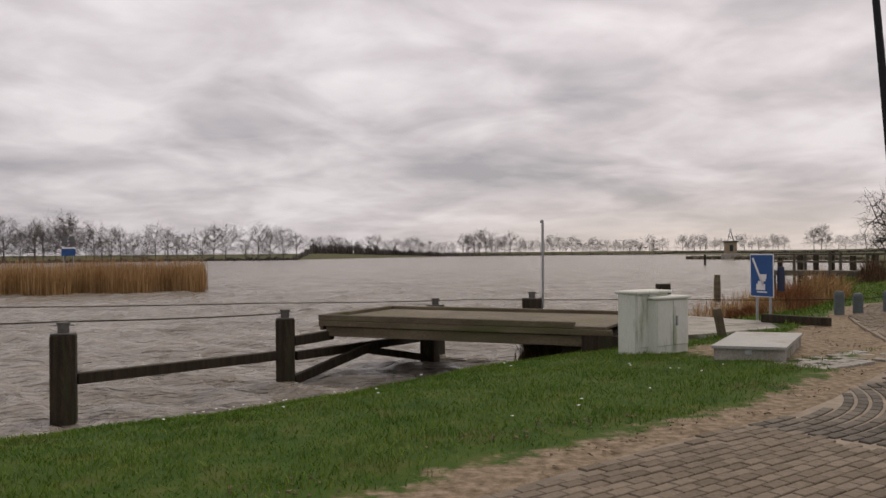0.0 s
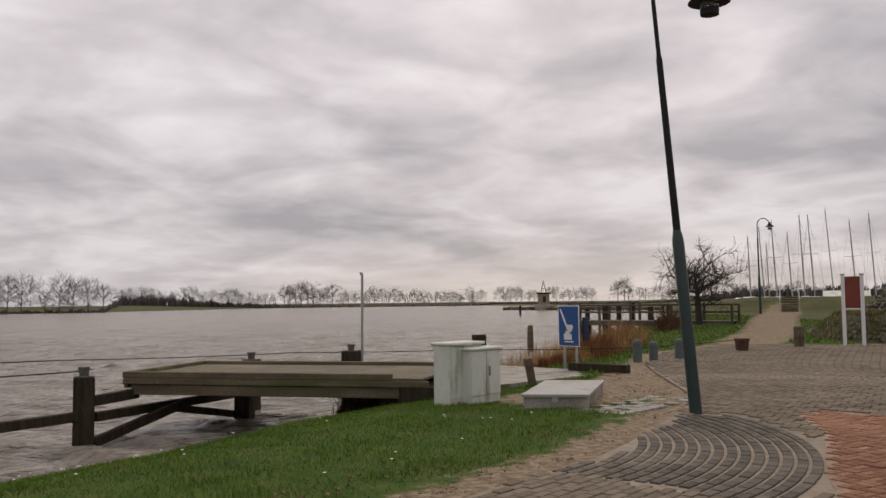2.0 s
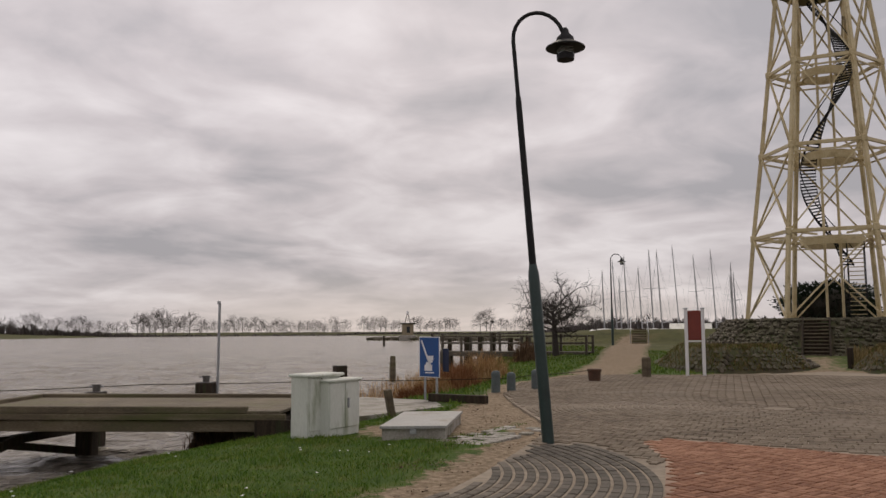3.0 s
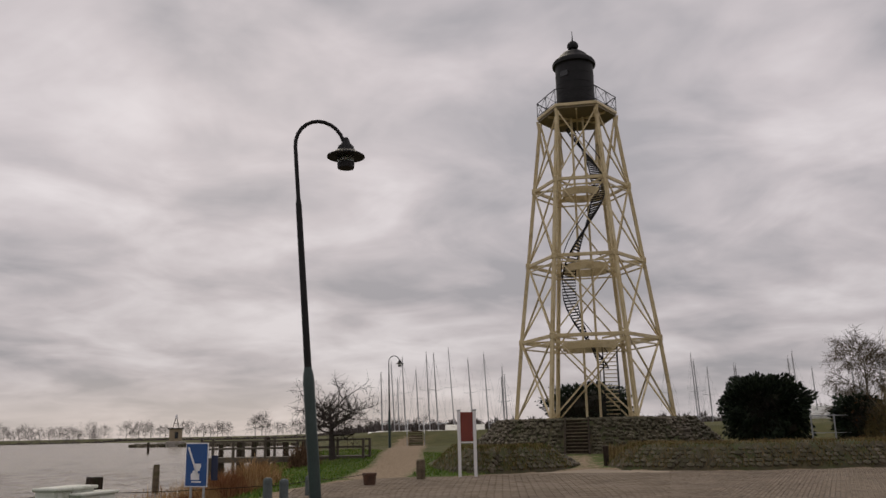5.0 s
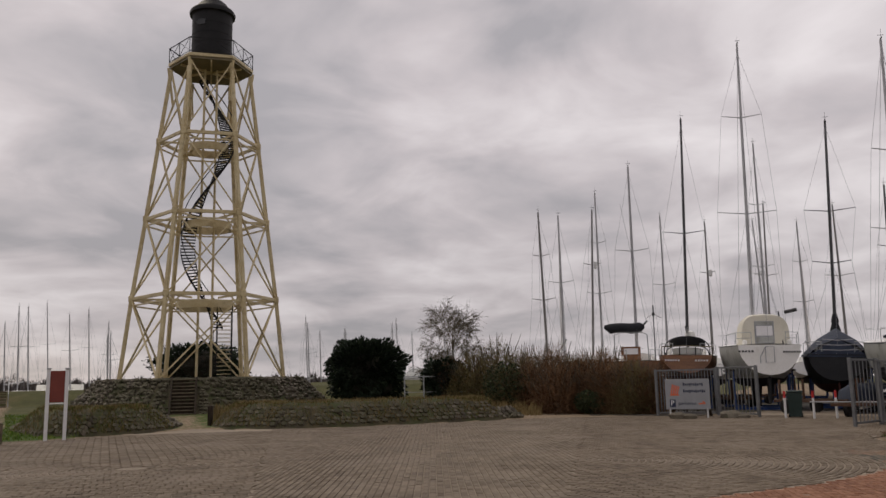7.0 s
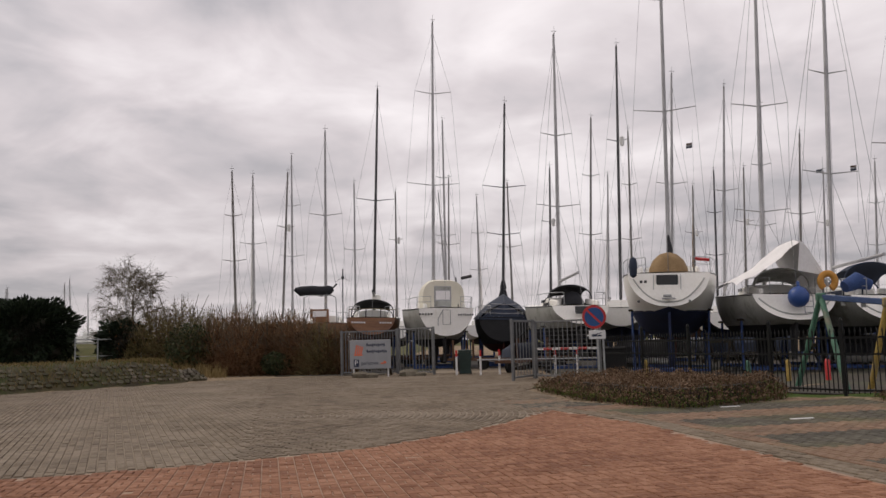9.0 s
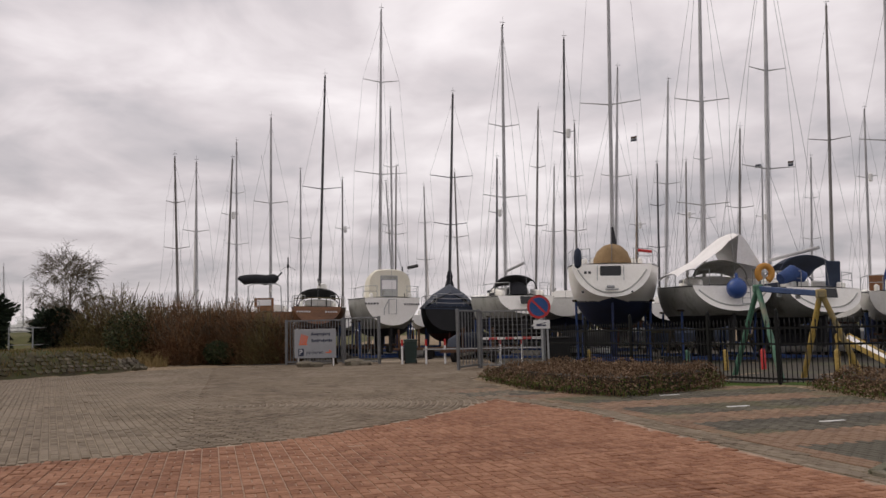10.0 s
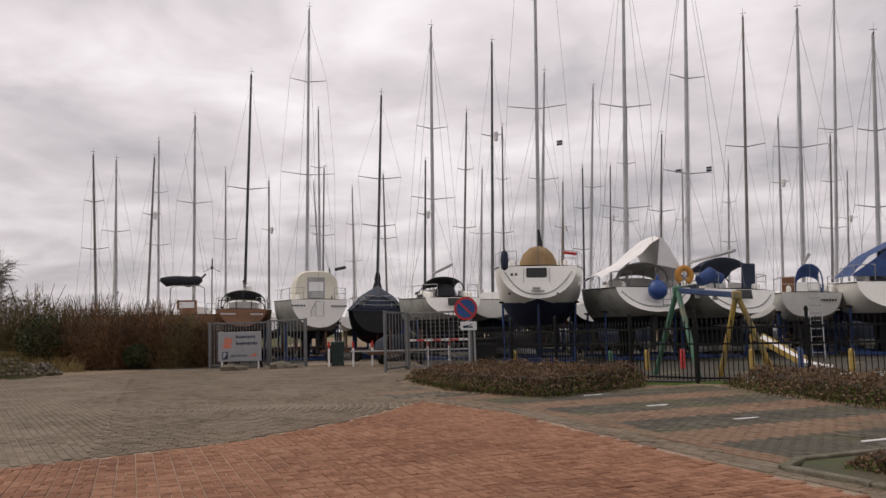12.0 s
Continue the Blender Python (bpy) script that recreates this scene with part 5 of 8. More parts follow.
def leaf_litter():
    rng3 = np.random.default_rng(37)
    n = 14000
    x, y = rng3.uniform(-3, 9, n), rng3.uniform(4, 17, n)
    dp = edge_distance(PAVED, x, y)
    patch = np.sin(x * 2.2 + 1.7 * np.sin(y * 1.3)) * np.sin(y * 1.9 - x) > 0.1
    k = ~inside(PAVED, x, y) & (dp > 0.15) & (dp < 1.0 + 0.5 * rng3.random(n)) & patch
    x, y = x[k], y[k]
    z = height(x, y) + 0.012 + rng3.uniform(0, 0.02, len(x))
    a, s5 = rng3.uniform(0, 6.28, len(x)), rng3.uniform(0.012, 0.03, len(x))
    c, d = np.cos(a) * s5, np.sin(a) * s5
    dz = rng3.normal(0, 0.006, (4, len(x)))
    v = np.stack([np.stack([x - c, y - d, z + dz[0]], -1), np.stack([x + d * 0.6, y - c * 0.6, z + dz[1]], -1), np.stack([x + c, y + d, z + dz[2]], -1), np.stack([x - d * 0.6, y + c * 0.6, z + dz[3]], -1)], 1).reshape(-1, 3)
    ob = new("leaf_litter", mesh_of("leaf_litter", (v, np.arange(len(x) * 4).reshape(-1, 4)), M["litter"], False))
    tagged(ob, "brown leaf litter along the worn lawn edge", "leaf litter", kind="stuff")


M["litter"] = material("leaf_litter", ((0.06, 0.035, 0.018), (0.12, 0.075, 0.04), (0.2, 0.135, 0.08)), 2, 20, 0.9, bump=0.0, island=0.5)
leaf_litter()


# ---- the jetty, the beacon and the far shore ----
M["jetty_wood"] = material("grey_jetty_wood", ((0.05, 0.042, 0.030), (0.085, 0.072, 0.052), (0.13, 0.115, 0.088)), 0.8, 12, 0.85)


def build_jetty():
    a, b2 = bearing(21.4, 50, 0.42), bearing(31.8, 47, 0.55)
    d = b2 - a
    ln = d.length
    t = thing("jetty", (a.x, a.y, 0), math.degrees(math.atan2(d.y, d.x)), "dark timber jetty with post-and-rail sides", "jetty")
    n = 30
    for k in range(n):
        part("plank", Geo().box(((k + 0.5) * ln / n, 0, 0.45), (ln / n - 0.02, 1.6, 0.06), 0.006), M["jetty_wood"], t)
    for y in (-0.75, 0.75):
        part("girder", Geo().box((ln / 2, y, 0.31), (ln, 0.16, 0.22), 0.01), M["jetty_wood"], t)
        for z in (0.95, 1.35):
            part("rail", Geo().box((ln / 2, y, z), (ln, 0.06, 0.09), 0.01), M["jetty_wood"], t)
        for k in range(6):
            part("post", Geo().box((ln * k / 5, y, 0.35), (0.13, 0.13, 2.1 if k % 2 else 2.3), 0.01), M["jetty_wood"], t)
    for k in range(4):
        for y in (-0.6, 0.6):
            part("support_post", Geo().box((ln * (k + 0.2) / 3.4, y, -0.5), (0.34, 0.34, 1.7), 0.02), M["jetty_wood"], t)
    # mooring piles behind
    for az, dd, top in ((23.4, 58, 1.3), (25.2, 60, 1.5), (26.4, 57, 1.2), (24.3, 66, 1.25), (22.2, 70, 1.0), (17.6, 150, 0.9), (27.6, 60, 1.3)):
        q = bearing(az, dd)
        h = top - WATER + 0.6
        solo("timber_post", Geo().tube([(0, 0, 0), (0, 0, h)], [0.22, 0.19], 9), M["oak"], (q.x, q.y, WATER - 0.6), 0, "thick dark timber post in the water", "post", "timber posts in the water")


build_jetty()


def build_beacon():
    q = bearing(19.2, 240)
    t = thing("beacon_hut", (q.x, q.y, WATER), -19, "small square harbour light hut on a groyne", "beacon")
    part("hut", Geo().box((0, 0, 3.0), (3.3, 3.3, 3.4), 0.05), M["hut"], t)
    part("roof", Geo().box((0, 0, 4.85), (4.2, 4.2, 0.35), 0.08), M["oak"], t)
    part("plinth", Geo().box((0, 0, 0.6), (5.0, 5.0, 1.9), 0.1), M["concrete"], t)
    part("window", Geo().box((0.2, -1.68, 3.1), (0.9, 0.08, 1.7), 0.02), M["window"], t)
    g = Geo()
    for sx in (-1, 1):
        for sy in (-1, 1):
            g.beam((0.8 * sx, 0.8 * sy, 5.0), (0.15 * sx, 0.15 * sy, 7.6), 0.14)
    g.box((0, 0, 6.2), (1.3, 1.3, 0.12))
    part("light_frame", g, M["oak"], t)
    part("light", Geo().lathe([(0.3, 7.5), (0.35, 8.2), (0.1, 8.6)], 10), M["sign_white"], t)
    g = Geo()
    e = bearing(16.9, 250) - q
    rng2 = np.random.default_rng(3)
    for k in range(60):
        f = k / 60
        c = e * f + Vector((rng2.normal(0, 1), rng2.normal(0, 1.4), 0))
        g.box((c.x, c.y, 0.3), (rng2.uniform(1, 2.2), rng2.uniform(1, 2), rng2.uniform(0.7, 1.5)), 0.2, Matrix.Rotation(rng2.uniform(0, 3), 3, "Z"))
    e2 = bearing(26.0, 215) - q
    for k in range(110):
        c = e2 * (k / 110) + Vector((rng2.normal(0, 1), rng2.normal(0, 1.4), 0))
        g.box((c.x, c.y, 0.3), (rng2.uniform(1, 2.2), rng2.uniform(1, 2), rng2.uniform(0.7, 1.7)), 0.2, Matrix.Rotation(rng2.uniform(0, 3), 3, "Z"))
    solo("groyne", g, M["stone"], (q.x, q.y, WATER), 0, "dark stone groyne reaching into the lake", "groyne", kind="structure")


M["hut"] = material("hut_render", ((0.20, 0.16, 0.10), (0.28, 0.23, 0.15), (0.34, 0.29, 0.2)), 0.5, 4, 0.85)
build_beacon()
q = bearing(-24.4, 270)
t = thing("navigation_mark", (q.x, q.y, ground_at(q.x, q.y)), 24, "blue and white navigation board on steel frame", "sign")
for x in (-1.3, 1.3):
    part("leg", Geo().tube([(x, 0, -0.5), (x, 0, 7.9)], 0.16, 8), M["galv"], t)
part("blue_board", Geo().box((0, -0.25, 4.0), (3.8, 0.12, 2.1), 0.03), M["sign_blue"], t)
part("white_board", Geo().box((0, -0.32, 5.25), (3.6, 0.06, 0.35), 0.02), M["sign_white"], t)
for x in (-1.05, 1.05):
    bx = part("light_box", Geo().box((x, -0.1, 7.3), (1.5, 0.5, 2.9), 0.08), M["galv_dark"], t)
    for k in range(4):
        part("cross_slat", Geo().beam((x - 0.75, -0.40, 6.2 + 0.75 * k), (x + 0.75, -0.40, 6.2 + 0.75 * k), 0.12, 0.08), M["black_paint"], bx)


# ---- plants ----
def blades(bx, by, bz, hgt, lean, width, seed, bend=0.35):
    """Thin tapering strips, two faces a blade, as one block of vertices and faces."""
    rng3 = np.random.default_rng(seed)
    n = len(bx)
    a = rng3.uniform(0, 2 * math.pi, n)
    l = np.abs(rng3.normal(0, 1, n)) * lean
    dx, dy = np.cos(a) * l * hgt, np.sin(a) * l * hgt
    f = rng3.uniform(0, math.pi, n)
    wx, wy = np.cos(f) * width / 2, np.sin(f) * width / 2
    p = [np.stack([bx - wx, by - wy, bz], -1), np.stack([bx + wx, by + wy, bz], -1)]
    mx, my, mz = bx + dx * bend, by + dy * bend, bz + hgt * 0.55
    p += [np.stack([mx + wx * 0.7, my + wy * 0.7, mz], -1), np.stack([mx - wx * 0.7, my - wy * 0.7, mz], -1)]
    tx, ty, tz = bx + dx, by + dy, bz + hgt
    p += [np.stack([tx + wx * 0.12, ty + wy * 0.12, tz], -1), np.stack([tx - wx * 0.12, ty - wy * 0.12, tz], -1)]
    v = np.stack(p, 1).reshape(-1, 3)
    f = (np.arange(n)[:, None, None] * 6 + np.array([[0, 1, 2, 3], [3, 2, 4, 5]])[None]).reshape(-1, 4)
    return v, f


def grass_field(name, n, region, seed, hgt, width, label):
    rng3 = np.random.default_rng(seed)
    x0, x1, y0, y1 = region
    x, y = rng3.uniform(x0, x1, n), rng3.uniform(y0, y1, n)
    dry = ~inside(SHORE, x, y) & ~inside(PAVED, x, y)
    dp = edge_distance(PAVED, x, y)
    worn = 0.5 + 0.5 * np.sin(x * 1.9 + 1.3 * np.sin(y * 1.1)) * np.sin(y * 2.3 + x * 0.8)
    keep = dry & (rng3.random(n) < np.clip((dp - 0.22 - 0.55 * worn) / 0.55, 0, 1))
    keep &= (edge_distance([(5.0, 13.2), (7.2, 15.0), (8.8, 17.2)], x, y, False) > 1.1) & (edge_distance(FOOTPATH, x, y, False) > 1.35)
    keep &= ~inside([(3.2, 14.7), (4.4, 15.3), (7.1, 16.8), (7.5, 18.8), (6.0, 20.4), (4.0, 18.6)], x, y) & ~inside([(3.8, 12.0), (4.9, 11.6), (6.1, 13.8), (4.9, 14.2)], x, y)
    keep &= edge_distance([(23.6, 22.2), (27.5, 26.0), (32.6, 31.4)], x, y, False) > 2.0
    x, y = x[keep], y[keep]
    z = height(x, y) - 0.005
    tuft = 0.6 + 0.8 * np.clip(0.5 + 0.5 * np.sin(x * 3.1 + 2 * np.sin(y * 2.0)) * np.sin(y * 3.7), 0, 1)
    h = hgt * tuft * rng3.uniform(0.5, 1.3, len(x))
    ob = new(name, mesh_of(name, blades(x, y, z, h, 0.75, width * rng3.uniform(0.7, 1.4, len(x)), seed + 1), M["blade"], False))
    tagged(ob, label, "grass", kind="stuff")


grass_field("grass", 250000, (-9, 8, 3.5, 20), 31, 0.046, 0.008, "short green lawn grass on the bank")
grass_field("grass", 60000, (5, 30, 14, 50), 33, 0.10, 0.03, "green grass beside the footpath")


def daisies():
    rng3 = np.random.default_rng(29)
    x, y = rng3.uniform(-3, 4, 70), rng3.uniform(6, 13, 70)
    k = ~inside(PAVED, x, y) & (edge_distance(PAVED, x, y) > 1.2) & (edge_distance(SHORE, x, y) > 1.5)
    k &= np.sin(x * 1.3 + 0.5) * np.sin(y * 1.1) > -0.1
    x, y = x[k], y[k]
    z = height(x, y)
    g = Geo()
    for a, b5, c in zip(x, y, z):
        g.lathe([(0.008, 0.0), (0.019, 0.006), (0.008, 0.01)], 6, (a, b5, c + 0.055 + rng3.uniform(0, 0.02)))
    ob = new("daisy_heads", mesh_of("daisy_heads", g, M["sign_white"]))
    tagged(ob, "scattered small white daisies in the lawn", "flowers", kind="stuff")


daisies()


def reed_bed(name, n, place, hgt, width, seed, mat, label, lean=0.16):
    rng3 = np.random.default_rng(seed)
    x, y, z = place(rng3, n)
    h = hgt * rng3.uniform(0.55, 1.15, len(x)) * (0.93 + 0.12 * np.sin(x * 0.9 + 1.3 * np.sin(y * 0.7)) * np.sin(x * 0.37))
    ob = new(name, mesh_of(name, blades(x, y, z, h, lean, width * rng3.uniform(0.6, 1.3, len(x)), seed + 1), M[mat], False))
    tagged(ob, label, "reeds", kind="stuff")


def reed_island(r, n):
    az = r.uniform(-62, -15.9, n)
    d = 58.5 + r.uniform(0, 1, n) ** 1.6 * 16 + 1.2 * np.sin(az * 1.3)
    az = az - np.abs(r.normal(0, 0.25, n)) - 0.0016 * (d - 66) ** 2
    return d * np.sin(np.radians(az)), d * np.cos(np.radians(az)), np.full(n, WATER - 0.1)


reed_bed("reeds", 34000, reed_island, 2.25, 0.045, 41, "reed", "tall dry tawny reed bed in the lake")


def shore_reeds(r, n):
    k = r.uniform(0, 1, n)
    x, y = np.interp(k, (0, 0.3, 0.65, 1), (7.3, 10.4, 13.8, 18.5)), np.interp(k, (0, 0.3, 0.65, 1), (24.2, 28.5, 34.5, 43.5))
    off = r.normal(0, 0.8, n)
    return x + off * 0.85 - 0.3, y - off * 0.5, np.full(n, WATER + 0.05)


reed_bed("reeds", 1500, shore_reeds, 0.75, 0.03, 43, "reed", "dry tawny reeds along the grassy shore", 0.3)


def tuft_shrub(at, size, n, seed, mat, label, hgt=None):
    """A loose bush of thin twigs fanning from its foot."""
    rng3 = np.random.default_rng(seed)
    x, y = rng3.normal(0, size * 0.32, n), rng3.normal(0, size * 0.32, n)
    h = (hgt or size) * rng3.uniform(0.45, 1.1, n) * np.exp(-(x * x + y * y) / (size * size))
    v, f = blades(x, y, np.full(n, -0.05), h, 0.45, 0.02 + 0.008 * size, seed)
    return solo("shrub", (v, f), M[mat], at, 0, label, "shrub", "waterside shrubs", smooth=False)


for i, (az, d, s, mt) in enumerate(((21.6, 26, 0.6, "reed"), (22.4, 27, 0.95, "shrub_orange"), (23.2, 28.5, 0.95, "shrub_orange"), (24.3, 31, 1.25, "reed"), (25.2, 33, 1.0, "reed"), (19.4, 25.5, 0.5, "shrub_orange"), (27.6, 43, 1.2, "shrub"), (20.4, 25.2, 0.5, "shrub_orange"), (6.8, 17.2, 0.7, "shrub"), (8.2, 17.6, 0.55, "shrub"))):
    if mt not in M:
        M["shrub_orange"] = material("orange_brown_twigs", ((0.14, 0.055, 0.022), (0.22, 0.095, 0.04), (0.30, 0.16, 0.075)), 0.8, 8, 0.9, bump=0.0, island=0.3, spec=0.2)
    q = bearing(az, d)
    tuft_shrub((q.x, q.y, max(ground_at(q.x, q.y), WATER)), s, 700, 60 + i, mt, "dry russet twig shrub at the water's edge" if mt != "reed" else "tuft of dry tawny reed at the water's edge")


def branch(g, p, d, ln, r, depth, rng3, spread, n_kids, sides, droop=0.0):
    """Adds a limb and its twigs."""
    pts, rad = [p], [r]
    q, dd = p.copy(), d.copy()
    segs = 3 if depth > 1 else 2
    for k in range(segs):
        dd = (dd + Vector(rng3.normal(0, 0.14, 3)) + Vector((0, 0, -droop * (1 - depth / 4)))).normalized()
        q = q + dd * ln / segs
        pts.append(q.copy())
        rad.append(r * (1 - 0.62 * (k + 1) / segs))
    g.tube(pts, rad, sides if depth > 1 else 3, cap=False)
    if depth <= 0:
        return
    for k in range(n_kids):
        f = rng3.uniform(0.35, 1.0)
        i = min(int(f * segs), segs - 1)
        o = pts[i].lerp(pts[i + 1], f * segs - i)
        side = Vector(rng3.normal(0, 1, 3))
        nd = (dd * (1 - spread) + side.normalized() * spread + Vector((0, 0, 0.12))).normalized()
        branch(g, o, nd, ln * rng3.uniform(0.5, 0.8), max(r * 0.45, 0.010), depth - 1, rng3, spread, n_kids, sides, droop)


def bare_tree(name, at, h, trunk_h, r, seed, mat, label, group, limbs=7, depth=3, kids=4, spread=0.6, sides=6, thick=1.0, category="tree", droop=0.0, reach=0.42, rise=1.0):
    rng3 = np.random.default_rng(seed)
    t = thing(name, at, float(rng3.uniform(0, 360)), label, category, group)
    tr = Geo()
    lean = Vector((rng3.normal(0, 0.05), rng3.normal(0, 0.05), 1)).normalized()
    tr.tube([(0, 0, -0.2), lean * trunk_h * 0.5, lean * trunk_h, lean * h * 0.8], [r * 1.25, r, r * 0.85, r * 0.2], 8)
    part("trunk", tr, M[mat], t)
    cr = Geo()
    for k in range(limbs):
        f = k / max(1, limbs - 1)
        a = 2.4 * k + rng3.uniform(0, 1)
        o = lean * (trunk_h + (h * 0.72 - trunk_h) * f)
        up = (0.25 + 0.75 * f) * rise
        d = Vector((math.cos(a) * (1.05 - 0.5 * f), math.sin(a) * (1.05 - 0.5 * f), up)).normalized()
        branch(cr, o, d, h * reach * (1 - 0.25 * f) * rng3.uniform(0.8, 1.15), r * 0.45 * thick, depth, rng3, spread, kids, sides, droop)
    part("crown", cr, M[mat], t)
    return t


q = bearing(29.55, 46)
bare_tree("apple_tree", (q.x, q.y, ground_at(q.x, q.y)), 3.5, 1.3, 0.17, 5, "bark", "gnarled bare tree with wide crown on the bank", "", 12, 3, 5, 0.75, 6, 0.9, reach=0.56, rise=0.45)


def far_trees():
    """Rows of bare trees on the far shore: a few kinds, copied."""
    kinds = []
    for i, (h, tr, lim) in enumerate(((13.5, 3.0, 9), (12, 2.4, 9), (14.5, 3.6, 10), (11, 2.0, 8))):
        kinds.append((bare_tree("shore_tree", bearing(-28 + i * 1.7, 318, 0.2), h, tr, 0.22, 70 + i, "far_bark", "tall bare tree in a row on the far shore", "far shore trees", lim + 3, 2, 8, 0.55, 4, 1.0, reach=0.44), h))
    rng3 = np.random.default_rng(9)
    rows = []
    az = -33.0
    while az < -9.5:
        if not (-14.4 < az < -13.9):
            rows.append((az, 325 + rng3.normal(0, 8), rng3.uniform(0.72, 1.02)))
        az += rng3.uniform(0.45, 0.95)
    for a0, a1, dd, sz, gap in ((-9, 1.0, 520, 0.72, 0.55), (1.4, 5.0, 560, 0.98, 0.40), (5.4, 15.2, 600, 0.78, 0.42), (16.2, 22.6, 640, 0.74, 0.45), (24.2, 24.9, 560, 0.85, 0.35), (25.6, 35.5, 640, 0.72, 0.5)):
        az = a0
        while az < a1:
            rows.append((az, dd + rng3.normal(0, 10), sz * rng3.uniform(0.85, 1.12)))
            az += gap * rng3.uniform(0.7, 1.3)
    for i, (az, d, s) in enumerate(rows):
        src, h = kinds[int(rng3.integers(4))]
        q = bearing(az, d)
        o = copy_thing(src, Matrix.Identity(4))
        o.matrix_basis = Matrix.Translation((q.x, q.y, ground_at(q.x, q.y) - 0.2)) @ Matrix.Rotation(rng3.uniform(0, 6.28), 4, "Z") @ Matrix.Diagonal((s * 1.1, s * 1.1, s, 1))


far_trees()


def far_scrub():
    rng3 = np.random.default_rng(14)
    n = 15000
    az = rng3.uniform(-36, 75, n)
    d = np.interp(az, (-36, -10, -9, 16, 27, 75), (312, 330, 500, 590, 300, 300)) + rng3.uniform(0, 14, n)
    hh = np.interp(az, (-36, -10, -9, -7, -3, 2, 16, 28, 32, 48, 75), (2.0, 2.5, 8, 9, 5.5, 2.5, 2.2, 1.2, 4.5, 5.0, 4.5)) * (0.55 + 0.45 * np.abs(np.sin(az * 5.1) * np.sin(az * 2.3)))
    x, y = d * np.sin(np.radians(az)), d * np.cos(np.radians(az))
    z = height(x, y) - 0.2
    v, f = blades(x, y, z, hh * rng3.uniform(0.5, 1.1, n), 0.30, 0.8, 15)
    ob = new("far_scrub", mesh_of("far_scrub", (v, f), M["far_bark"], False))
    tagged(ob, "dark winter scrub along the far dike", "scrub", kind="stuff")


far_scrub()

# ---- the yachts laid up in the yard ----
def hull_frame(L, B, zk, zs, depth, rake, square=0.75):
    """Functions for half-beam, keel height and sheer height along the hull, 0 stern to 1 bow."""
    def b(s):
        return B / 2 * (0.80 + 0.20 * math.sin(min(s / 0.42, 1) * math.pi / 2)) * max(0.0, 1 - max(0.0, (s - 0.4) / 0.6) ** 2.1)

    def h(s):
        return zs + 0.10 * s + 0.38 * s * s

    def k(s):
        z = zk
        if s < 0.45:
            z += (zs - depth - zk) * (1 - s / 0.45) ** 1.7
        if s > 0.5:
            z += (h(1) - 0.15 - zk) * ((s - 0.5) / 0.5) ** 2.6
        return z

    def point(s, v, side):
        a = v * math.pi / 2
        z = k(s) + (h(s) - k(s)) * (1 - math.cos(a)) ** 0.82
        x = b(s) * math.sin(a) ** (square + (0.58 - square) * min(1.0, s / 0.25))
        y = s * L + rake * (z - k(s)) / max(h(s) - k(s), 0.01) * max(0.0, 1 - s / 0.12)
        return Vector((side * x, y, z))
    return b, h, k, point


def spar(t, y, z0, z1, r, mat, spreaders, beam, L, bow_z, stern_z, name="mast"):
    m = part(name, Geo().tube([(0, y, z0 - 0.4), (0, y, z0 + (z1 - z0) * 0.6), (0, y - 0.05, z1)], [r, r * 0.95, r * 0.7], 10), mat, t)
    part("masthead", Geo().box((0, y - 0.1, z1 + 0.03), (0.06, 0.36, 0.05), 0.01).tube([(0, y - 0.2, z1), (0.0, y - 0.2, z1 + 0.45)], 0.008, 4).beam((-0.12, y - 0.05, z1 + 0.22), (0.16, y - 0.05, z1 + 0.22), 0.02), M["alu_dark"], m)
    tips = []
    for f, w in spreaders:
        z = z0 + (z1 - z0) * f
        g = Geo()
        for s in (-1, 1):
            g.tube([(0, y, z), (s * w * beam / 2, y - 0.12, z + 0.12)], [0.03, 0.018], 6)
        tips.append((w * beam / 2, y - 0.12, z + 0.12))
        part("spreader", g, mat, m)
    for s in (-1, 1):
        chain = [(s * beam * 0.46, y - 0.1, stern_z + 0.1)] + [(s * q[0], q[1], q[2]) for q in tips] + [(0, y, z0 + (z1 - z0) * 0.97)]
        part("shroud", Geo().tube(chain, 0.0085, 4), M["wire"], m)
        if tips:
            part("lower_shroud", Geo().tube([(s * beam * 0.44, y - 0.5, stern_z + 0.1), (0, y, tips[0][2] - 0.1)], 0.008, 4), M["wire"], m)
    part("forestay", Geo().tube([(0, L * 0.985, bow_z), (0, y, z1 - 0.3)], 0.010, 4), M["wire"], m)
    part("backstay", Geo().tube([(0, 0.15, stern_z), (0, y - 0.1, z1)], 0.0085, 4), M["wire"], m)
    part("halyard", Geo().tube([(0.10, y - 0.12, z0 + 0.3), (0.03, y - 0.05, z1 - 0.1)], 0.007, 4).tube([(-0.09, y + 0.12, z0 + 0.3), (-0.03, y + 0.02, z1 - 0.4)], 0.007, 4), M["wire"], m)
    return m


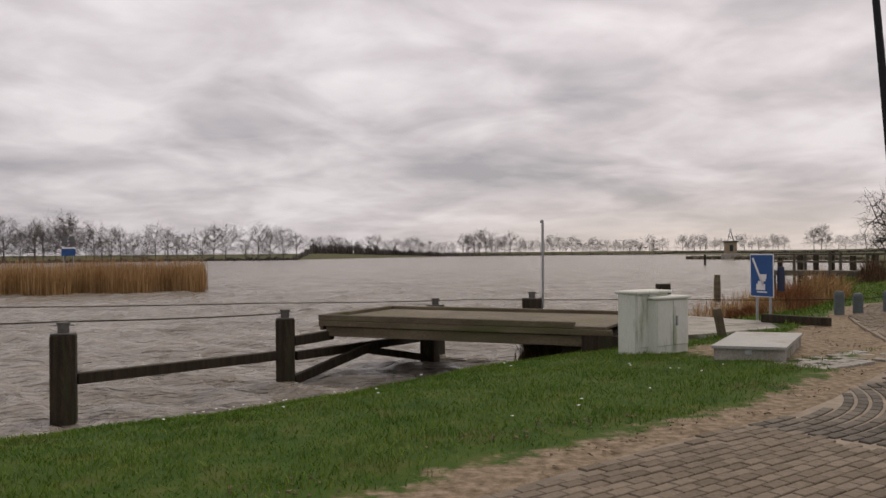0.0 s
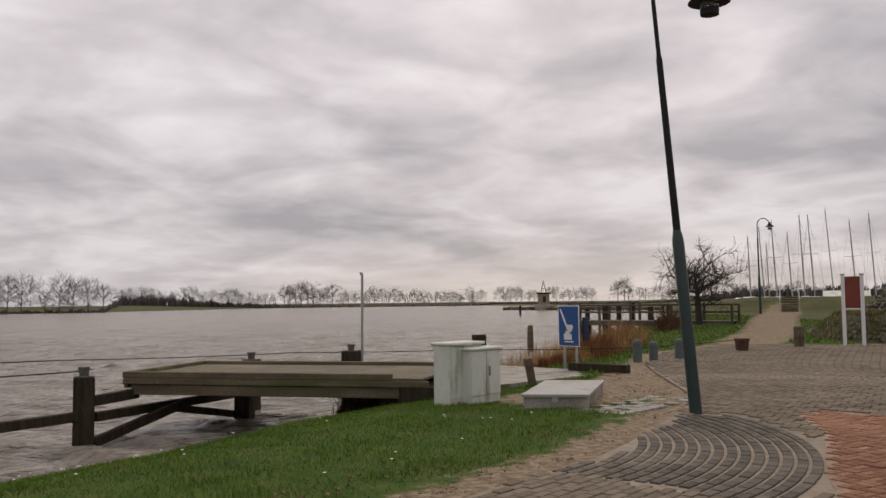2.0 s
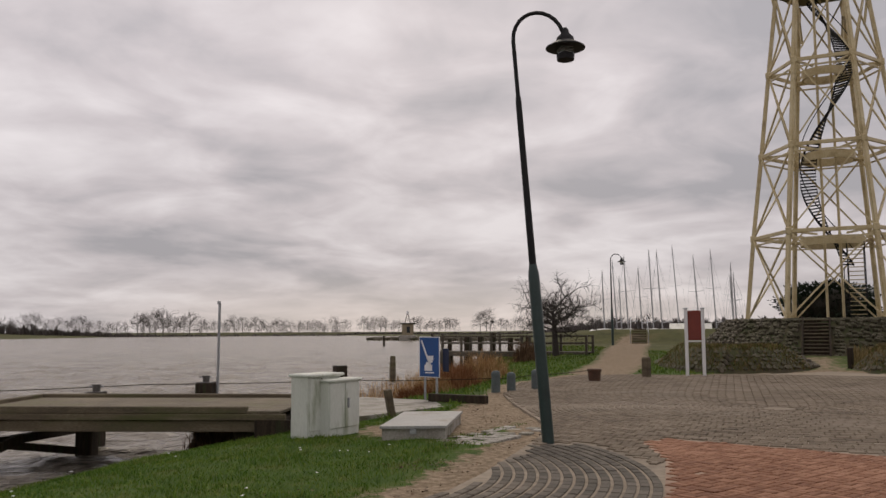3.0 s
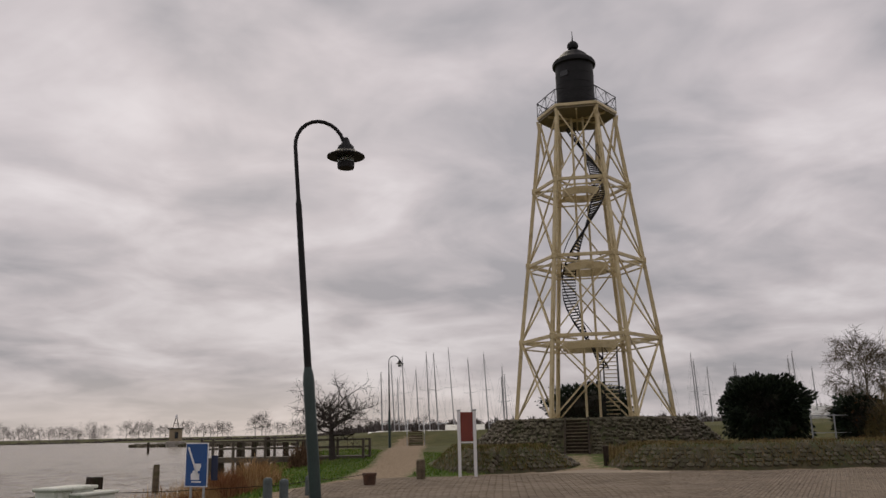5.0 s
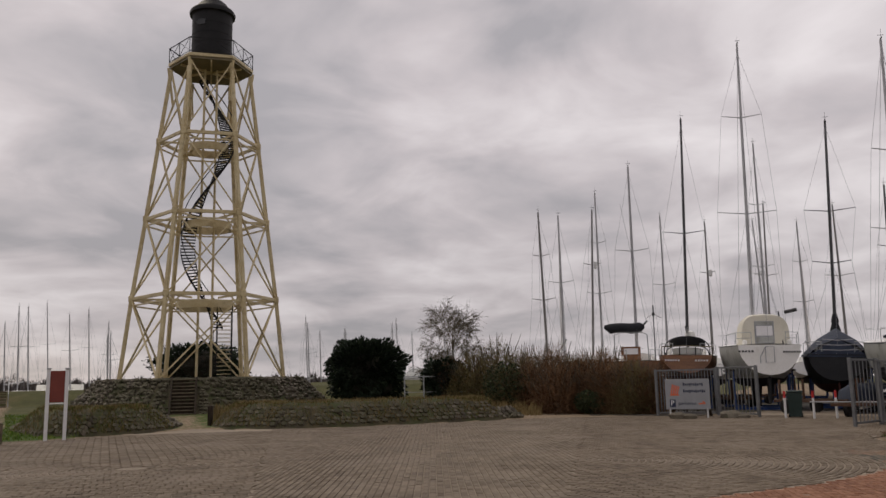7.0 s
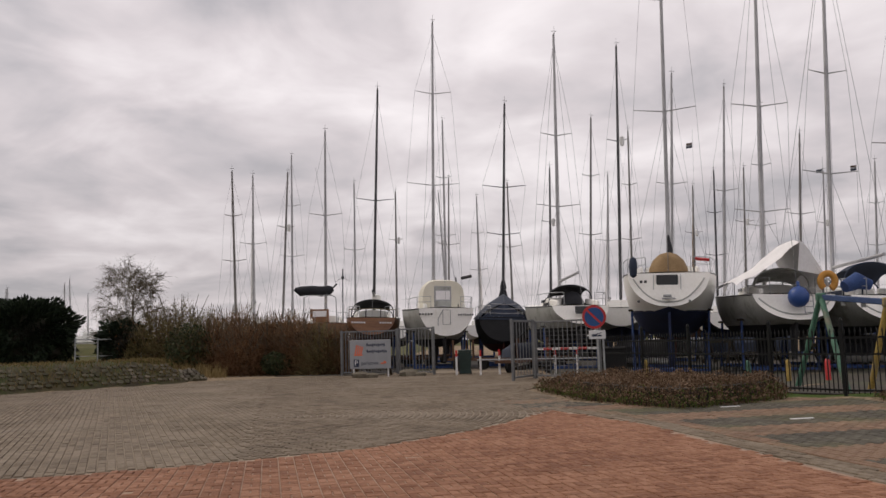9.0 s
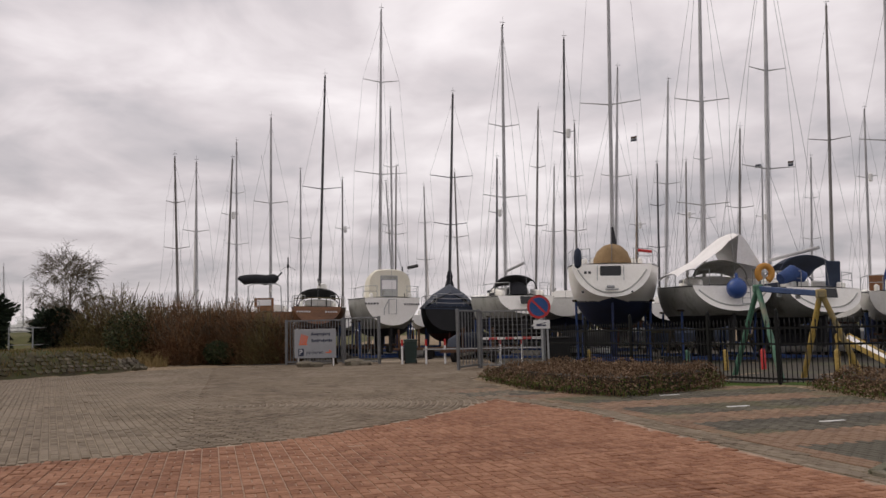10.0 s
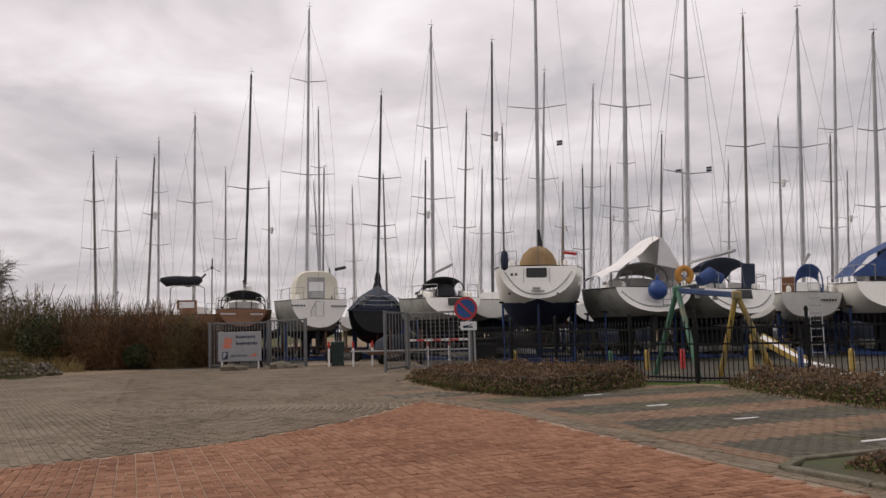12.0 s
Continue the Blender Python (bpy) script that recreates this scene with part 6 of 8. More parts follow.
def yacht(at, rz, label, L=10.0, B=3.4, zk=1.1, zs=2.9, depth=1.05, rake=0.35, hull="gelcoat", low="antifoul_black", mast_top=16.0, mast="alu", spreaders=((0.36, 0.62), (0.68, 0.46)),
          detail=True, transom="gelcoat", boom=True, deck="gelcoat", group="yachts in the yard", props=True, stripe=None, furled=False, reflector=False, heel=0.0, square=0.75):
    """A yacht on its cradle, stern at its origin; heel: degrees that it leans to starboard; the bottom paint ends at a level waterline."""
    t = thing("sailing_yacht", at, rz, label, "sailing yacht", group)
    t.matrix_basis = pose(at[0], at[1], at[2], 0, heel, rz)
    b, h, k, point = hull_frame(L, B, zk, zs, depth, rake, square)
    water = zs - depth - 0.16

    def line(s):
        f = (water - k(s)) / max(h(s) - k(s), 0.01)
        return 0.0 if f <= 0 else math.acos(max(0.0, 1 - min(f, 1) ** (1 / 0.82))) * 2 / math.pi

    ns = 18 if detail else 10
    nv = 6 if detail else 4
    st = [i / ns for i in range(ns)] + [0.992]
    for name, up, mat in (("bottom", False, low), ("upper_hull", True, hull)):
        g = Geo()
        for side in (-1, 1):
            rows = [[point(s, (line(s) + (1 - line(s)) * j / nv) if up else line(s) * j / nv, side) for j in range(nv + 1)] for s in st]
            g.sheet(rows if side > 0 else [list(reversed(r)) for r in rows])
        part(name, g, M[mat], t)
    if stripe:
        g = Geo()
        for side in (-1, 1):
            rows = [[point(s, v, side) * 1.0 + Vector((side * 0.006, -0.004, 0)) for v in (line(s), line(s) + 0.03)] for s in st if line(s) > 0.02]
            g.sheet(rows if side > 0 else [list(reversed(r)) for r in rows])
        part("waterline_stripe", g, M[stripe], t)
    left = [point(0, v / 10, -1) for v in range(10, -1, -1)]
    right = [point(0, v / 10, 1) for v in range(1, 11)]
    rim = [p + Vector((0, -0.004, 0)) for p in left + right]
    g = Geo().add(rim, [tuple(range(len(rim)))])
    part("transom", g, M[transom], t)
    g = Geo()
    rows = []
    for s in st:
        hb, z = b(s), h(s)
        y = s * L + rake * max(0.0, 1 - s / 0.12)
        rows.append([Vector((hb * q, y, z + 0.06 * (1 - q * q) * (hb / (B / 2)))) for q in (1, 0.5, 0, -0.5, -1)])
    g.sheet(rows)
    part("deck", g, M[deck], t)
    # coachroof
    g = Geo()
    rows = []
    for f, w, z in ((0.30, 0.56, 0.02), (0.305, 0.54, 0.46), (0.45, 0.52, 0.45), (0.60, 0.42, 0.34), (0.70, 0.26, 0.12), (0.72, 0.22, 0.0)):
        hz = h(f)
        hb = b(f)
        rows.append([Vector((hb * w * q, f * L, hz + (z * (1 - 0.25 * abs(q) ** 3) if abs(q) < 1 else 0.02))) for q in (1, 0.94, 0.6, 0, -0.6, -0.94, -1)])
    g.sheet(rows)
    part("coachroof", g, M[deck], t)
    # fin keel, rudder, cradle
    z = k(0.45)
    part("keel", Geo().add([(x * w, L * y, zz) for zz, w, ya, yb in ((z + 0.2, 0.16, 0.36, 0.55), (0.14, 0.11, 0.39, 0.52)) for x, y in ((-1, ya), (1, ya), (1, yb), (-1, yb))], [(0, 1, 2, 3), (7, 6, 5, 4), (0, 4, 5, 1), (1, 5, 6, 2), (2, 6, 7, 3), (3, 7, 4, 0)]), M[low], t)
    part("rudder", Geo().add([(x * w, L * y, zz) for zz, w, ya, yb in ((k(0.07) + 0.1, 0.05, 0.035, 0.105), (max(0.35, zk - 0.75), 0.04, 0.05, 0.095)) for x, y in ((-1, ya), (1, ya), (1, yb), (-1, yb))], [(0, 1, 2, 3), (7, 6, 5, 4), (0, 4, 5, 1), (1, 5, 6, 2), (2, 6, 7, 3), (3, 7, 4, 0)]), M[low], t)
    if props:
        cr = part("cradle", Geo().box((0, L * 0.45, 0.07), (0.16, L * 0.5, 0.14), 0.01).box((0, L * 0.24, 0.08), (B * 0.8, 0.14, 0.14), 0.01).box((0, L * 0.62, 0.08), (B * 0.8, 0.14, 0.14), 0.01), M["cradle_blue"], t)
        for s in (0.24, 0.62):
            for side in (-1, 1):
                q = point(s, 0.52, side)
                part("prop", Geo().tube([(side * B * 0.38, L * s, 0.1), (q.x, L * s, q.z)], 0.05, 8), M["cradle_blue"], cr)
                part("pad", Geo().box((q.x, L * s, q.z - 0.05), (0.3, 0.3, 0.08), 0.02), M["oak"], cr)
    ym, zd = L * 0.44, h(0.44) + 0.42
    spar(t, ym, zd, mast_top, 0.085 if detail else 0.08, M[mast], spreaders, B, L, h(1), h(0))
    if furled:
        part("furled_sail", Geo().tube([(0, L * 0.97, h(1) + 0.5), (0, L * 0.7, h(1) + (mast_top - h(1)) * 0.5), (0, ym + 0.3, mast_top - 0.9)], [0.07, 0.06, 0.03], 6), M["canvas_tan"] if reflector else M["tarp_white"], t)
    if reflector:
        zr = zd + (mast_top - zd) * 0.62
        part("radar_reflector", Geo().lathe([(0.02, -0.3), (0.12, -0.24), (0.13, 0.2), (0.02, 0.28)], 8, (0.22, ym - 0.1, zr)), M["sign_white"], t)
    if boom:
        part("boom", Geo().tube([(0, ym - 0.1, zd + 0.85), (0, ym - L * 0.36, zd + 1.0)], 0.07, 8), M[mast], t)
    if detail:
        pair = {}
        for side in (-1, 1):
            pair[side] = part("pushpit", Geo().tube([Vector((side * b(0.22), L * 0.22, h(0.22) + 0.55)), Vector((side * b(0.04) * 0.98, L * 0.05 + rake, h(0) + 0.62)), Vector((side * b(0) * 0.55, rake + 0.1, h(0) + 0.62))], 0.017, 6), M["galv"], t)
            part("mid_rail", Geo().tube([Vector((side * b(0.04) * 0.98, L * 0.05 + rake, h(0) + 0.34)), Vector((side * b(0) * 0.55, rake + 0.1, h(0) + 0.34))], 0.013, 6), M["galv"], pair[side])
        for side in (-1, 1):
            for x, y in ((b(0.22), L * 0.22), (b(0.04) * 0.98, L * 0.05 + rake), (b(0) * 0.55, rake + 0.1)):
                part("stanchion", Geo().tube([(side * x, y, h(0) - 0.02), (side * x, y, h(0) + 0.61)], 0.015, 6), M["galv"], pair[side])
            part("lifeline", Geo().tube([(side * b(0.22), L * 0.22, h(0.22) + 0.55), (side * b(0.5), L * 0.5, h(0.5) + 0.58), (side * b(0.8), L * 0.8, h(0.8) + 0.58), (side * 0.1, L * 0.98, h(1) + 0.6)], 0.008, 4), M["wire"], t)
        for side in (-1, 1):
            part("coaming", Geo().beam((side * b(0.1) * 0.66, rake + 0.35, h(0) + 0.10), (side * b(0.3) * 0.60, L * 0.3, h(0.3) + 0.26), 0.16, 0.28, 0.05), M[deck], t)
        for side in (-1, 1):
            for f in (0.36, 0.46):
                part("portlight", Geo().box((side * b(f) * 0.52, f * L, h(f) + 0.26), (0.03, 0.6, 0.14), 0.01), M["window"], t)
        part("rubbing_strake", Geo().tube([point(s, 1.0, 1) + Vector((0.01, 0, -0.03)) for s in st], 0.022, 6).tube([point(s, 1.0, -1) + Vector((-0.01, 0, -0.03)) for s in st], 0.022, 6), M["alu_dark"], t)
    return t, b, h, k, point


def pennant(t, x, y, z, stripes):
    """A small courtesy flag on a flag halyard, blown aside."""
    fl = part("flag_halyard", Geo().tube([(x, y, z - 2.2), (x, y, z + 0.8)], 0.006, 4), M["wire"], t)
    for k, c in enumerate(stripes):
        zz = z + 0.2 - k * 0.075
        rows = [[Vector((x - 0.02 - 0.26 * f, y + 0.05 * math.sin(f * 6), zz - 0.05 * f + h)) for f in (0, 0.35, 0.7, 1)] for h in (0.037, -0.037)]
        part("flag_stripe", Geo().sheet(rows), M[c], fl)


def sprayhood(t, y, z, w, hgt, depth, mat, window=True):
    """A folding canvas hood with a clear front, seen from behind."""
    g = Geo()
    rows = []
    for f, hh in ((0.0, 1.0), (0.35, 1.02), (0.7, 0.90), (1.0, 0.62)):
        rows.append([Vector((w / 2 * math.cos(a), y + depth * f, z + hgt * hh * math.sin(a) ** 0.55)) for a in [math.pi * (0.20 + 0.60 * j / 10) for j in range(11)]])
    g.sheet(rows)
    hd = part("sprayhood", g, M[mat], t)
    fr = [Vector((w / 2 * 0.98 * math.cos(a), y + depth * 1.02, z + hgt * 0.62 * math.sin(a) ** 0.55)) for a in [math.pi * j / 12 for j in range(13)]]
    part("front_bow", Geo().tube(fr, 0.03, 6), M[mat], hd)
    part("side_band", Geo().beam((-w / 2, y, z + 0.08), (-w / 2 * 0.98, y + depth, z + 0.08), 0.03, 0.22).beam((w / 2, y, z + 0.08), (w / 2 * 0.98, y + depth, z + 0.08), 0.03, 0.22), M[mat], hd)
    bow = [Vector((w / 2 * 1.01 * math.cos(a), y - 0.01, z + hgt * 1.01 * math.sin(a) ** 0.55)) for a in [math.pi * j / 16 for j in range(17)]]
    part("hood_frame", Geo().tube(bow, 0.03, 6), M[mat], hd)
    if window:
        part("hood_strut", Geo().beam((-w * 0.18, y + depth * 1.02, z + 0.05), (-w * 0.18, y + depth, z + hgt * 0.6), 0.05).beam((w * 0.18, y + depth * 1.02, z + 0.05), (w * 0.18, y + depth, z + hgt * 0.6), 0.05), M[mat], hd)
    return hd


def stern_gear(t, L, b, h, rake, ladder=True, hatch=True):
    z = h(0)
    if hatch:
        part("stern_hatch", Geo().box((-0.05, 0.10, z - 0.22), (0.62, 0.06, 0.36), 0.02, Matrix.Rotation(-0.3, 3, "X")), M["window"], t)
    if ladder:
        lad = part("swim_ladder", Geo().tube([(0.18, -0.05, z - 0.75), (0.18, 0.06, z - 0.1), (0.18, rake, z + 0.3)], 0.016, 6).tube([(0.48, -0.05, z - 0.75), (0.48, 0.06, z - 0.1), (0.48, rake, z + 0.3)], 0.016, 6), M["galv"], t)
        for j in range(4):
            part("rung", Geo().tube([(0.18, -0.04 + 0.02 * j, z - 0.68 + 0.2 * j), (0.48, -0.04 + 0.02 * j, z - 0.68 + 0.2 * j)], 0.014, 6), M["galv"], lad)


def stern_moulding(t, half, z_top, z_low, z_keel, depth, rake):
    """A raised bead that follows the curve of a raked stern."""
    pts = []
    for k in range(15):
        f = -1 + 2 * k / 14
        z = z_low + (z_top - z_low) * abs(f) ** 2.4
        pts.append(Vector((half * f, rake * (z - z_keel) / depth - 0.02, z)))
    part("stern_moulding", Geo().tube(pts, 0.028, 6), M["gelcoat_grey_shaded"], t)


def name_bars(t, x, z, w, n, y, mat="alu_dark"):
    g = Geo()
    for j in range(n):
        g.box((x + (j - (n - 1) / 2) * w / n, y, z), (w / n * 0.7, 0.012, 0.09))
    part("lettering", g, M[mat], t)


def place(az, d, z=0.0):
    return bearing(az, d, z, YARD)


# wood-brown motor sailer under a dark boom cover, half behind the thicket
t, b, h, k, pt = yacht(place(75.6, 48), -75, "varnished yacht with furled dark sail cover on boom", 9.5, 3.0, 1.1, 2.7, 1.0, 0.1, "varnish", "antifoul_red", 15.0, transom="varnish", spreaders=((0.54, 0.69),), heel=0.4)
cv = part("sail_cover", Geo().tube([(-1.85, 1.0, 4.72), (-1.5, 1.0, 4.60), (-0.9, 1.0, 4.66), (-0.3, 1.0, 4.58), (0.2, 1.0, 4.66), (0.42, 1.0, 4.72)], [0.10, 0.30, 0.27, 0.31, 0.28, 0.12], 12), M["canvas_black"], t, "furled dark canvas roll")
part("boom_end", Geo().beam((0.40, 1.0, 4.80), (0.62, 1.0, 5.02), 0.08, 0.10), M["alu_dark"], cv)
part("topping_line", Geo().tube([(0.55, 1.0, 4.95), (-0.6, 3.6, 12.5)], 0.012, 4), M["wire"], cv)
part("gallows", Geo().tube([(-1.3, 0.8, 2.7), (-1.3, 0.8, 4.2), (-1.0, 0.8, 4.35), (0.3, 0.8, 4.35), (0.55, 0.8, 4.2), (0.6, 0.8, 2.7)], 0.03, 6), M["galv"], t)
ho = part("doghouse", Geo().prism([(-0.95, 1.2), (0.15, 1.2), (0.15, 2.6), (-0.95, 2.6)], 2.75, 3.55), M["varnish"], t, "varnished low doghouse")
part("window_pane", Geo().box((-0.4, 1.19, 3.28), (0.80, 0.03, 0.34), 0.01), M["tarp_white"], ho)
wg = part("wind_generator", Geo().tube([(0.95, 0.5, 2.7), (0.95, 0.5, 5.3)], 0.03, 8).lathe([(0.06, -0.1), (0.09, 0), (0.06, 0.1)], 10, (0.95, 0.5, 5.35)), M["alu_dark"], t)
for j in range(3):
    a = radians(90 + 120 * j)
    part("blade", Geo().beam((0.95, 0.38, 5.35), (0.95 + 0.5 * math.cos(a), 0.38, 5.35 + 0.5 * math.sin(a)), 0.07, 0.02), M["alu_dark"], wg)

# varnished cruiser with canvas shelter
t, b, h, k, pt = yacht(place(78.6, 46), -80, "varnished wooden yacht with dark canvas shelter aft", 10, 3.2, 1.1, 2.9, 0.95, 0.15, "varnish", "antifoul_red", 17.25, mast="alu_dark", transom="varnish", spreaders=((0.49, 0.74),), heel=2.0)
sprayhood(t, 1.6, 2.9, 2.4, 1.05, 1.4, "canvas_black")
name_bars(t, -0.75, 2.62, 0.8, 6, -0.02, "sign_white")
name_bars(t, 0.75, 2.62, 0.7, 5, -0.02, "sign_white")
part("radar", Geo().lathe([(0.05, -0.3), (0.26, -0.2), (0.3, 0.0), (0.24, 0.2), (0.04, 0.26)], 16, (0.15, 4.0, 4.15)), M["gelcoat"], t)
part("taffrail", Geo().tube([(-1.3, 0.35, 2.9), (-1.3, 0.35, 3.35), (0, 0.25, 3.4), (1.3, 0.35, 3.35), (1.3, 0.35, 2.9)], 0.03, 6), M["deck"], t)

# cream cabin yacht
t, b, h, k, pt = yacht(place(83.8, 43), -75.0, "cream yacht with tall rounded wheelhouse and stern window", 11, 3.6, 1.15, 3.2, 1.45, 0.15, "gelcoat_grey_shaded", "antifoul_black", 20.5, spreaders=((0.41, 0.86), (0.74, 0.60)), boom=False, heel=1.2)
g = Geo()
rows = []
for f, w, zz in ((1.0, 0.98, 1.0), (1.6, 1.0, 1.06), (3.0, 0.98, 1.02), (4.2, 0.85, 0.5)):
    rows.append([Vector((1.15 * w * math.copysign(abs(math.cos(a)) ** 0.55, math.cos(a)), f, 3.15 + 1.55 * zz * math.sin(a) ** 0.5)) for a in [math.pi * j / 14 for j in range(15)]])
g.sheet(rows)
g.add(list(rows[0]), [tuple(range(15))])
ho = part("wheelhouse", g, M["cream_cover"], t)
part("window_surround", Geo().box((-0.05, 0.985, 3.85), (0.92, 0.04, 1.12), 0.02), M["galv"], ho)
part("window_pane", Geo().box((-0.05, 0.965, 3.92), (0.76, 0.03, 0.48), 0.01), M["tarp_white"], ho)
for zz, hh in ((4.30, 0.18), (3.47, 0.28)):
    part("window_screen", Geo().box((-0.05, 0.966, zz), (0.80, 0.03, hh), 0.01), M["gelcoat_grey_shaded"], ho)
part("gantry", Geo().tube([(0.8, 1.0, 3.2), (0.7, 1.2, 4.9)], 0.035, 8).tube([(1.0, 1.2, 4.85), (1.5, 0.9, 4.95)], 0.09, 8), M["alu_dark"], t)
name_bars(t, -1.1, 2.88, 0.75, 5, -0.03, "alu_dark")
name_bars(t, 1.0, 2.85, 0.85, 7, -0.03, "alu_dark")
part("stern_ladder", Geo().tube([(-0.45, -0.03, 2.3), (-0.45, 0.0, 2.6), (-0.2, 0.0, 3.1), (0.2, 0.0, 3.1), (0.2, 0.0, 2.35), (-0.2, 0.0, 2.35), (-0.2, 0, 3.1)], 0.02, 6), M["galv"], t)

# dark yacht under a tent cover
t, b, h, k, pt = yacht(place(87.7, 44), -87, "navy yacht under a pitched dark tent cover", 10, 3.3, 0.75, 2.65, 1.25, 0.0, "antifoul_black", "antifoul_red", 15.5, mast="alu_dark", transom="antifoul_black", spreaders=((0.36, 0.59), (0.59, 0.77)), boom=False, heel=2.4)
g = Geo()
ridge = [Vector((0, 0.5, 3.45)), Vector((0, 2.0, 3.95)), Vector((0, 4.4, 4.15)), Vector((0, 8.6, 3.6))]
for side in (-1, 1):
    edge = [pt(s, 1.0, side) + Vector((side * 0.10, -0.05, -0.12)) for s in (0.0, 0.2, 0.44, 0.85)]
    midl = [(r_ * 0.5 + e * 0.5) + Vector((side * 0.12, 0, 0.10)) for r_, e in zip(ridge, edge)]
    rws = [ridge, midl, edge]
    g.sheet(rws if side < 0 else [list(reversed(r_)) for r_ in rws])
cv = part("tent_cover", g, M["canvas_navy"], t, "dark canvas tent over a ridge pole")
part("tent_end", Geo().add([ridge[0], pt(0, 1.0, -1) + Vector((-0.10, -0.05, -0.12)), pt(0, 1.0, 1) + Vector((0.10, -0.05, -0.12))], [(0, 1, 2)]), M["canvas_navy"], cv)
for zz in (0.18, 0.42, 0.66):
    f = zz / 0.95
    part("batten", Geo().tube([(-1.4 * (1 - f * 0.75), 0.33 * f - 0.05, 2.72 + zz), (0, 0.2 * f - 0.12, 2.72 + zz - 0.05), (1.4 * (1 - f * 0.75), 0.33 * f - 0.05, 2.72 + zz)], 0.02, 6), M["alu"], cv)
part("mast_boot", Geo().lathe([(0.28, 0.0), (0.16, 0.4), (0.2, 0.5), (0.11, 0.9)], 12, (0, 4.4, 4.0)), M["canvas_black"], cv)

# white yacht with black hood
t, b, h, k, pt = yacht(place(93.2, 38), -78, "white yacht with black sprayhood and open boom", 10, 3.3, 1.25, 2.95, 0.85, 0.55, "gelcoat_grey_shaded", "antifoul_black", 17.3, spreaders=((0.34, 0.69), (0.61, 0.50)), heel=1.0)
sprayhood(t, 2.3, 3.0, 2.1, 1.0, 1.3, "canvas_black")
stern_gear(t, 10, b, h, 0.55, False)
name_bars(t, 0.1, 2.62, 0.6, 6, 0.05)
part("companionway", Geo().lathe([(0.52, 0.0), (0.5, 0.3), (0.3, 0.55), (0.05, 0.62)], 14, (0.15, 2.6, 3.1)), M["canvas_black"], t)

# big white yacht with blue bottom
t, b, h, k, pt = yacht(place(98.8, 32), -99.5, "broad white yacht with blue bottom and tan cockpit cover", 11.5, 3.8, 1.35, 3.85, 1.30, 0.6, "gelcoat", "antifoul_blue", 19.5, spreaders=((0.46, 0.70), (0.80, 0.5)), stripe="sign_navy", boom=False, transom="gelcoat", heel=1.5)
cv = part("cockpit_cover", Geo().lathe([(0.76, -0.1), (0.74, 0.22), (0.60, 0.54), (0.34, 0.78), (0.05, 0.86)], 20, (0, 1.7, 3.88)), M["canvas_tan"], t, "tan domed canvas cover")
part("cover_seam", Geo().tube([(0, 0.93, 3.80), (0, 0.95, 4.10), (0, 1.09, 4.42), (0, 1.35, 4.67), (0, 1.65, 4.75)], 0.014, 5), M["alu_dark"], cv)
stern_moulding(t, 1.30, 3.62, 2.72, 2.55, 1.30, 0.6)
# a solid dark block stands in for the shade inside the open locker
part("stern_opening", Geo().box((-0.05, 0.43, 3.52), (0.80, 0.10, 0.50), 0.03), M["window"], t, "stern locker opening, its inner shade a dark block")
part("opening_sill", Geo().box((-0.05, 0.37, 3.25), (0.92, 0.10, 0.05), 0.015), M["gelcoat"], t)
for x in (-0.55, 0.45):
    part("grab_rail", Geo().tube([(x, 0.48, 3.78), (x, 0.30, 3.70), (x, 0.24, 3.20)], 0.016, 6), M["galv"], t)
part("engine_bracket", Geo().box((-0.05, 0.02, 2.95), (0.30, 0.16, 0.10), 0.02).box((0.0, -0.04, 2.85), (0.5, 0.1, 0.06), 0.02), M["galv"], t)
part("fender", Geo().lathe([(0.03, -0.42), (0.13, -0.34), (0.16, 0.0), (0.13, 0.26), (0.04, 0.36)], 14, (-1.28, 0.1, 4.08)), M["canvas_navy"], t, "grey hanging fender")
part("lettering", Geo().box((-1.0, 0.17, 3.50), (0.10, 0.02, 0.10), 0.02).box((-0.84, 0.16, 3.50), (0.10, 0.02, 0.10), 0.02), M["alu_dark"], t)
part("sail_bag", Geo().tube([(0.02, 4.95, 4.4), (0.05, 4.9, 5.2), (0.0, 4.95, 5.8)], [0.16, 0.12, 0.05], 8), M["canvas_black"], t)
part("red_tool", Geo().tube([(1.0, 0.5, 4.36), (1.5, 0.6, 4.31)], 0.06, 6), M["sign_red"], t)
part("drain", Geo().tube([(-1.1, 0.1, 2.75), (-1.1, 0.02, 2.75)], 0.05, 10).tube([(0.75, 0.1, 2.75), (0.75, 0.02, 2.75)], 0.04, 10), M["alu_dark"], t)

pennant(t, 1.15, 4.9, 9.6, ("rust", "sign_grey", "canvas_navy"))

# white yacht half under a white tarpaulin
t, b, h, k, pt = yacht(place(106.8, 32), -91, "white yacht under a loose white tarpaulin with blue ball fender", 11, 3.6, 1.25, 2.85, 0.95, 0.7, "gelcoat_grey_shaded", "antifoul_black", 19.0, spreaders=((0.20, 0.62), (0.49, 0.64)), boom=False, heel=2.2)
sprayhood(t, 2.2, 2.9, 2.0, 1.0, 1.2, "gelcoat_grey_shaded")
g = Geo()
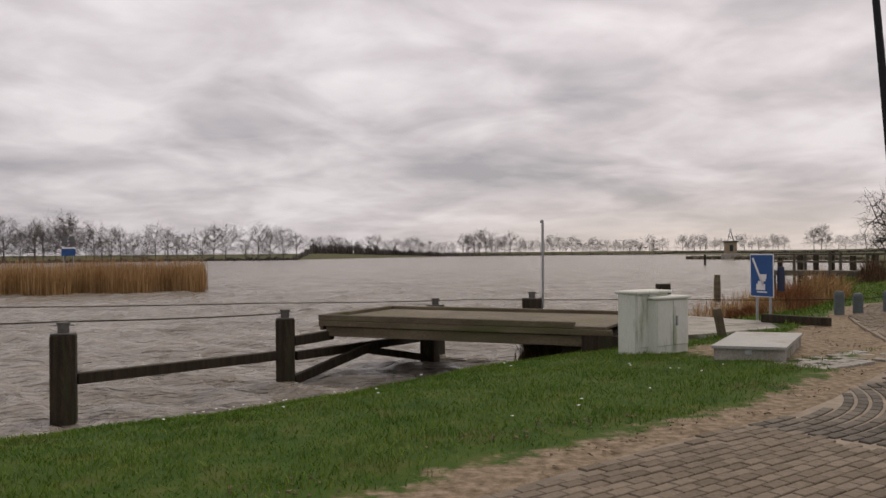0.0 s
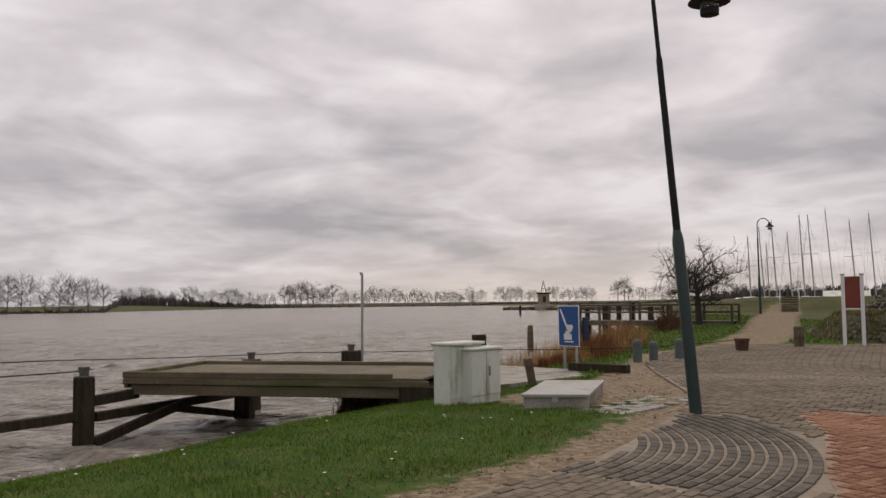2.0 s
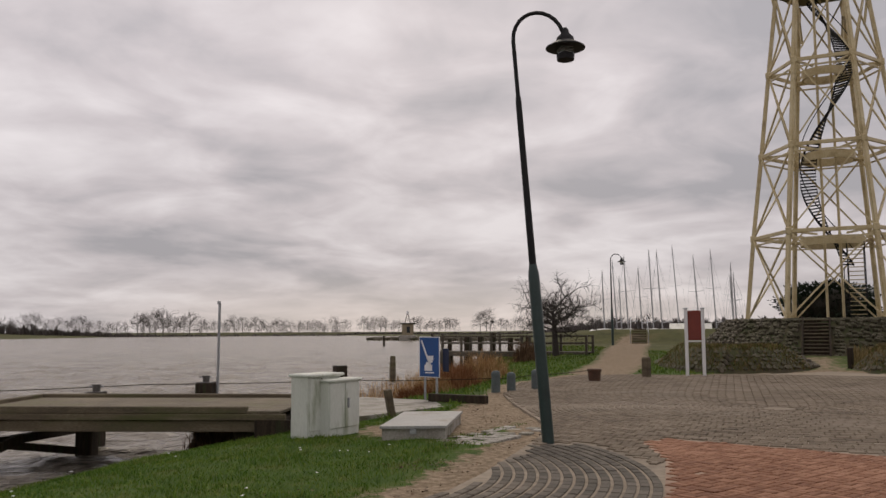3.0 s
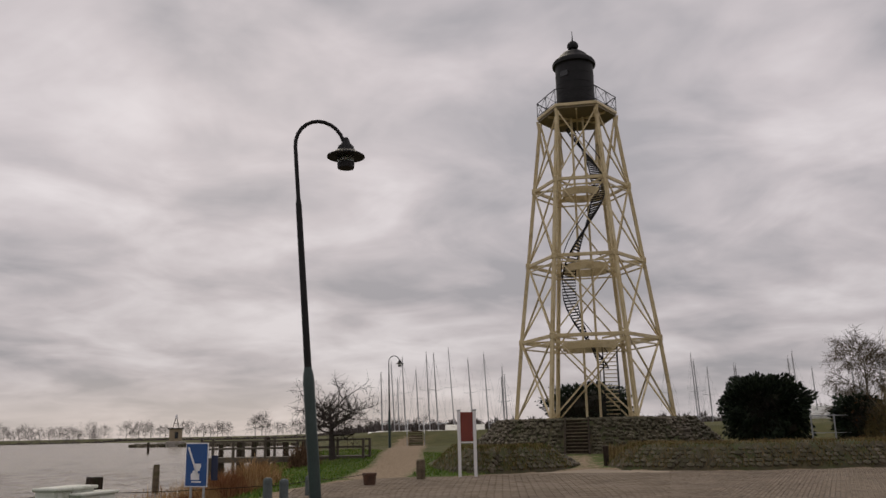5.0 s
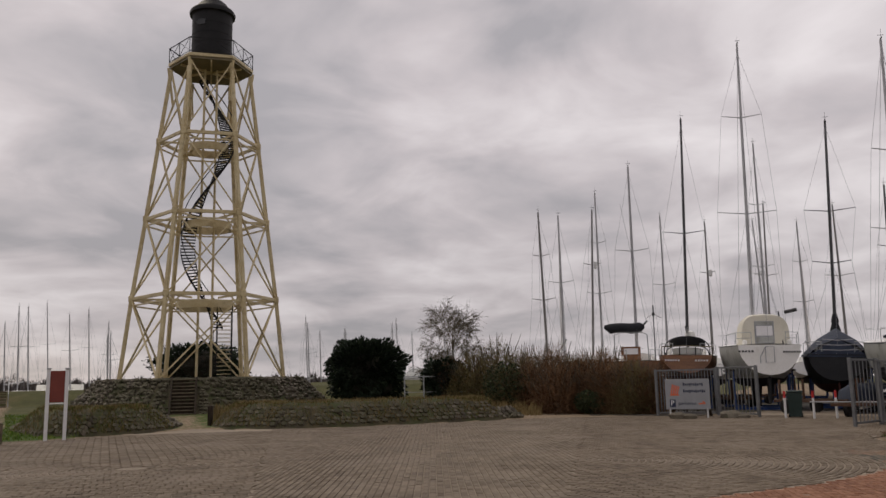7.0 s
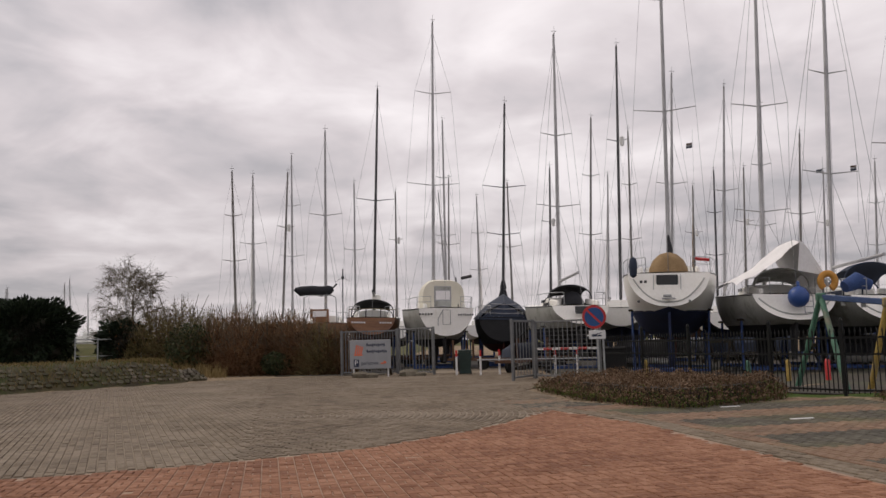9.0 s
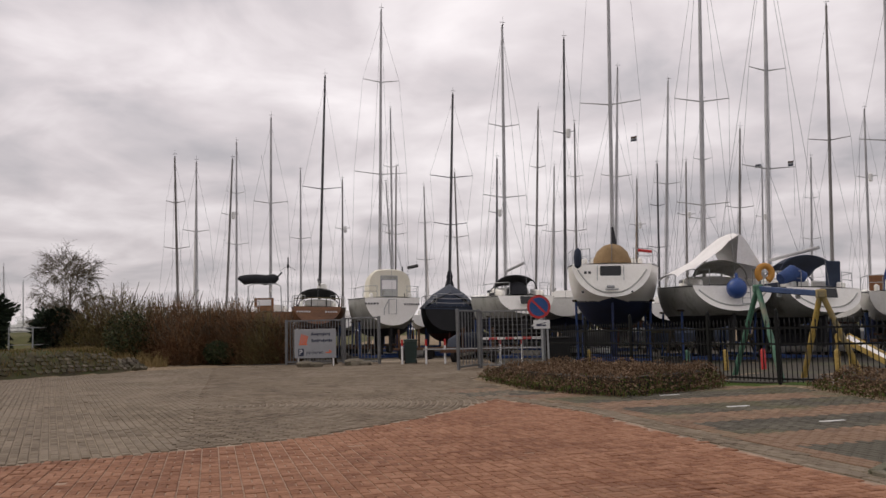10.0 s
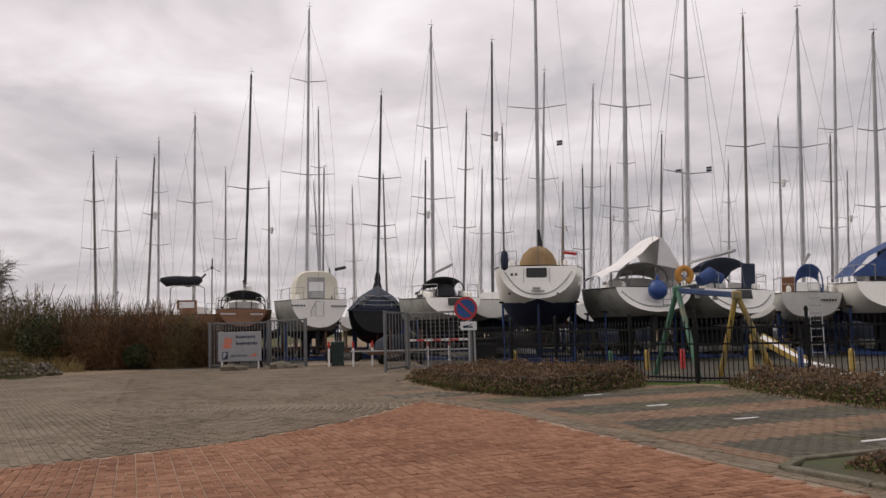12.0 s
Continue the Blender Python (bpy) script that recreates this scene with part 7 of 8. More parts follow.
for side, foot, low_z in ((-1, 2.25, 3.2), (1, 1.15, 3.05)):
    rows = []
    for y_, lift in ((0.5, 0.0), (1.2, 0.10), (2.2, 0.16), (3.4, 0.10), (4.6, 0.0)):
        row = []
        for q_ in range(8):
            f_ = q_ / 7
            sag = 0.16 * math.sin(math.pi * f_) + 0.04 * math.sin(f_ * 19 + y_ * 3)
            row.append(Vector((0.22 + side * f_ * foot, y_ + 0.10 * math.sin(f_ * 9), 4.78 + lift - (4.78 - low_z) * f_ - sag)))
        rows.append(row)
    g.sheet(rows if side < 0 else [list(reversed(r_)) for r_ in rows])
flap = [[Vector((0.22 - 0.02 * k_, 0.48, 4.80 - 0.22 * k_)), Vector((0.42 + 0.13 * k_, 0.46, 4.62 - 0.22 * k_))] for k_ in range(6)]
g.sheet(flap)
ob = part("tarpaulin", g, M["tarp_white"], t, "white tarpaulin over a ridge")
part("ball_fender", Geo().lathe([(0.36 * math.sin(radians(a)) + 0.005, -0.38 * math.cos(radians(a))) for a in range(0, 181, 15)], 20, (-0.02, 0.0, 2.72)), M["blue"], t, "round blue ball fender")
part("fender_neck", Geo().tube([(-0.02, 0, 3.05), (-0.02, 0.05, 3.27)], 0.06, 8), M["blue"], t)
ring = [Vector((1.10 + 0.25 * math.cos(radians(a)), 0.35, 3.30 + 0.28 * math.sin(radians(a)))) for a in range(-65, 246, 15)]
part("horseshoe_buoy", Geo().tube(ring, 0.12, 10), M["orange"], t, "orange horseshoe lifebuoy")
stern_gear(t, 11, b, h, 0.7, True, False)
stern_moulding(t, 1.25, 2.68, 2.10, 1.90, 0.95, 0.7)

# white yacht with navy hood and blue covers
t, b, h, k, pt = yacht(place(112.4, 33.5), -83, "white yacht with navy canopy and blue bundled covers", 11, 3.6, 1.25, 2.7, 0.95, 0.6, "gelcoat_grey_shaded", "antifoul_black", 18.8, spreaders=((0.31, 0.66), (0.59, 0.46)), heel=2.6)
sprayhood(t, 1.7, 2.75, 2.3, 1.25, 1.6, "canvas_navy")
part("side_screen", Geo().box((0.85, 1.4, 3.2), (0.6, 0.06, 1.2), 0.03), M["canvas_navy"], t)
part("folded_cover", Geo().tube([(-1.5, 0.9, 3.0), (-1.0, 1.0, 3.25), (-0.5, 1.0, 3.1)], [0.22, 0.32, 0.2], 10), M["canvas_blue"], t)
stern_gear(t, 11, b, h, 0.6, False)
stern_moulding(t, 1.25, 2.52, 1.95, 1.75, 0.95, 0.6)

pennant(t, 1.1, 4.7, 8.2, ("rust", "sign_grey", "canvas_navy"))
pennant(t, -0.35, 4.7, 8.0, ("canvas_navy", "sign_grey"))

# small white yacht with ladder
t, b, h, k, pt = yacht(place(116.2, 35.5), -112, "small white yacht with blue hood and leaning ladder", 8.5, 2.7, 1.25, 2.5, 0.95, -0.15, "gelcoat", "antifoul_black", 15.2, spreaders=((0.49, 0.83),), boom=True, heel=2.4, square=0.5)
sprayhood(t, 0.9, 2.55, 1.0, 1.1, 0.9, "canvas_blue", False)
part("washboard", Geo().box((-0.75, 0.9, 2.85), (0.55, 0.06, 0.6), 0.02), M["varnish"], t)
name_bars(t, 0.6, 2.2, 0.6, 6, -0.2)
ld = thing("ladder", place(116.55, 34.5), -116, "aluminium ladder leaning on a yacht's stern", "ladder")
for s in (-0.2, 0.2):
    part("rail", Geo().beam((s * 1.1, -0.5, 0.0), (s, 0.75, 3.1), 0.035, 0.07), M["galv"], ld)
for j in range(10):
    f = (j + 0.7) / 10.5
    part("rung", Geo().tube([(-0.21, -0.5 + 1.25 * f, 3.1 * f), (0.21, -0.5 + 1.25 * f, 3.1 * f)], 0.016, 6), M["galv"], ld)

# white yacht under a blue cover
t, b, h, k, pt = yacht(place(121.2, 33), -112, "white yacht with a broad blue canvas cover", 10.5, 3.4, 1.2, 2.7, 0.95, 0.3, "gelcoat", "antifoul_black", 13.05, spreaders=((0.27, 0.5), (0.59, 0.4)), boom=False, heel=2.6)
g = Geo()
for side in (-1, 1):
    rr = [Vector((0, 0.6, 4.1)), Vector((0, 3, 4.35)), Vector((0, 6, 4.2))]
    ee = [Vector((side * 1.55, 0.4, 2.9)), Vector((side * 1.75, 3, 2.95)), Vector((side * 1.6, 6, 3.0))]
    rws = [rr, [a * 0.5 + c * 0.5 + Vector((side * 0.15, 0, 0.12)) for a, c in zip(rr, ee)], ee]
    g.sheet(rws if side < 0 else [list(reversed(r_)) for r_ in rws])
part("blue_cover", g, M["canvas_blue"], t, "broad blue canvas cover")
part("cover_end", Geo().add([(0, 0.6, 4.1), (-1.55, 0.4, 2.9), (1.55, 0.4, 2.9)], [(0, 1, 2)]), M["canvas_blue"], t)

# yachts farther back, known by their masts
FAR = [(70.11, 11.73, 56, -1.6), (70.93, 11.45, 58, -0.3), (72.58, 11.73, 60, 2.2), (73.26, 12.84, 64, 0), (77.6, 11.01, 66, 0.2), (80.4, 10.41, 66, 0.5), (83.78, 15.19, 60, 0.3), (84.07, 11.27, 72, 1.4), (84.0, 10.23, 78, -2.5), (86.1, 9.9, 70, -0.1), (88.6, 10.77, 66, -0.5), (90.86, 11.68, 58, 1.8), (93.61, 14.86, 56, 2.7), (95.01, 10.97, 66, 2.4), (95.67, 19.4, 46, 1.8), (96.51, 13.8, 62, 1.3), (99.2, 17.23, 50, 3.0), (100.7, 9.8, 70, 2), (101.93, 10.7, 64, 1.7), (102.45, 16.05, 52, 3.3), (103.84, 10.7, 68, 2.4)]
FAR2 = [(104.45, 14.56, 54, 3.0), (107.18, 12.57, 60, 3.3), (108.5, 10.0, 72, 2.5), (111.3, 10.27, 66, 3.0), (112.43, 19.4, 46, 2.4), (114.65, 12.83, 58, 2.0), (117.45, 11.39, 62, 3.0), (117.7, 20.0, 47, 3.3), (118.4, 9.0, 74, 3.0), (122.0, 13, 56, 2), (124.0, 15, 52, 2)]
rng = np.random.default_rng(77)
for i, (az, el, d, heel) in enumerate(FAR + FAR2):
    L = float(rng.uniform(8.2, 10.5))
    dark = i in (11, 14, 18)
    hullc = ("gelcoat", "gelcoat_grey_shaded", "gelcoat", "antifoul_black", "antifoul_blue")[int(rng.integers(5))]
    p = place(az, d - 0.44 * L)
    yacht(p, -az + float(rng.normal(0, 2)), "laid-up sailing yacht seen by its %s mast" % ("black" if dark else "grey"), L, float(rng.uniform(2.7, 3.3)), 1.1, float(rng.uniform(2.4, 2.9)), 0.9, 0.2, hullc, ("antifoul_black", "antifoul_red", "antifoul_blue")[int(rng.integers(3))],
          1.48 + d * math.tan(radians(el)), "alu_dark" if dark else ("alu_mid" if i % 5 in (0, 2) else "alu"), (((0.40, 0.55), (0.70, 0.4)), ((0.52, 0.6),), ((0.62, 0.42),))[i % 3], False, boom=bool(i % 2), group="yachts farther back", props=True, furled=i % 4 == 1, reflector=i % 3 == 2, heel=heel)

# yachts afloat behind the dike
AFLOAT = [(33.31, 4.11, 100), (33.74, 4.83, 111), (33.97, 3.67, 122), (34.92, 5.12, 107), (35.76, 4.33, 118), (36.21, 5.48, 103), (37.15, 5.42, 114), (37.47, 5.76, 125), (38.89, 5.00, 110), (40.27, 5.35, 121), (41.09, 4.45, 106), (41.37, 3.67, 117), (41.65, 3.78, 102), (52.58, 4.36, 113), (53.96, 4.85, 124), (54.09, 4.37, 109), (55.01, 3.89, 120), (56.28, 3.98, 105), (56.48, 3.97, 116), (59.94, 4.26, 101), (60.11, 4.61, 112), (61.11, 3.57, 123), (63.28, 3.83, 108), (64.75, 4.43, 119)]
for i, (az, el, d) in enumerate(AFLOAT):
    p = bearing(az + 0.2, d, -0.9)
    yacht(p, -az + 12 + float(rng.normal(0, 8)), "white sailing yacht moored behind the dike", 9.0, 2.9, 0.6, 2.25, 0.8, 0.2, "gelcoat", "antifoul_blue", 1.6 + 0.9 + d * math.tan(radians(el)), "alu", ((0.52, 0.7),), False, boom=True, group="yachts behind the dike", props=False, heel=-2.2 + float(rng.normal(0, 0.5)))

# ---- gates, fences and signs of the yard ----
def bar_panel(name, a, b2, hgt, bars, label, mat="galv_dark", frame_w=0.07, mesh=False):
    a, b2 = Vector(a), Vector(b2)
    d = b2 - a
    ln = d.length
    t = thing(name, (a.x, a.y, 0), math.degrees(math.atan2(d.y, d.x)), label, "gate" if "gate" in name else "fence", "yard gates")
    for x in (0, ln):
        part("post", Geo().box((x, 0, hgt / 2), (0.10, 0.10, hgt), 0.01), M[mat], t)
    for z in (0.14, hgt - 0.06):
        part("rail", Geo().box((ln / 2, 0, z), (ln - 0.1, 0.05, frame_w), 0.006), M[mat], t)
    for k in range(bars):
        x = (k + 0.5) * ln / bars
        part("bar", Geo().box((x, 0, hgt / 2 + 0.04), (0.022 if mesh else 0.035, 0.022, hgt - 0.26)), M[mat], t)
    if mesh:
        n = int(hgt / 0.17)
        for k in range(n):
            part("wire", Geo().box((ln / 2, 0.012, 0.2 + k * (hgt - 0.3) / n), (ln - 0.1, 0.014, 0.014)), M[mat], t)
    return t


bar_panel("fence_panel", place(76.6, 39.5), place(80.4, 39.0), 2.1, 20, "grey steel bar fence behind the marina sign")
bar_panel("gate_leaf", place(80.5, 38.8), place(82.9, 37.0), 2.15, 11, "open grey steel bar gate leaf")
bar_panel("gate_leaf", place(88.3, 29.5), place(89.75, 31.2), 2.2, 7, "open grey steel gate leaf seen edge-on")
bar_panel("mesh_panel", place(89.85, 31.0), place(94.2, 28.4), 2.15, 14, "grey steel mesh fence panel beside the gate", mesh=True)


def black_fence():
    line = [place(94.4, 28.2), place(100, 24.4), place(105, 22.2), place(109.2, 20.9), place(116, 20.2), place(124, 20.2), place(131, 20.6)]
    t = thing("yard_fence", (line[0].x, line[0].y, 0), 0, "black steel picket fence round the play area", "fence")
    o = line[0]
    pm = mesh_of("picket", Geo().box((0, 0, 0.76), (0.02, 0.02, 1.38)).add([(-0.018, -0.018, 1.45), (0.018, -0.018, 1.45), (0.018, 0.018, 1.45), (-0.018, 0.018, 1.45), (0, 0, 1.56)], [(0, 1, 4), (1, 2, 4), (2, 3, 4), (3, 0, 4)]), M["fence_black"], False)
    for a, b2 in zip(line, line[1:]):
        d = b2 - a
        ln = d.length
        ang = math.atan2(d.y, d.x)
        for z in (0.14, 0.95, 1.32):
            part("rail", Geo().beam(a - o + Vector((0, 0, z)), b2 - o + Vector((0, 0, z)), 0.03, 0.045), M["fence_black"], t)
        n = max(1, round(ln / 2.5))
        for k in range(n):
            q = a.lerp(b2, k / n) - o
            part("post", Geo().box((q.x, q.y, 0.82), (0.07, 0.07, 1.68), 0.008, Matrix.Rotation(ang, 3, "Z")).lathe([(0.045, 1.66), (0.055, 1.70), (0.03, 1.76), (0.005, 1.79)], 8, (q.x, q.y, 0)), M["fence_black"], t)
        m = int(ln / 0.115)
        for k in range(m):
            q = a.lerp(b2, (k + 0.5) / m) - o
            ob = new("picket", pm)
            ob.parent = t
            ob.matrix_basis = Matrix.Translation(q) @ Matrix.Rotation(ang, 4, "Z")


black_fence()


def text_mesh(body, size, mat, parent, loc, name="lettering"):
    cu = bpy.data.curves.new(name, "FONT")
    cu.body, cu.size, cu.align_x, cu.align_y, cu.extrude = body, size, "LEFT", "CENTER", 0.002
    ob = new(name, cu)
    dg = bpy.context.evaluated_depsgraph_get()
    me = bpy.data.meshes.new_from_object(ob.evaluated_get(dg))
    bpy.data.objects.remove(ob)
    me.materials.clear()
    me.materials.append(mat)
    o2 = new(name, me)
    o2.parent = parent
    o2.matrix_basis = pose(*loc, 90, 0, 0)
    return o2


def marina_sign():
    a, b2 = place(77.15, 37.2), place(79.95, 36.4)
    c, d = (a + b2) / 2, b2 - a
    t = thing("marina_sign", (c.x, c.y, 0), math.degrees(math.atan2(d.y, d.x)), "grey marina and parking sign with orange mark", "sign")
    w = d.length
    for x in (-w * 0.42, w * 0.42):
        part("post", Geo().tube([(x, 0.05, -0.1), (x, 0.05, 1.5)], 0.035, 10), M["sign_white"], t)
    pn = part("panel", Geo().box((0, 0, 1.0), (w, 0.04, 1.26), 0.01), M["sign_grey"], t)
    g = Geo()
    for k in range(4):
        g.beam((-0.72 + 0.09 * k, -0.026, 0.98), (-0.62 + 0.09 * k, -0.026, 1.42 - 0.03 * k), 0.055, 0.008, up=(0, 1, 0))
    g.beam((-0.76, -0.026, 0.97), (-0.36, -0.026, 0.97), 0.05, 0.008, up=(0, 1, 0))
    part("orange_mark", g, M["sign_orange"], pn)
    for z, n, x0 in ((1.40, 10, -0.18), (1.12, 11, -0.18)):
        g = Geo()
        for k in range(n):
            g.box((x0 + 0.05 + k * 0.09, -0.026, z + (0.02 if k % 4 == 0 else 0)), (0.06, 0.008, 0.09 if k % 3 else 0.13))
        part("bar_lettering", g, M["sign_navy"], pn)
    part("parking_plate", Geo().box((-0.66, -0.028, 0.62), (0.26, 0.012, 0.32), 0.005), M["sign_navy"], pn)
    text_mesh("P", 0.32, M["sign_white"], pn, (-0.75, -0.038, 0.62))
    text_mesh("parkeren", 0.22, M["sign_navy"], pn, (-0.42, -0.026, 0.62))
    part("arrow_mark", Geo().beam((0.5, -0.026, 0.6), (0.76, -0.026, 0.62), 0.05, 0.008, up=(0, 1, 0)).beam((0.66, -0.026, 0.70), (0.78, -0.026, 0.62), 0.05, 0.008, up=(0, 1, 0)), M["sign_orange"], pn)
    rng4 = np.random.default_rng(4)
    for az, d2, s in ((77.9, 36.2, 0.62), (78.6, 36.0, 0.5), (81.2, 36.6, 0.7), (82.0, 36.3, 0.45)):
        q = place(az, d2)
        gg = stone_shape(int(rng4.integers(100)))
        gg.v = [(x * s * 1.7, z2 * s * 0.55 + s * 0.18, y * s * 1.2) for x, y, z2 in gg.v]
        gg.v = [(x, y2, z2) for x, z2, y2 in gg.v]
        solo("boulder", gg, M["stone"], (q.x, q.y, 0), float(rng4.uniform(0, 20)), "mossy grey boulder lying at the gate", "boulder", "gate boulders")


marina_sign()


def no_parking():
    p = place(93.85, 25.5)
    t = thing("no_parking_sign", (p.x, p.y, 0), -94, "round blue and red no-parking sign with plate below", "sign")
    part("pole", Geo().tube([(0.12, 0.04, -0.1), (0.10, 0.04, 2.1)], 0.032, 10).tube([(0.28, 0.04, -0.1), (0.27, 0.04, 1.5)], 0.03, 10), M["galv"], t)

    def disc(r, y, mat, parent, name):
        g = Geo().lathe([(r, 0.0), (r, 0.008)], 40)
        g.v = [(x + 0.03, y - z, yy + 2.1) for x, yy, z in g.v]
        g.f = [tuple(reversed(f)) for f in g.f]
        return part(name, g, mat, parent)

    rim = disc(0.36, 0.0, M["sign_red"], t, "red_rim")
    disc(0.285, -0.010, M["sign_blue"], rim, "blue_face")
    part("red_bar", Geo().beam((0.03 - 0.21, -0.024, 2.31), (0.03 + 0.21, -0.024, 1.89), 0.06, 0.008, up=(0, 1, 0)), M["sign_red"], rim)
    pl = part("plate", Geo().box((0.10, 0.0, 1.56), (0.50, 0.02, 0.26), 0.008), M["sign_white"], t, "white plate with dark tow-truck mark")
    part("truck_mark", Geo().box((0.02, -0.014, 1.54), (0.16, 0.006, 0.07)).box((0.17, -0.014, 1.53), (0.12, 0.006, 0.05)).beam((0.05, -0.014, 1.57), (0.24, -0.014, 1.62), 0.02, 0.006, up=(0, 1, 0)), M["sign_navy"], pl)


no_parking()


def striped_post(p, label="red and white striped steel post at the yard entrance"):
    t = thing("barrier_post", (p.x, p.y, 0), 0, label, "post", "striped posts")
    for k in range(4):
        part("band", Geo().lathe([(0.045, k * 0.27 - (0.1 if k == 0 else 0)), (0.045, (k + 1) * 0.27)], 12), M["sign_red" if k == 3 else "sign_white"], t)


for az, d in ((84.45, 35.8), (86.1, 35.2), (87.4, 35.4), (91.2, 34.6), (92.7, 34.4), (95.2, 33.6)):
    striped_post(place(az, d))
a, b2 = place(85.9, 35.2, 0.66), place(95.3, 33.5, 0.66)
solo("guard_rail", Geo().tube([Vector((0, 0, 0)), b2 - a], 0.025, 8), M["galv"], a, 0, "thin grey steel guard rail between posts", "rail")
a, b2 = place(89.9, 33.0, 1.08), place(94.0, 31.6, 1.08)
t = thing("barrier_boom", a, 0, "red and white striped barrier boom", "barrier")
for k in range(7):
    part("band", Geo().beam((b2 - a) * (k / 7), (b2 - a) * ((k + 1) / 7), 0.09, 0.09, 0.01), M["sign_white" if k % 2 == 0 else "sign_red"], t)
part("stand", Geo().box((0, 0, -0.54), (0.14, 0.14, 1.08), 0.01), M["sign_white"], t)
p = place(85.05, 36.4)
t = thing("wheelie_bin", (p.x, p.y, 0), -85, "dark green wheeled bin at the gate", "bin")
part("body", Geo().add([(sx * w, sy * d2, z) for z, w, d2 in ((0.06, 0.22, 0.24), (1.0, 0.29, 0.34)) for sx, sy in ((-1, -1), (1, -1), (1, 1), (-1, 1))], [(3, 2, 1, 0), (4, 5, 6, 7), (0, 1, 5, 4), (1, 2, 6, 5), (2, 3, 7, 6), (3, 0, 4, 7)]), M["green_paint"], t)
part("lid", Geo().box((0, 0, 1.05), (0.62, 0.74, 0.08), 0.03), M["green_paint"], t)
for s in (-0.24, 0.24):
    part("wheel", Geo().tube([(s - 0.03, 0.26, 0.1), (s + 0.03, 0.26, 0.1)], 0.1, 14), M["black_paint"], t)
p = place(95.05, 30.5)
t = thing("waste_container", (p.x, p.y, 0), -95, "dark waste container beside the fence", "container")
part("body", Geo().box((0, 0, 0.55), (0.95, 0.8, 0.95), 0.05), M["black_paint"], t)
part("lid", Geo().box((0, 0, 1.07), (1.0, 0.86, 0.10), 0.04), M["black_paint"], t)


# ---- the yard floor and its clutter ----
yard = [(29.6, -1.5), (44.2, -0.6), (44.2, 4.6), (38.6, 7.0), (39.5, 12), (52, 14), (80, 24), (95, 0), (70, -60), (28, -40), (21, -14), (20.9, -7.5), (23, -5)]
# gravel colour lowered to carry the deep shade under the boats
M["yard_floor"] = material("shaded_yard_gravel", ((0.030, 0.025, 0.019), (0.050, 0.042, 0.033), (0.078, 0.067, 0.054)), 0.6, 9, 0.9, dirt=(0.06, 0.065, 0.03), dirt_scale=0.3)
solo("yard_floor", Geo().prism(yard[::-1], -0.3, 0.02), M["yard_floor"], (0, 0, 0), 0, "gravel floor of the boat yard, darkened for the boats' shade", "yard", kind="structure", smooth=False)
rng = np.random.default_rng(123)
for k in range(46):
    az, d = float(rng.uniform(78, 124)), float(rng.uniform(37, 62))
    p = place(az, d, 0.02)
    kind = k % 3
    if kind == 0:
        t = thing("trestle", p, float(rng.uniform(0, 180)), "dark timber and steel boat trestle", "trestle", "trestles")
        w, hh = float(rng.uniform(1.2, 2.2)), float(rng.uniform(0.7, 1.3))
        part("beam", Geo().box((0, 0, hh), (w, 0.16, 0.18), 0.01), M["oak"], t)
        for sx in (-1, 1):
            for sy in (-1, 1):
                part("leg", Geo().beam((sx * w * 0.42, 0, hh), (sx * w * 0.48, sy * 0.4, 0), 0.09), M["oak"], t)
    elif kind == 1:
        t = thing("boat_trailer", p, float(rng.uniform(0, 180)), "low steel boat trailer standing empty", "trailer", "trailers")
        part("frame", Geo().box((0, 0, 0.55), (1.6, 0.1, 0.12), 0.01).box((0, 3, 0.55), (1.2, 0.1, 0.12), 0.01).beam((-0.75, 0, 0.55), (-0.55, 3, 0.55), 0.1).beam((0.75, 0, 0.55), (0.55, 3, 0.55), 0.1), M["rust"], t)
        for sx in (-0.9, 0.9):
            part("wheel", Geo().tube([(sx - 0.08, 0.8, 0.31), (sx + 0.08, 0.8, 0.31)], 0.32, 16), M["black_paint"], t)
            part("guide", Geo().beam((sx * 0.8, 0.3, 0.55), (sx * 0.8, 0.3, 1.5), 0.08), M["rust"], t)
    else:
        t = thing("covered_dinghy", p, float(rng.uniform(0, 180)), "small dinghy under a dark cover on blocks", "dinghy", "dinghies")
        col = ("canvas_navy", "canvas_black", "tarp_white", "canvas_blue")[int(rng.integers(4))]
        g = Geo()
        st8 = [(-1.9, 0.55), (-1.2, 0.75), (0, 0.82), (1.0, 0.6), (1.8, 0.12)]
        g.sheet([[Vector((w, y, 0.45)), Vector((w * 0.9, y, 0.95)), Vector((w * 0.4, y, 1.2)), Vector((0, y, 1.28)), Vector((-w * 0.4, y, 1.2)), Vector((-w * 0.9, y, 0.95)), Vector((-w, y, 0.45))] for y, w in st8])
        part("cover", g, M[col], t)
        part("hull", Geo().sheet([[Vector((w, y, 0.5)), Vector((w * 0.6, y, 0.22)), Vector((0, y, 0.15)), Vector((-w * 0.6, y, 0.22)), Vector((-w, y, 0.5))] for y, w in st8]), M["gelcoat"], t)
        part("block", Geo().box((0, -0.9, 0.08), (1.0, 0.25, 0.2), 0.01).box((0, 0.9, 0.08), (0.8, 0.25, 0.2), 0.01), M["oak"], t)


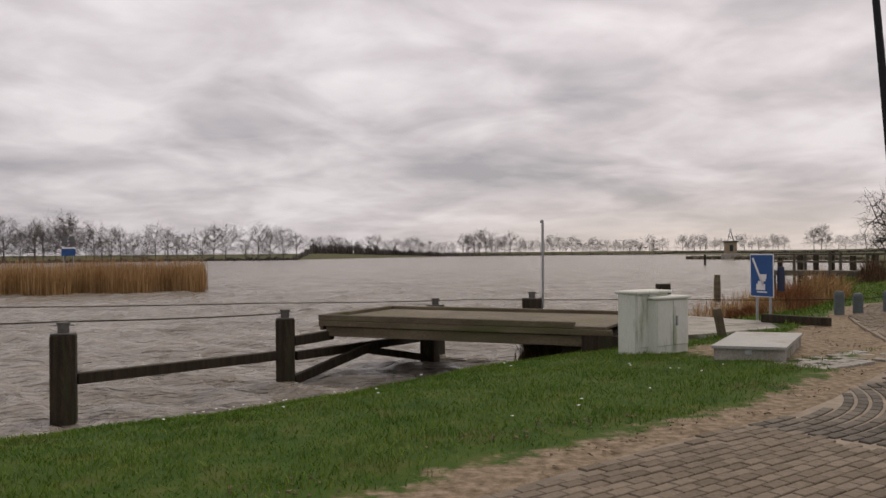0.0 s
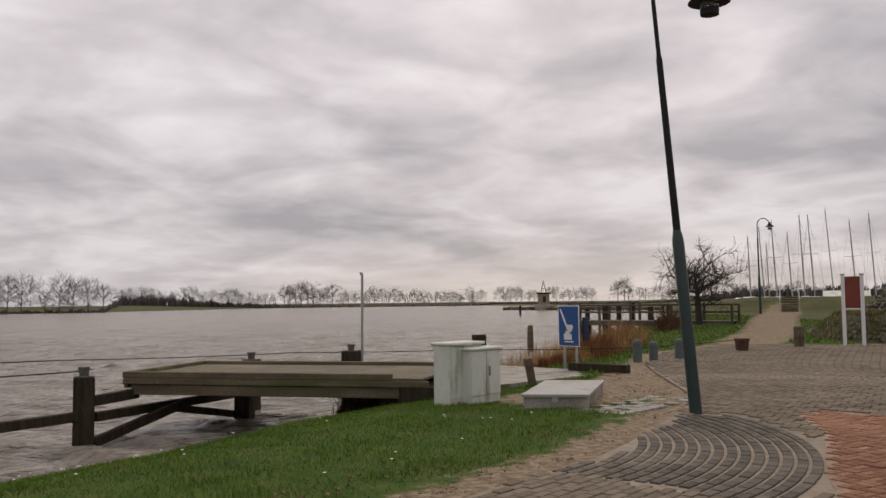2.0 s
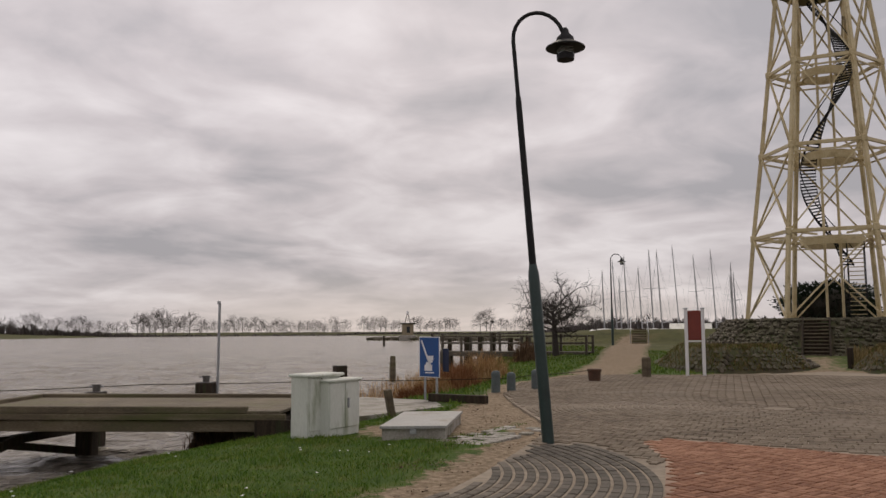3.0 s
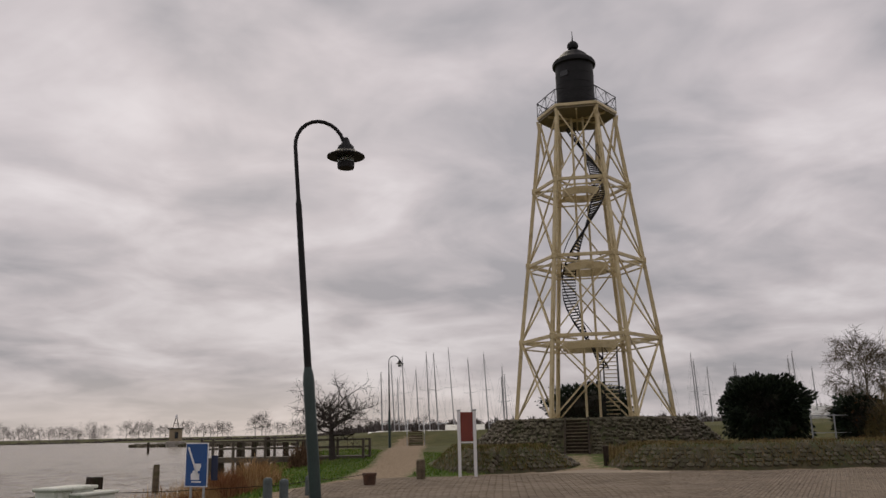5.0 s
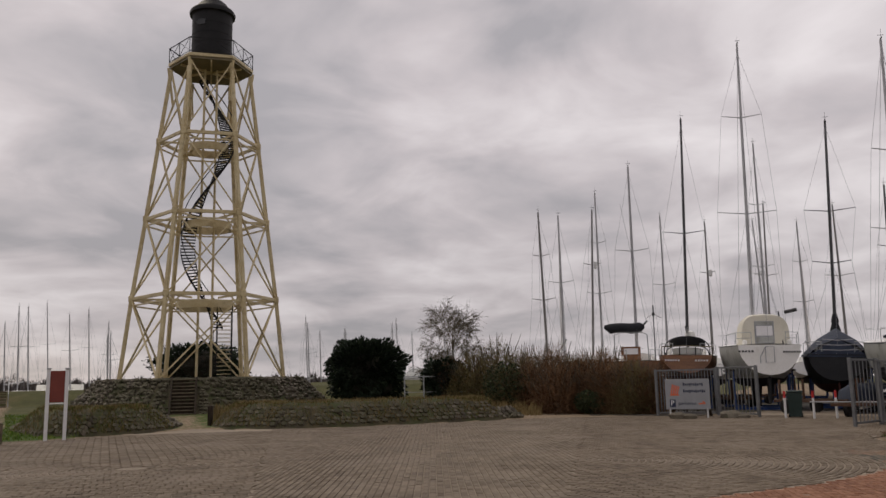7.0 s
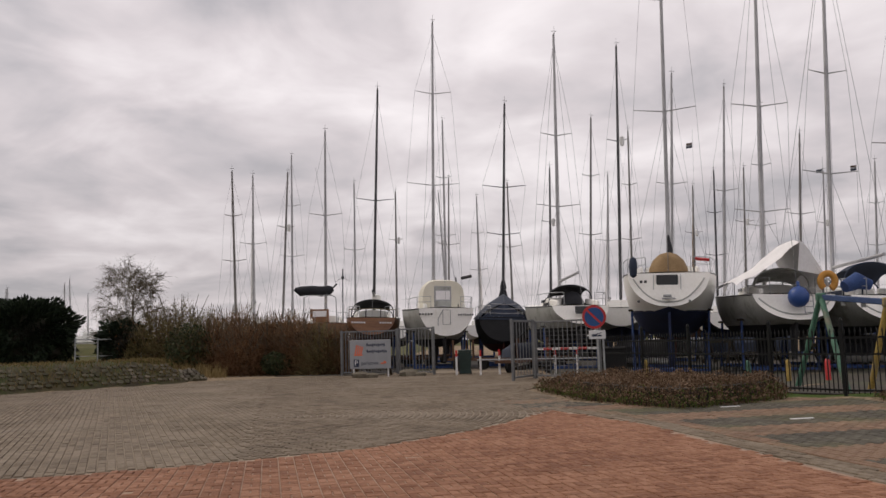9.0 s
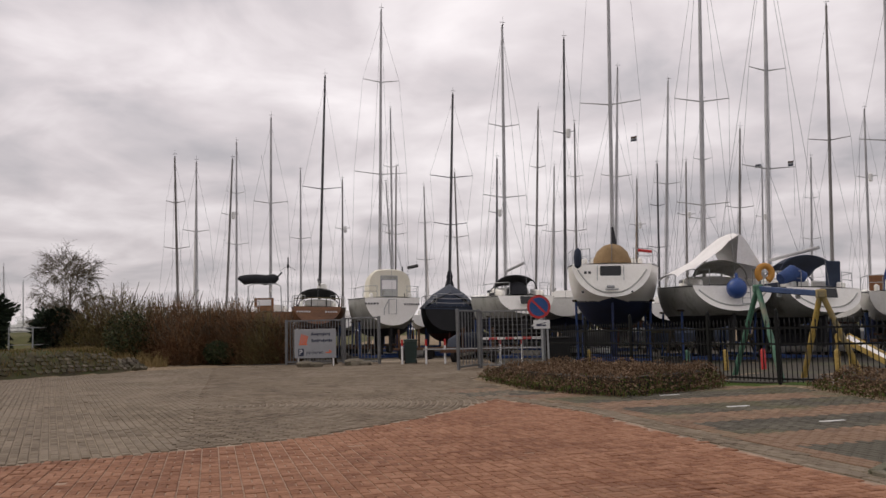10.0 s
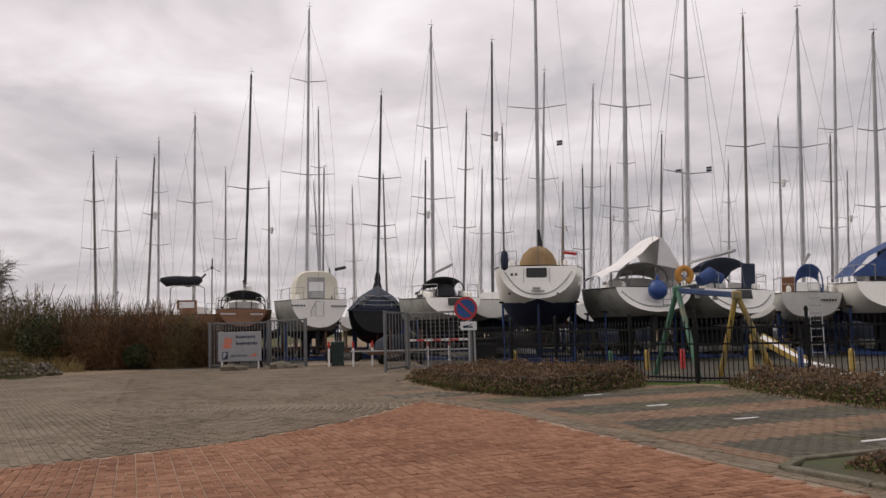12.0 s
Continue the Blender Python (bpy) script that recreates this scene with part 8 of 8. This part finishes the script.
# ---- the play area ----
def swing():
    a1, a2 = place(108.2, 23.6, 2.36), place(111.9, 22.6, 2.14)
    t = thing("swing_frame", (a1.x, a1.y, 0), 0, "wooden swing frame with green and yellow legs and blue beam", "swing")
    o = Vector((a1.x, a1.y, 0))
    for top, feet, mat, nm in ((a1, (place(106.5, 24.6), place(109.35, 21.9)), "play_green", "green_leg"), (a2, (place(110.6, 23.4), place(113.95, 23.2)), "play_yellow", "yellow_leg")):
        for f in feet:
            part(nm, Geo().tube([f - o, top - o + Vector((0, 0, 0.04))], [0.075, 0.07], 10), M[mat], t)
        m = (feet[0] + feet[1]) / 2
        part("apex_plate", Geo().box(top - o, (0.22, 0.22, 0.22), 0.03), M[mat], t)
    part("beam", Geo().beam(a1 - o, a2 - o, 0.13, 0.15, 0.02), M["play_blue"], t)
    for f in (0.35, 0.65):
        q = a1.lerp(a2, f) - o
        part("hanger", Geo().box(q + Vector((0, 0, -0.12)), (0.05, 0.12, 0.12), 0.01), M["galv"], t)


swing()
p = place(113.0, 28.5)
t = thing("slide", (p.x, p.y, -0.22), -60, "low yellow and pale playground slide", "slide")
part("chute", Geo().sheet([[Vector((-0.25, 0, 1.25)), Vector((-0.2, 0, 1.15)), Vector((0.2, 0, 1.15)), Vector((0.25, 0, 1.25))], [Vector((-0.25, -1.6, 0.42)), Vector((-0.2, -1.6, 0.32)), Vector((0.2, -1.6, 0.32)), Vector((0.25, -1.6, 0.42))], [Vector((-0.25, -2.4, 0.30)), Vector((-0.2, -2.4, 0.20)), Vector((0.2, -2.4, 0.20)), Vector((0.25, -2.4, 0.30))]]), M["tarp_white"], t)
for s in (-0.28, 0.28):
    part("side", Geo().beam((s, 0.05, 1.22), (s, -1.7, 0.38), 0.04, 0.16, 0.01), M["play_yellow"], t)
    part("leg", Geo().tube([(s, 0, 0.1), (s, 0, 1.25)], 0.05, 8), M["play_yellow"], t)
for az, d, c in ((112.6, 26, "play_yellow"), (118.4, 25, "play_yellow"), (106.0, 27, "play_yellow"), (108.3, 27.5, "sign_red"), (103.6, 27, "play_green"), (97.2, 29.4, "play_yellow"), (115.5, 26.5, "play_blue")):
    q = place(az, d)
    solo("play_post", Geo().lathe([(0.08, -0.1), (0.08, 0.58), (0.05, 0.64), (0.01, 0.66)], 12), M[c], (q.x, q.y, 0), 0, "short round painted play-area post", "post", "play posts")
q = place(119.5, 22.3)
solo("timber_edge", Geo().beam((-0.9, 3.4, 0.10), (0.2, -3.4, 0.10), 0.16, 0.2, 0.02), M["sign_white"], (q.x, q.y, 0), 0, "pale low timber edging of the sand pit", "kerb")


# ---- hedges, thicket, evergreens ----
def leaves(c, ax, nr, size, seed):
    """Small tilted leaf faces at the places c."""
    rng4 = np.random.default_rng(seed)
    n = len(c)
    a = rng4.normal(0, 1, (n, 3))
    a /= np.linalg.norm(a, axis=1)[:, None]
    b3 = np.cross(a, rng4.normal(0, 1, (n, 3)))
    b3 /= np.linalg.norm(b3, axis=1)[:, None] + 1e-9
    s = size * rng4.uniform(0.6, 1.4, n)[:, None]
    p = np.stack([c - a * s, c + b3 * s * 0.55, c + a * s, c - b3 * s * 0.55], 1).reshape(-1, 3)
    return p, np.arange(n * 4).reshape(-1, 4)


def hedge(name, poly, hgt, seed, label, n=26000):
    rng4 = np.random.default_rng(seed)
    xs, ys = [p[0] for p in poly], [p[1] for p in poly]
    x, y = rng4.uniform(min(xs), max(xs), n * 3), rng4.uniform(min(ys), max(ys), n * 3)
    k = inside(poly, x, y)
    x, y = x[k][:n], y[k][:n]
    e = edge_distance(poly, x, y)
    top = hgt * np.clip(e / 0.5, 0.12, 1) ** 0.5 * (0.82 + 0.18 * np.sin(x * 2.3) * np.sin(y * 3.1 + x)) + 0.05 * np.sin(x * 7) * np.sin(y * 6)
    u = rng4.uniform(0, 1, len(x)) ** 0.45
    z = top * u
    o = Vector((sum(xs) / len(xs), sum(ys) / len(ys), 0))
    t = thing(name, (o.x, o.y, 0), 0, label, "hedge", "low hedges")
    c = np.stack([x - o.x, y - o.y, z], -1)
    lowm = (e < 0.55) & (u < 0.72) & (rng4.random(len(x)) < 0.85)
    part("crown", leaves(c[~lowm], 0, 0, 0.027, seed), M["hedge_top"], t, "brown wintry top growth", False)
    part("skirt", leaves(c[lowm], 0, 0, 0.03, seed + 1), M["hedge_low"], t, "green lower leaves", False)
    m = 2600
    i = rng4.integers(0, len(x), m)
    part("twig_mass", blades(x[i] - o.x, y[i] - o.y, np.zeros(m), top[i] * rng4.uniform(0.8, 1.15, m), 0.25, 0.012, seed + 2), M["shrub"], t, "", False)
    # a dark solid inside the leaves stands in for the shade within
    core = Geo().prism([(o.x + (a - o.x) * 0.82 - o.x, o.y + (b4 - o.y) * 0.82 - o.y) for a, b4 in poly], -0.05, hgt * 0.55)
    part("core", core, M["foliage_shade"], t, "", False)


# near-black colour for the shade inside hedges and bushes
M["foliage_shade"] = material("dark_foliage_shade", ((0.012, 0.010, 0.006), (0.022, 0.018, 0.011), (0.035, 0.028, 0.018)), 3, 20, 0.95)
hedge("hedge", [(25.0, -0.4), (21.0, -1.35), (18.4, -2.5), (17.3, -3.4), (18.4, -5.0), (19.7, -6.2), (20.9, -6.1), (21.0, -4.6), (23.4, -2.8)], 0.70, 51, "low brown and green hedge beside the gate")
hedge("hedge", [(19.3, -7.7), (16.5, -7.65), (13.3, -7.95), (12.3, -9.5), (13.0, -16.0), (14.6, -16), (15.2, -10), (18.6, -9.4)], 0.55, 52, "low brown and green hedge along the parking bays")


def evergreen(at, rx, ry, rzz, seed, label, n=15000, leaf=0.12):
    rng4 = np.random.default_rng(seed)
    t = thing("evergreen_bush", at, 0, label, "bush", "evergreen bushes")
    d = rng4.normal(0, 1, (n, 3))
    d /= np.linalg.norm(d, axis=1)[:, None]
    lump = 0.97 + 0.16 * np.sin(d[:, 0] * 6 + seed) * np.sin(d[:, 2] * 7) + 0.10 * np.sin(d[:, 1] * 11 + d[:, 2] * 9)
    r = lump * rng4.uniform(0.72, 1.02, n)
    sq = np.maximum(np.abs(d).max(1), 0.62) ** -0.35
    c = d * (r * sq)[:, None] * np.array([rx, ry, rzz]) + np.array([0, 0, rzz])
    c[:, 2] = np.maximum(c[:, 2], 0.1)
    part("foliage", leaves(c, 0, 0, leaf, seed), M["evergreen"], t, "", False)
    # a dark turned solid paints the shade behind the outer leaves
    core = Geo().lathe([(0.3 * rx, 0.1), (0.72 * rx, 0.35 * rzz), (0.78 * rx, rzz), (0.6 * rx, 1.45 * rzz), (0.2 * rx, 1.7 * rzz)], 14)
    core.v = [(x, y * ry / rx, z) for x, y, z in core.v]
    part("inner_growth", core, M["foliage_shade"], t)
    g = Geo()
    for k in range(5):
        a = 1.26 * k
        g.tube([(0.25 * math.cos(a), 0.25 * math.sin(a), -0.1), (rx * 0.4 * math.cos(a), ry * 0.4 * math.sin(a), rzz), (rx * 0.6 * math.cos(a), ry * 0.6 * math.sin(a), rzz * 1.5)], [0.1, 0.07, 0.03], 6)
    part("stem", g, M["bark"], t)


p = bearing(58.0, 52)
evergreen((p.x, p.y, 0.7), 2.42, 2.2, 1.90, 61, "dense dark evergreen bush behind the stone bank")
p = bearing(63.4, 50)
evergreen((p.x, p.y, 0.5), 1.3, 1.3, 1.35, 62, "small dark evergreen bush beside the thicket", 4000)
p = bearing(46.8, 68)
evergreen((p.x, p.y, 1.4), 3.6, 2.8, 1.9, 63, "dark evergreen bush behind the lighthouse", 9000)
p = bearing(63.9, 52)
bare_tree("bare_tree", (p.x, p.y, ground_at(p.x, p.y)), 5.6, 0.5, 0.13, 23, "bark_pale", "pale bare willow with fine drooping twigs", "", 15, 3, 7, 0.5, 5, 0.5, droop=0.20, reach=0.34)


def twigs(c, d, ln, width, seed):
    """Thin tapering strips at the places c, along the directions d."""
    rng4 = np.random.default_rng(seed)
    n = len(c)
    w = np.cross(d, rng4.normal(0, 1, (n, 3)))
    w *= (width / 2 / (np.linalg.norm(w, axis=1) + 1e-9))[:, None]
    bow = rng4.normal(0, 0.13, (n, 3)) * ln[:, None]
    mid, tip = c + d * ln[:, None] * 0.55 + bow * 0.5, c + d * ln[:, None]
    v = np.stack([c - w, c + w, mid + w * 0.7, mid - w * 0.7, tip + w * 0.15, tip - w * 0.15], 1).reshape(-1, 3)
    f = (np.arange(n)[:, None, None] * 6 + np.array([[0, 1, 2, 3], [3, 2, 4, 5]])[None]).reshape(-1, 4)
    return v, f


def thicket():
    """Round leafless bushes whose twigs fan out from the foot."""
    rng4 = np.random.default_rng(88)
    looks = {"olive": "olive-brown leafless bush full of fine twigs", "rust": "red-brown leafless shrub with pale twig tips"}
    spots = [(65.4, 48.5, 3.7, 1.5, "olive"), (66.9, 48, 4.1, 1.6, "olive"), (68.4, 47.5, 3.7, 1.5, "olive"), (69.8, 48.5, 3.6, 1.5, "rust"), (67.9, 45, 2.4, 1.1, "olive"), (69.4, 44.5, 2.7, 1.2, "rust"),
             (70.9, 46, 3.3, 1.4, "rust"), (71.0, 43.6, 2.5, 1.2, "rust"), (72.5, 44.5, 3.1, 1.4, "rust"), (73.8, 44, 3.0, 1.3, "rust"), (75.0, 43, 2.8, 1.3, "rust"), (72.2, 48, 3.5, 1.4, "olive"), (74.4, 47, 3.3, 1.4, "rust"), (76.2, 42.4, 2.5, 1.2, "olive"), (77.3, 42.2, 2.2, 0.9, "rust"), (76.0, 45.5, 2.9, 1.2, "rust")]
    for i, (az, d, s, r, look_) in enumerate(spots):
        s = s * (1.02 + 0.26 * float(rng4.random()))
        r = r * (0.95 + 0.3 * float(rng4.random()))
        q = bearing(az, d)
        t = thing("shrub", (q.x, q.y, ground_at(q.x, q.y) - 0.03), 0, looks[look_], "shrub", "thicket")
        n = 3600
        u = rng4.normal(0, 1, (n, 3))
        u /= np.linalg.norm(u, axis=1)[:, None]
        u[:, 2] = np.abs(u[:, 2])
        rr = rng4.uniform(0.15, 1.0, n) ** 0.5 * (1 + 0.14 * np.sin(u[:, 0] * 5 + i) * np.sin(u[:, 1] * 4 + 2 * i))
        c = u * rr[:, None] * np.array([r, r * 0.9, s * 0.80])
        dr = c / np.array([r, r, s]) + np.array([0, 0, 0.5]) + rng4.normal(0, 0.6, (n, 3))
        dr /= np.linalg.norm(dr, axis=1)[:, None]
        part("twig_mass", twigs(c, dr, rng4.uniform(0.22, 0.62, n), 0.021, 90 + i), M["shrub_" + look_], t, "", False)
        e = 130
        a, k = rng4.uniform(0, 2 * math.pi, e), np.sqrt(rng4.uniform(0, 1, e)) * 0.85
        c = np.stack([r * k * np.cos(a), r * k * np.sin(a), s * 0.62 * np.sqrt(1 - k * k)], -1)
        dr = np.stack([0.8 * k * np.cos(a), 0.8 * k * np.sin(a), np.ones(e)], -1) + rng4.normal(0, 0.3, (e, 3))
        dr /= np.linalg.norm(dr, axis=1)[:, None]
        part("crown", twigs(c, dr, rng4.uniform(0.5, 1.1, e), 0.026, 300 + i), M["bark_pale"], t, "pale upright twig tips", False)
        g = Geo()
        for j in range(7):
            a2, lean_ = 0.9 * j + i, 0.35 + 0.3 * (j % 3)
            g.tube([(0.1 * math.cos(a2), 0.1 * math.sin(a2), -0.1), (r * 0.4 * lean_ * math.cos(a2), r * 0.4 * lean_ * math.sin(a2), s * 0.45), (r * lean_ * math.cos(a2), r * lean_ * math.sin(a2), s * 0.9)], [0.05, 0.035, 0.012], 5)
        part("stem", g, M["bark_pale"], t)
        m = 1500
        c = np.stack([rng4.normal(0, r * 0.5, m), rng4.normal(0, r * 0.5, m), rng4.uniform(0, 0.8, m) ** 1.4 * s], -1)
        part("foliage", leaves(c, 0, 0, 0.05, 200 + i), M["shrub_leaf"], t, "", False)
    for az, d, s, r, sd in ((67.6, 44.6, 2.7, 1.3, 1), (68.9, 45.2, 2.2, 1.1, 2), (73.2, 42.6, 1.2, 0.8, 3)):
        q = bearing(az, d)
        t = thing("ivy_bush", (q.x, q.y, ground_at(q.x, q.y)), 0, "dull green ivy-grown bush among the bare shrubs", "bush", "thicket")
        n = 3000
        u = rng4.normal(0, 1, (n, 3))
        u /= np.linalg.norm(u, axis=1)[:, None]
        c = u * rng4.uniform(0.5, 1.0, n)[:, None] * np.array([r, r, s * 0.5]) + np.array([0, 0, s * 0.5])
        part("foliage", leaves(c, 0, 0, 0.065, 500 + sd), M["ivy"], t, "", False)
        part("stem", Geo().tube([(0, 0, -0.1), (0.1, 0, s * 0.4), (0.05, 0.1, s * 0.8)], [0.06, 0.04, 0.015], 6), M["bark"], t)


M["shrub_leaf"] = material("withered_leaves", ((0.05, 0.026, 0.012), (0.10, 0.052, 0.024), (0.16, 0.085, 0.04)), 0.8, 8, 0.9, bump=0.0, island=0.4, spec=0.2)
thicket()
n = 5000
rng = np.random.default_rng(71)
az, d = rng.uniform(48, 70, n), rng.uniform(41, 47, n)
x, y = d * np.sin(np.radians(az)), d * np.cos(np.radians(az))
k = np.hypot(x - TOWER.x, y - TOWER.y) > 10
x, y = x[k], y[k]
ob = new("dry_grass", mesh_of("dry_grass", blades(x, y, height(x, y), rng.uniform(0.25, 0.75, len(x)), 0.35, 0.05, 72), M["reed_dull"], False))
tagged(ob, "rough dry grass behind the stone bank", "grass", kind="stuff")


# dry tufts and moss-green grass over the stone banks
def bank_tufts(line, depth, n, seed, mat, hgt, label):
    rng4 = np.random.default_rng(seed)
    k = rng4.uniform(0.8, len(line) - 1.8, n)
    i0 = k.astype(int)
    f = k - i0
    pts = np.array([(p[0], p[1]) for p in line])
    a, b4 = pts[i0], pts[i0 + 1]
    d = (b4 - a) / np.linalg.norm(b4 - a, axis=1)[:, None]
    off = rng4.uniform(0.05, depth, n)
    c = a + (b4 - a) * f[:, None] - np.stack([d[:, 1], -d[:, 0]], -1) * off[:, None]
    rise = np.clip(off / 1.0, 0, 1) ** 0.8
    clump = 0.5 + 0.5 * np.sin(c[:, 0] * 2.1 + 1.7 * np.sin(c[:, 1] * 1.3)) * np.sin(c[:, 1] * 2.7)
    keep = rng4.random(n) < 0.25 + 0.75 * clump
    c, rise = c[keep], rise[keep]
    ob = new("bank_grass", mesh_of("bank_grass", blades(c[:, 0], c[:, 1], rise * 0.96, hgt * rng4.uniform(0.5, 1.3, len(c)), 0.5, 0.022, seed + 1), M[mat], False))
    tagged(ob, label, "grass", kind="stuff")


bank_tufts(LOW_RIGHT, 2.6, 9000, 401, "reed_dull", 0.15, "short dry grass on the stone bank")
bank_tufts(LOW_RIGHT, 1.8, 6000, 402, "blade_dull", 0.10, "mossy green grass on the stone bank")
bank_tufts(LOW_LEFT, 2.0, 6000, 403, "blade_dull", 0.13, "mossy green grass on the stone bank")
bank_tufts(LOW_LEFT, 2.0, 4000, 404, "reed_dull", 0.15, "short dry grass on the stone bank")


# ---- the dike: steps, rail, sheds ----
def dike_steps():
    p = bearing(35.05, 63.5)
    t = thing("dike_stair", (p.x, p.y, ground_at(p.x, p.y) - 0.05), -35, "weathered wooden steps up the grassy dike", "stairs")
    for k in range(7):
        part("step", Geo().box((0, 0.35 + k * 0.75, 0.17 * (k + 1) - 0.10), (1.1, 0.78, 0.2), 0.02), M["deck"], t)
    for s in (-0.65, 0.65):
        part("handrail", Geo().tube([(s, 0, 0), (s, 0, 0.95), (s, 5.4, 2.15), (s, 5.4, 1.2)], 0.03, 6), M["galv"], t)


dike_steps()
for az, d, w, hh in ((61.7, 118, 7, 2.4), (38.3, 116, 5, 1.6), (62.6, 130, 9, 3.2)):
    p = bearing(az, d)
    t = thing("boat_shed", (p.x, p.y, 0.2), -az, "low pale harbour shed beyond the dike", "shed")
    part("wall", Geo().box((0, 0, hh / 2), (w, 4, hh), 0.03), M["tarp_white"], t)
    part("roof", Geo().add([(-w / 2 - 0.2, -2.2, hh), (w / 2 + 0.2, -2.2, hh), (w / 2 + 0.2, 0, hh + 0.8), (-w / 2 - 0.2, 0, hh + 0.8), (w / 2 + 0.2, 2.2, hh), (-w / 2 - 0.2, 2.2, hh)], [(0, 1, 2, 3), (3, 2, 4, 5), (0, 3, 5), (1, 4, 2)]), M["gelcoat_grey_shaded"], t)
    part("window", Geo().box((-w * 0.2, -2.02, hh * 0.6), (w * 0.25, 0.05, hh * 0.35), 0.01), M["window"], t)
line = [bearing(60.6, 49), bearing(64.5, 49.5), bearing(68.5, 49)]
t = thing("wire_fence", (line[0].x, line[0].y, 0), 0, "thin post-and-rail fence before the moorings", "fence")
for a, b2 in zip(line, line[1:]):
    part("rail", Geo().beam(a - line[0] + Vector((0, 0, 2.1)), b2 - line[0] + Vector((0, 0, 2.1)), 0.05, 0.05).beam(a - line[0] + Vector((0, 0, 1.2)), b2 - line[0] + Vector((0, 0, 1.2)), 0.03, 0.03), M["galv"], t)
    for k in range(3):
        q = a.lerp(b2, k / 3) - line[0]
        part("post", Geo().beam(q, q + Vector((0, 0, 2.15)), 0.06, 0.06), M["galv"], t)

solo("bed_soil", Geo().prism([(6.6, -5.0), (8.45, -4.35), (8.85, -4.6), (9.75, -7.4), (6.8, -8.4)], -0.05, 0.045), M["soil"], (0, 0, 0), 0, "dark bare soil of the planted corner", "soil", kind="structure")
hedge("planted_bed", [(7.4, -5.1), (8.35, -4.75), (8.75, -4.95), (9.5, -7.2), (7.2, -7.9)], 0.28, 53, "low brown and green planting inside the kerb", 9000)
# worn white blocks and kerbs in the parking bays
for x, y in ((17.74, -4.4), (15.16, -4.99), (12.76, -5.6), (10.17, -6.1)):
    solo("bay_marker", Geo().box((0, 0, 0.028), (0.42, 0.07, 0.02), 0.004), M["sign_white"], (x, y, 0), -72, "worn white block set in the parking bay", "marking", "bay markers")
line = [Vector((6.6, -4.92, 0)), Vector((8.5, -4.22, 0)), Vector((8.95, -4.6, 0)), Vector((9.85, -7.45, 0))]
t = thing("kerb", line[0], 0, "grey concrete kerb round the planted corner", "kerb", kind="structure")
for a, b2 in zip(line, line[1:]):
    n = max(1, int((b2 - a).length / 0.9))
    for k in range(n):
        p, q = a.lerp(b2, k / n) - line[0], a.lerp(b2, (k + 0.985) / n) - line[0]
        part("kerb_stone", Geo().beam(p + Vector((0, 0, 0.03)), q + Vector((0, 0, 0.03)), 0.12, 0.09, 0.012), M["kerb"], t)
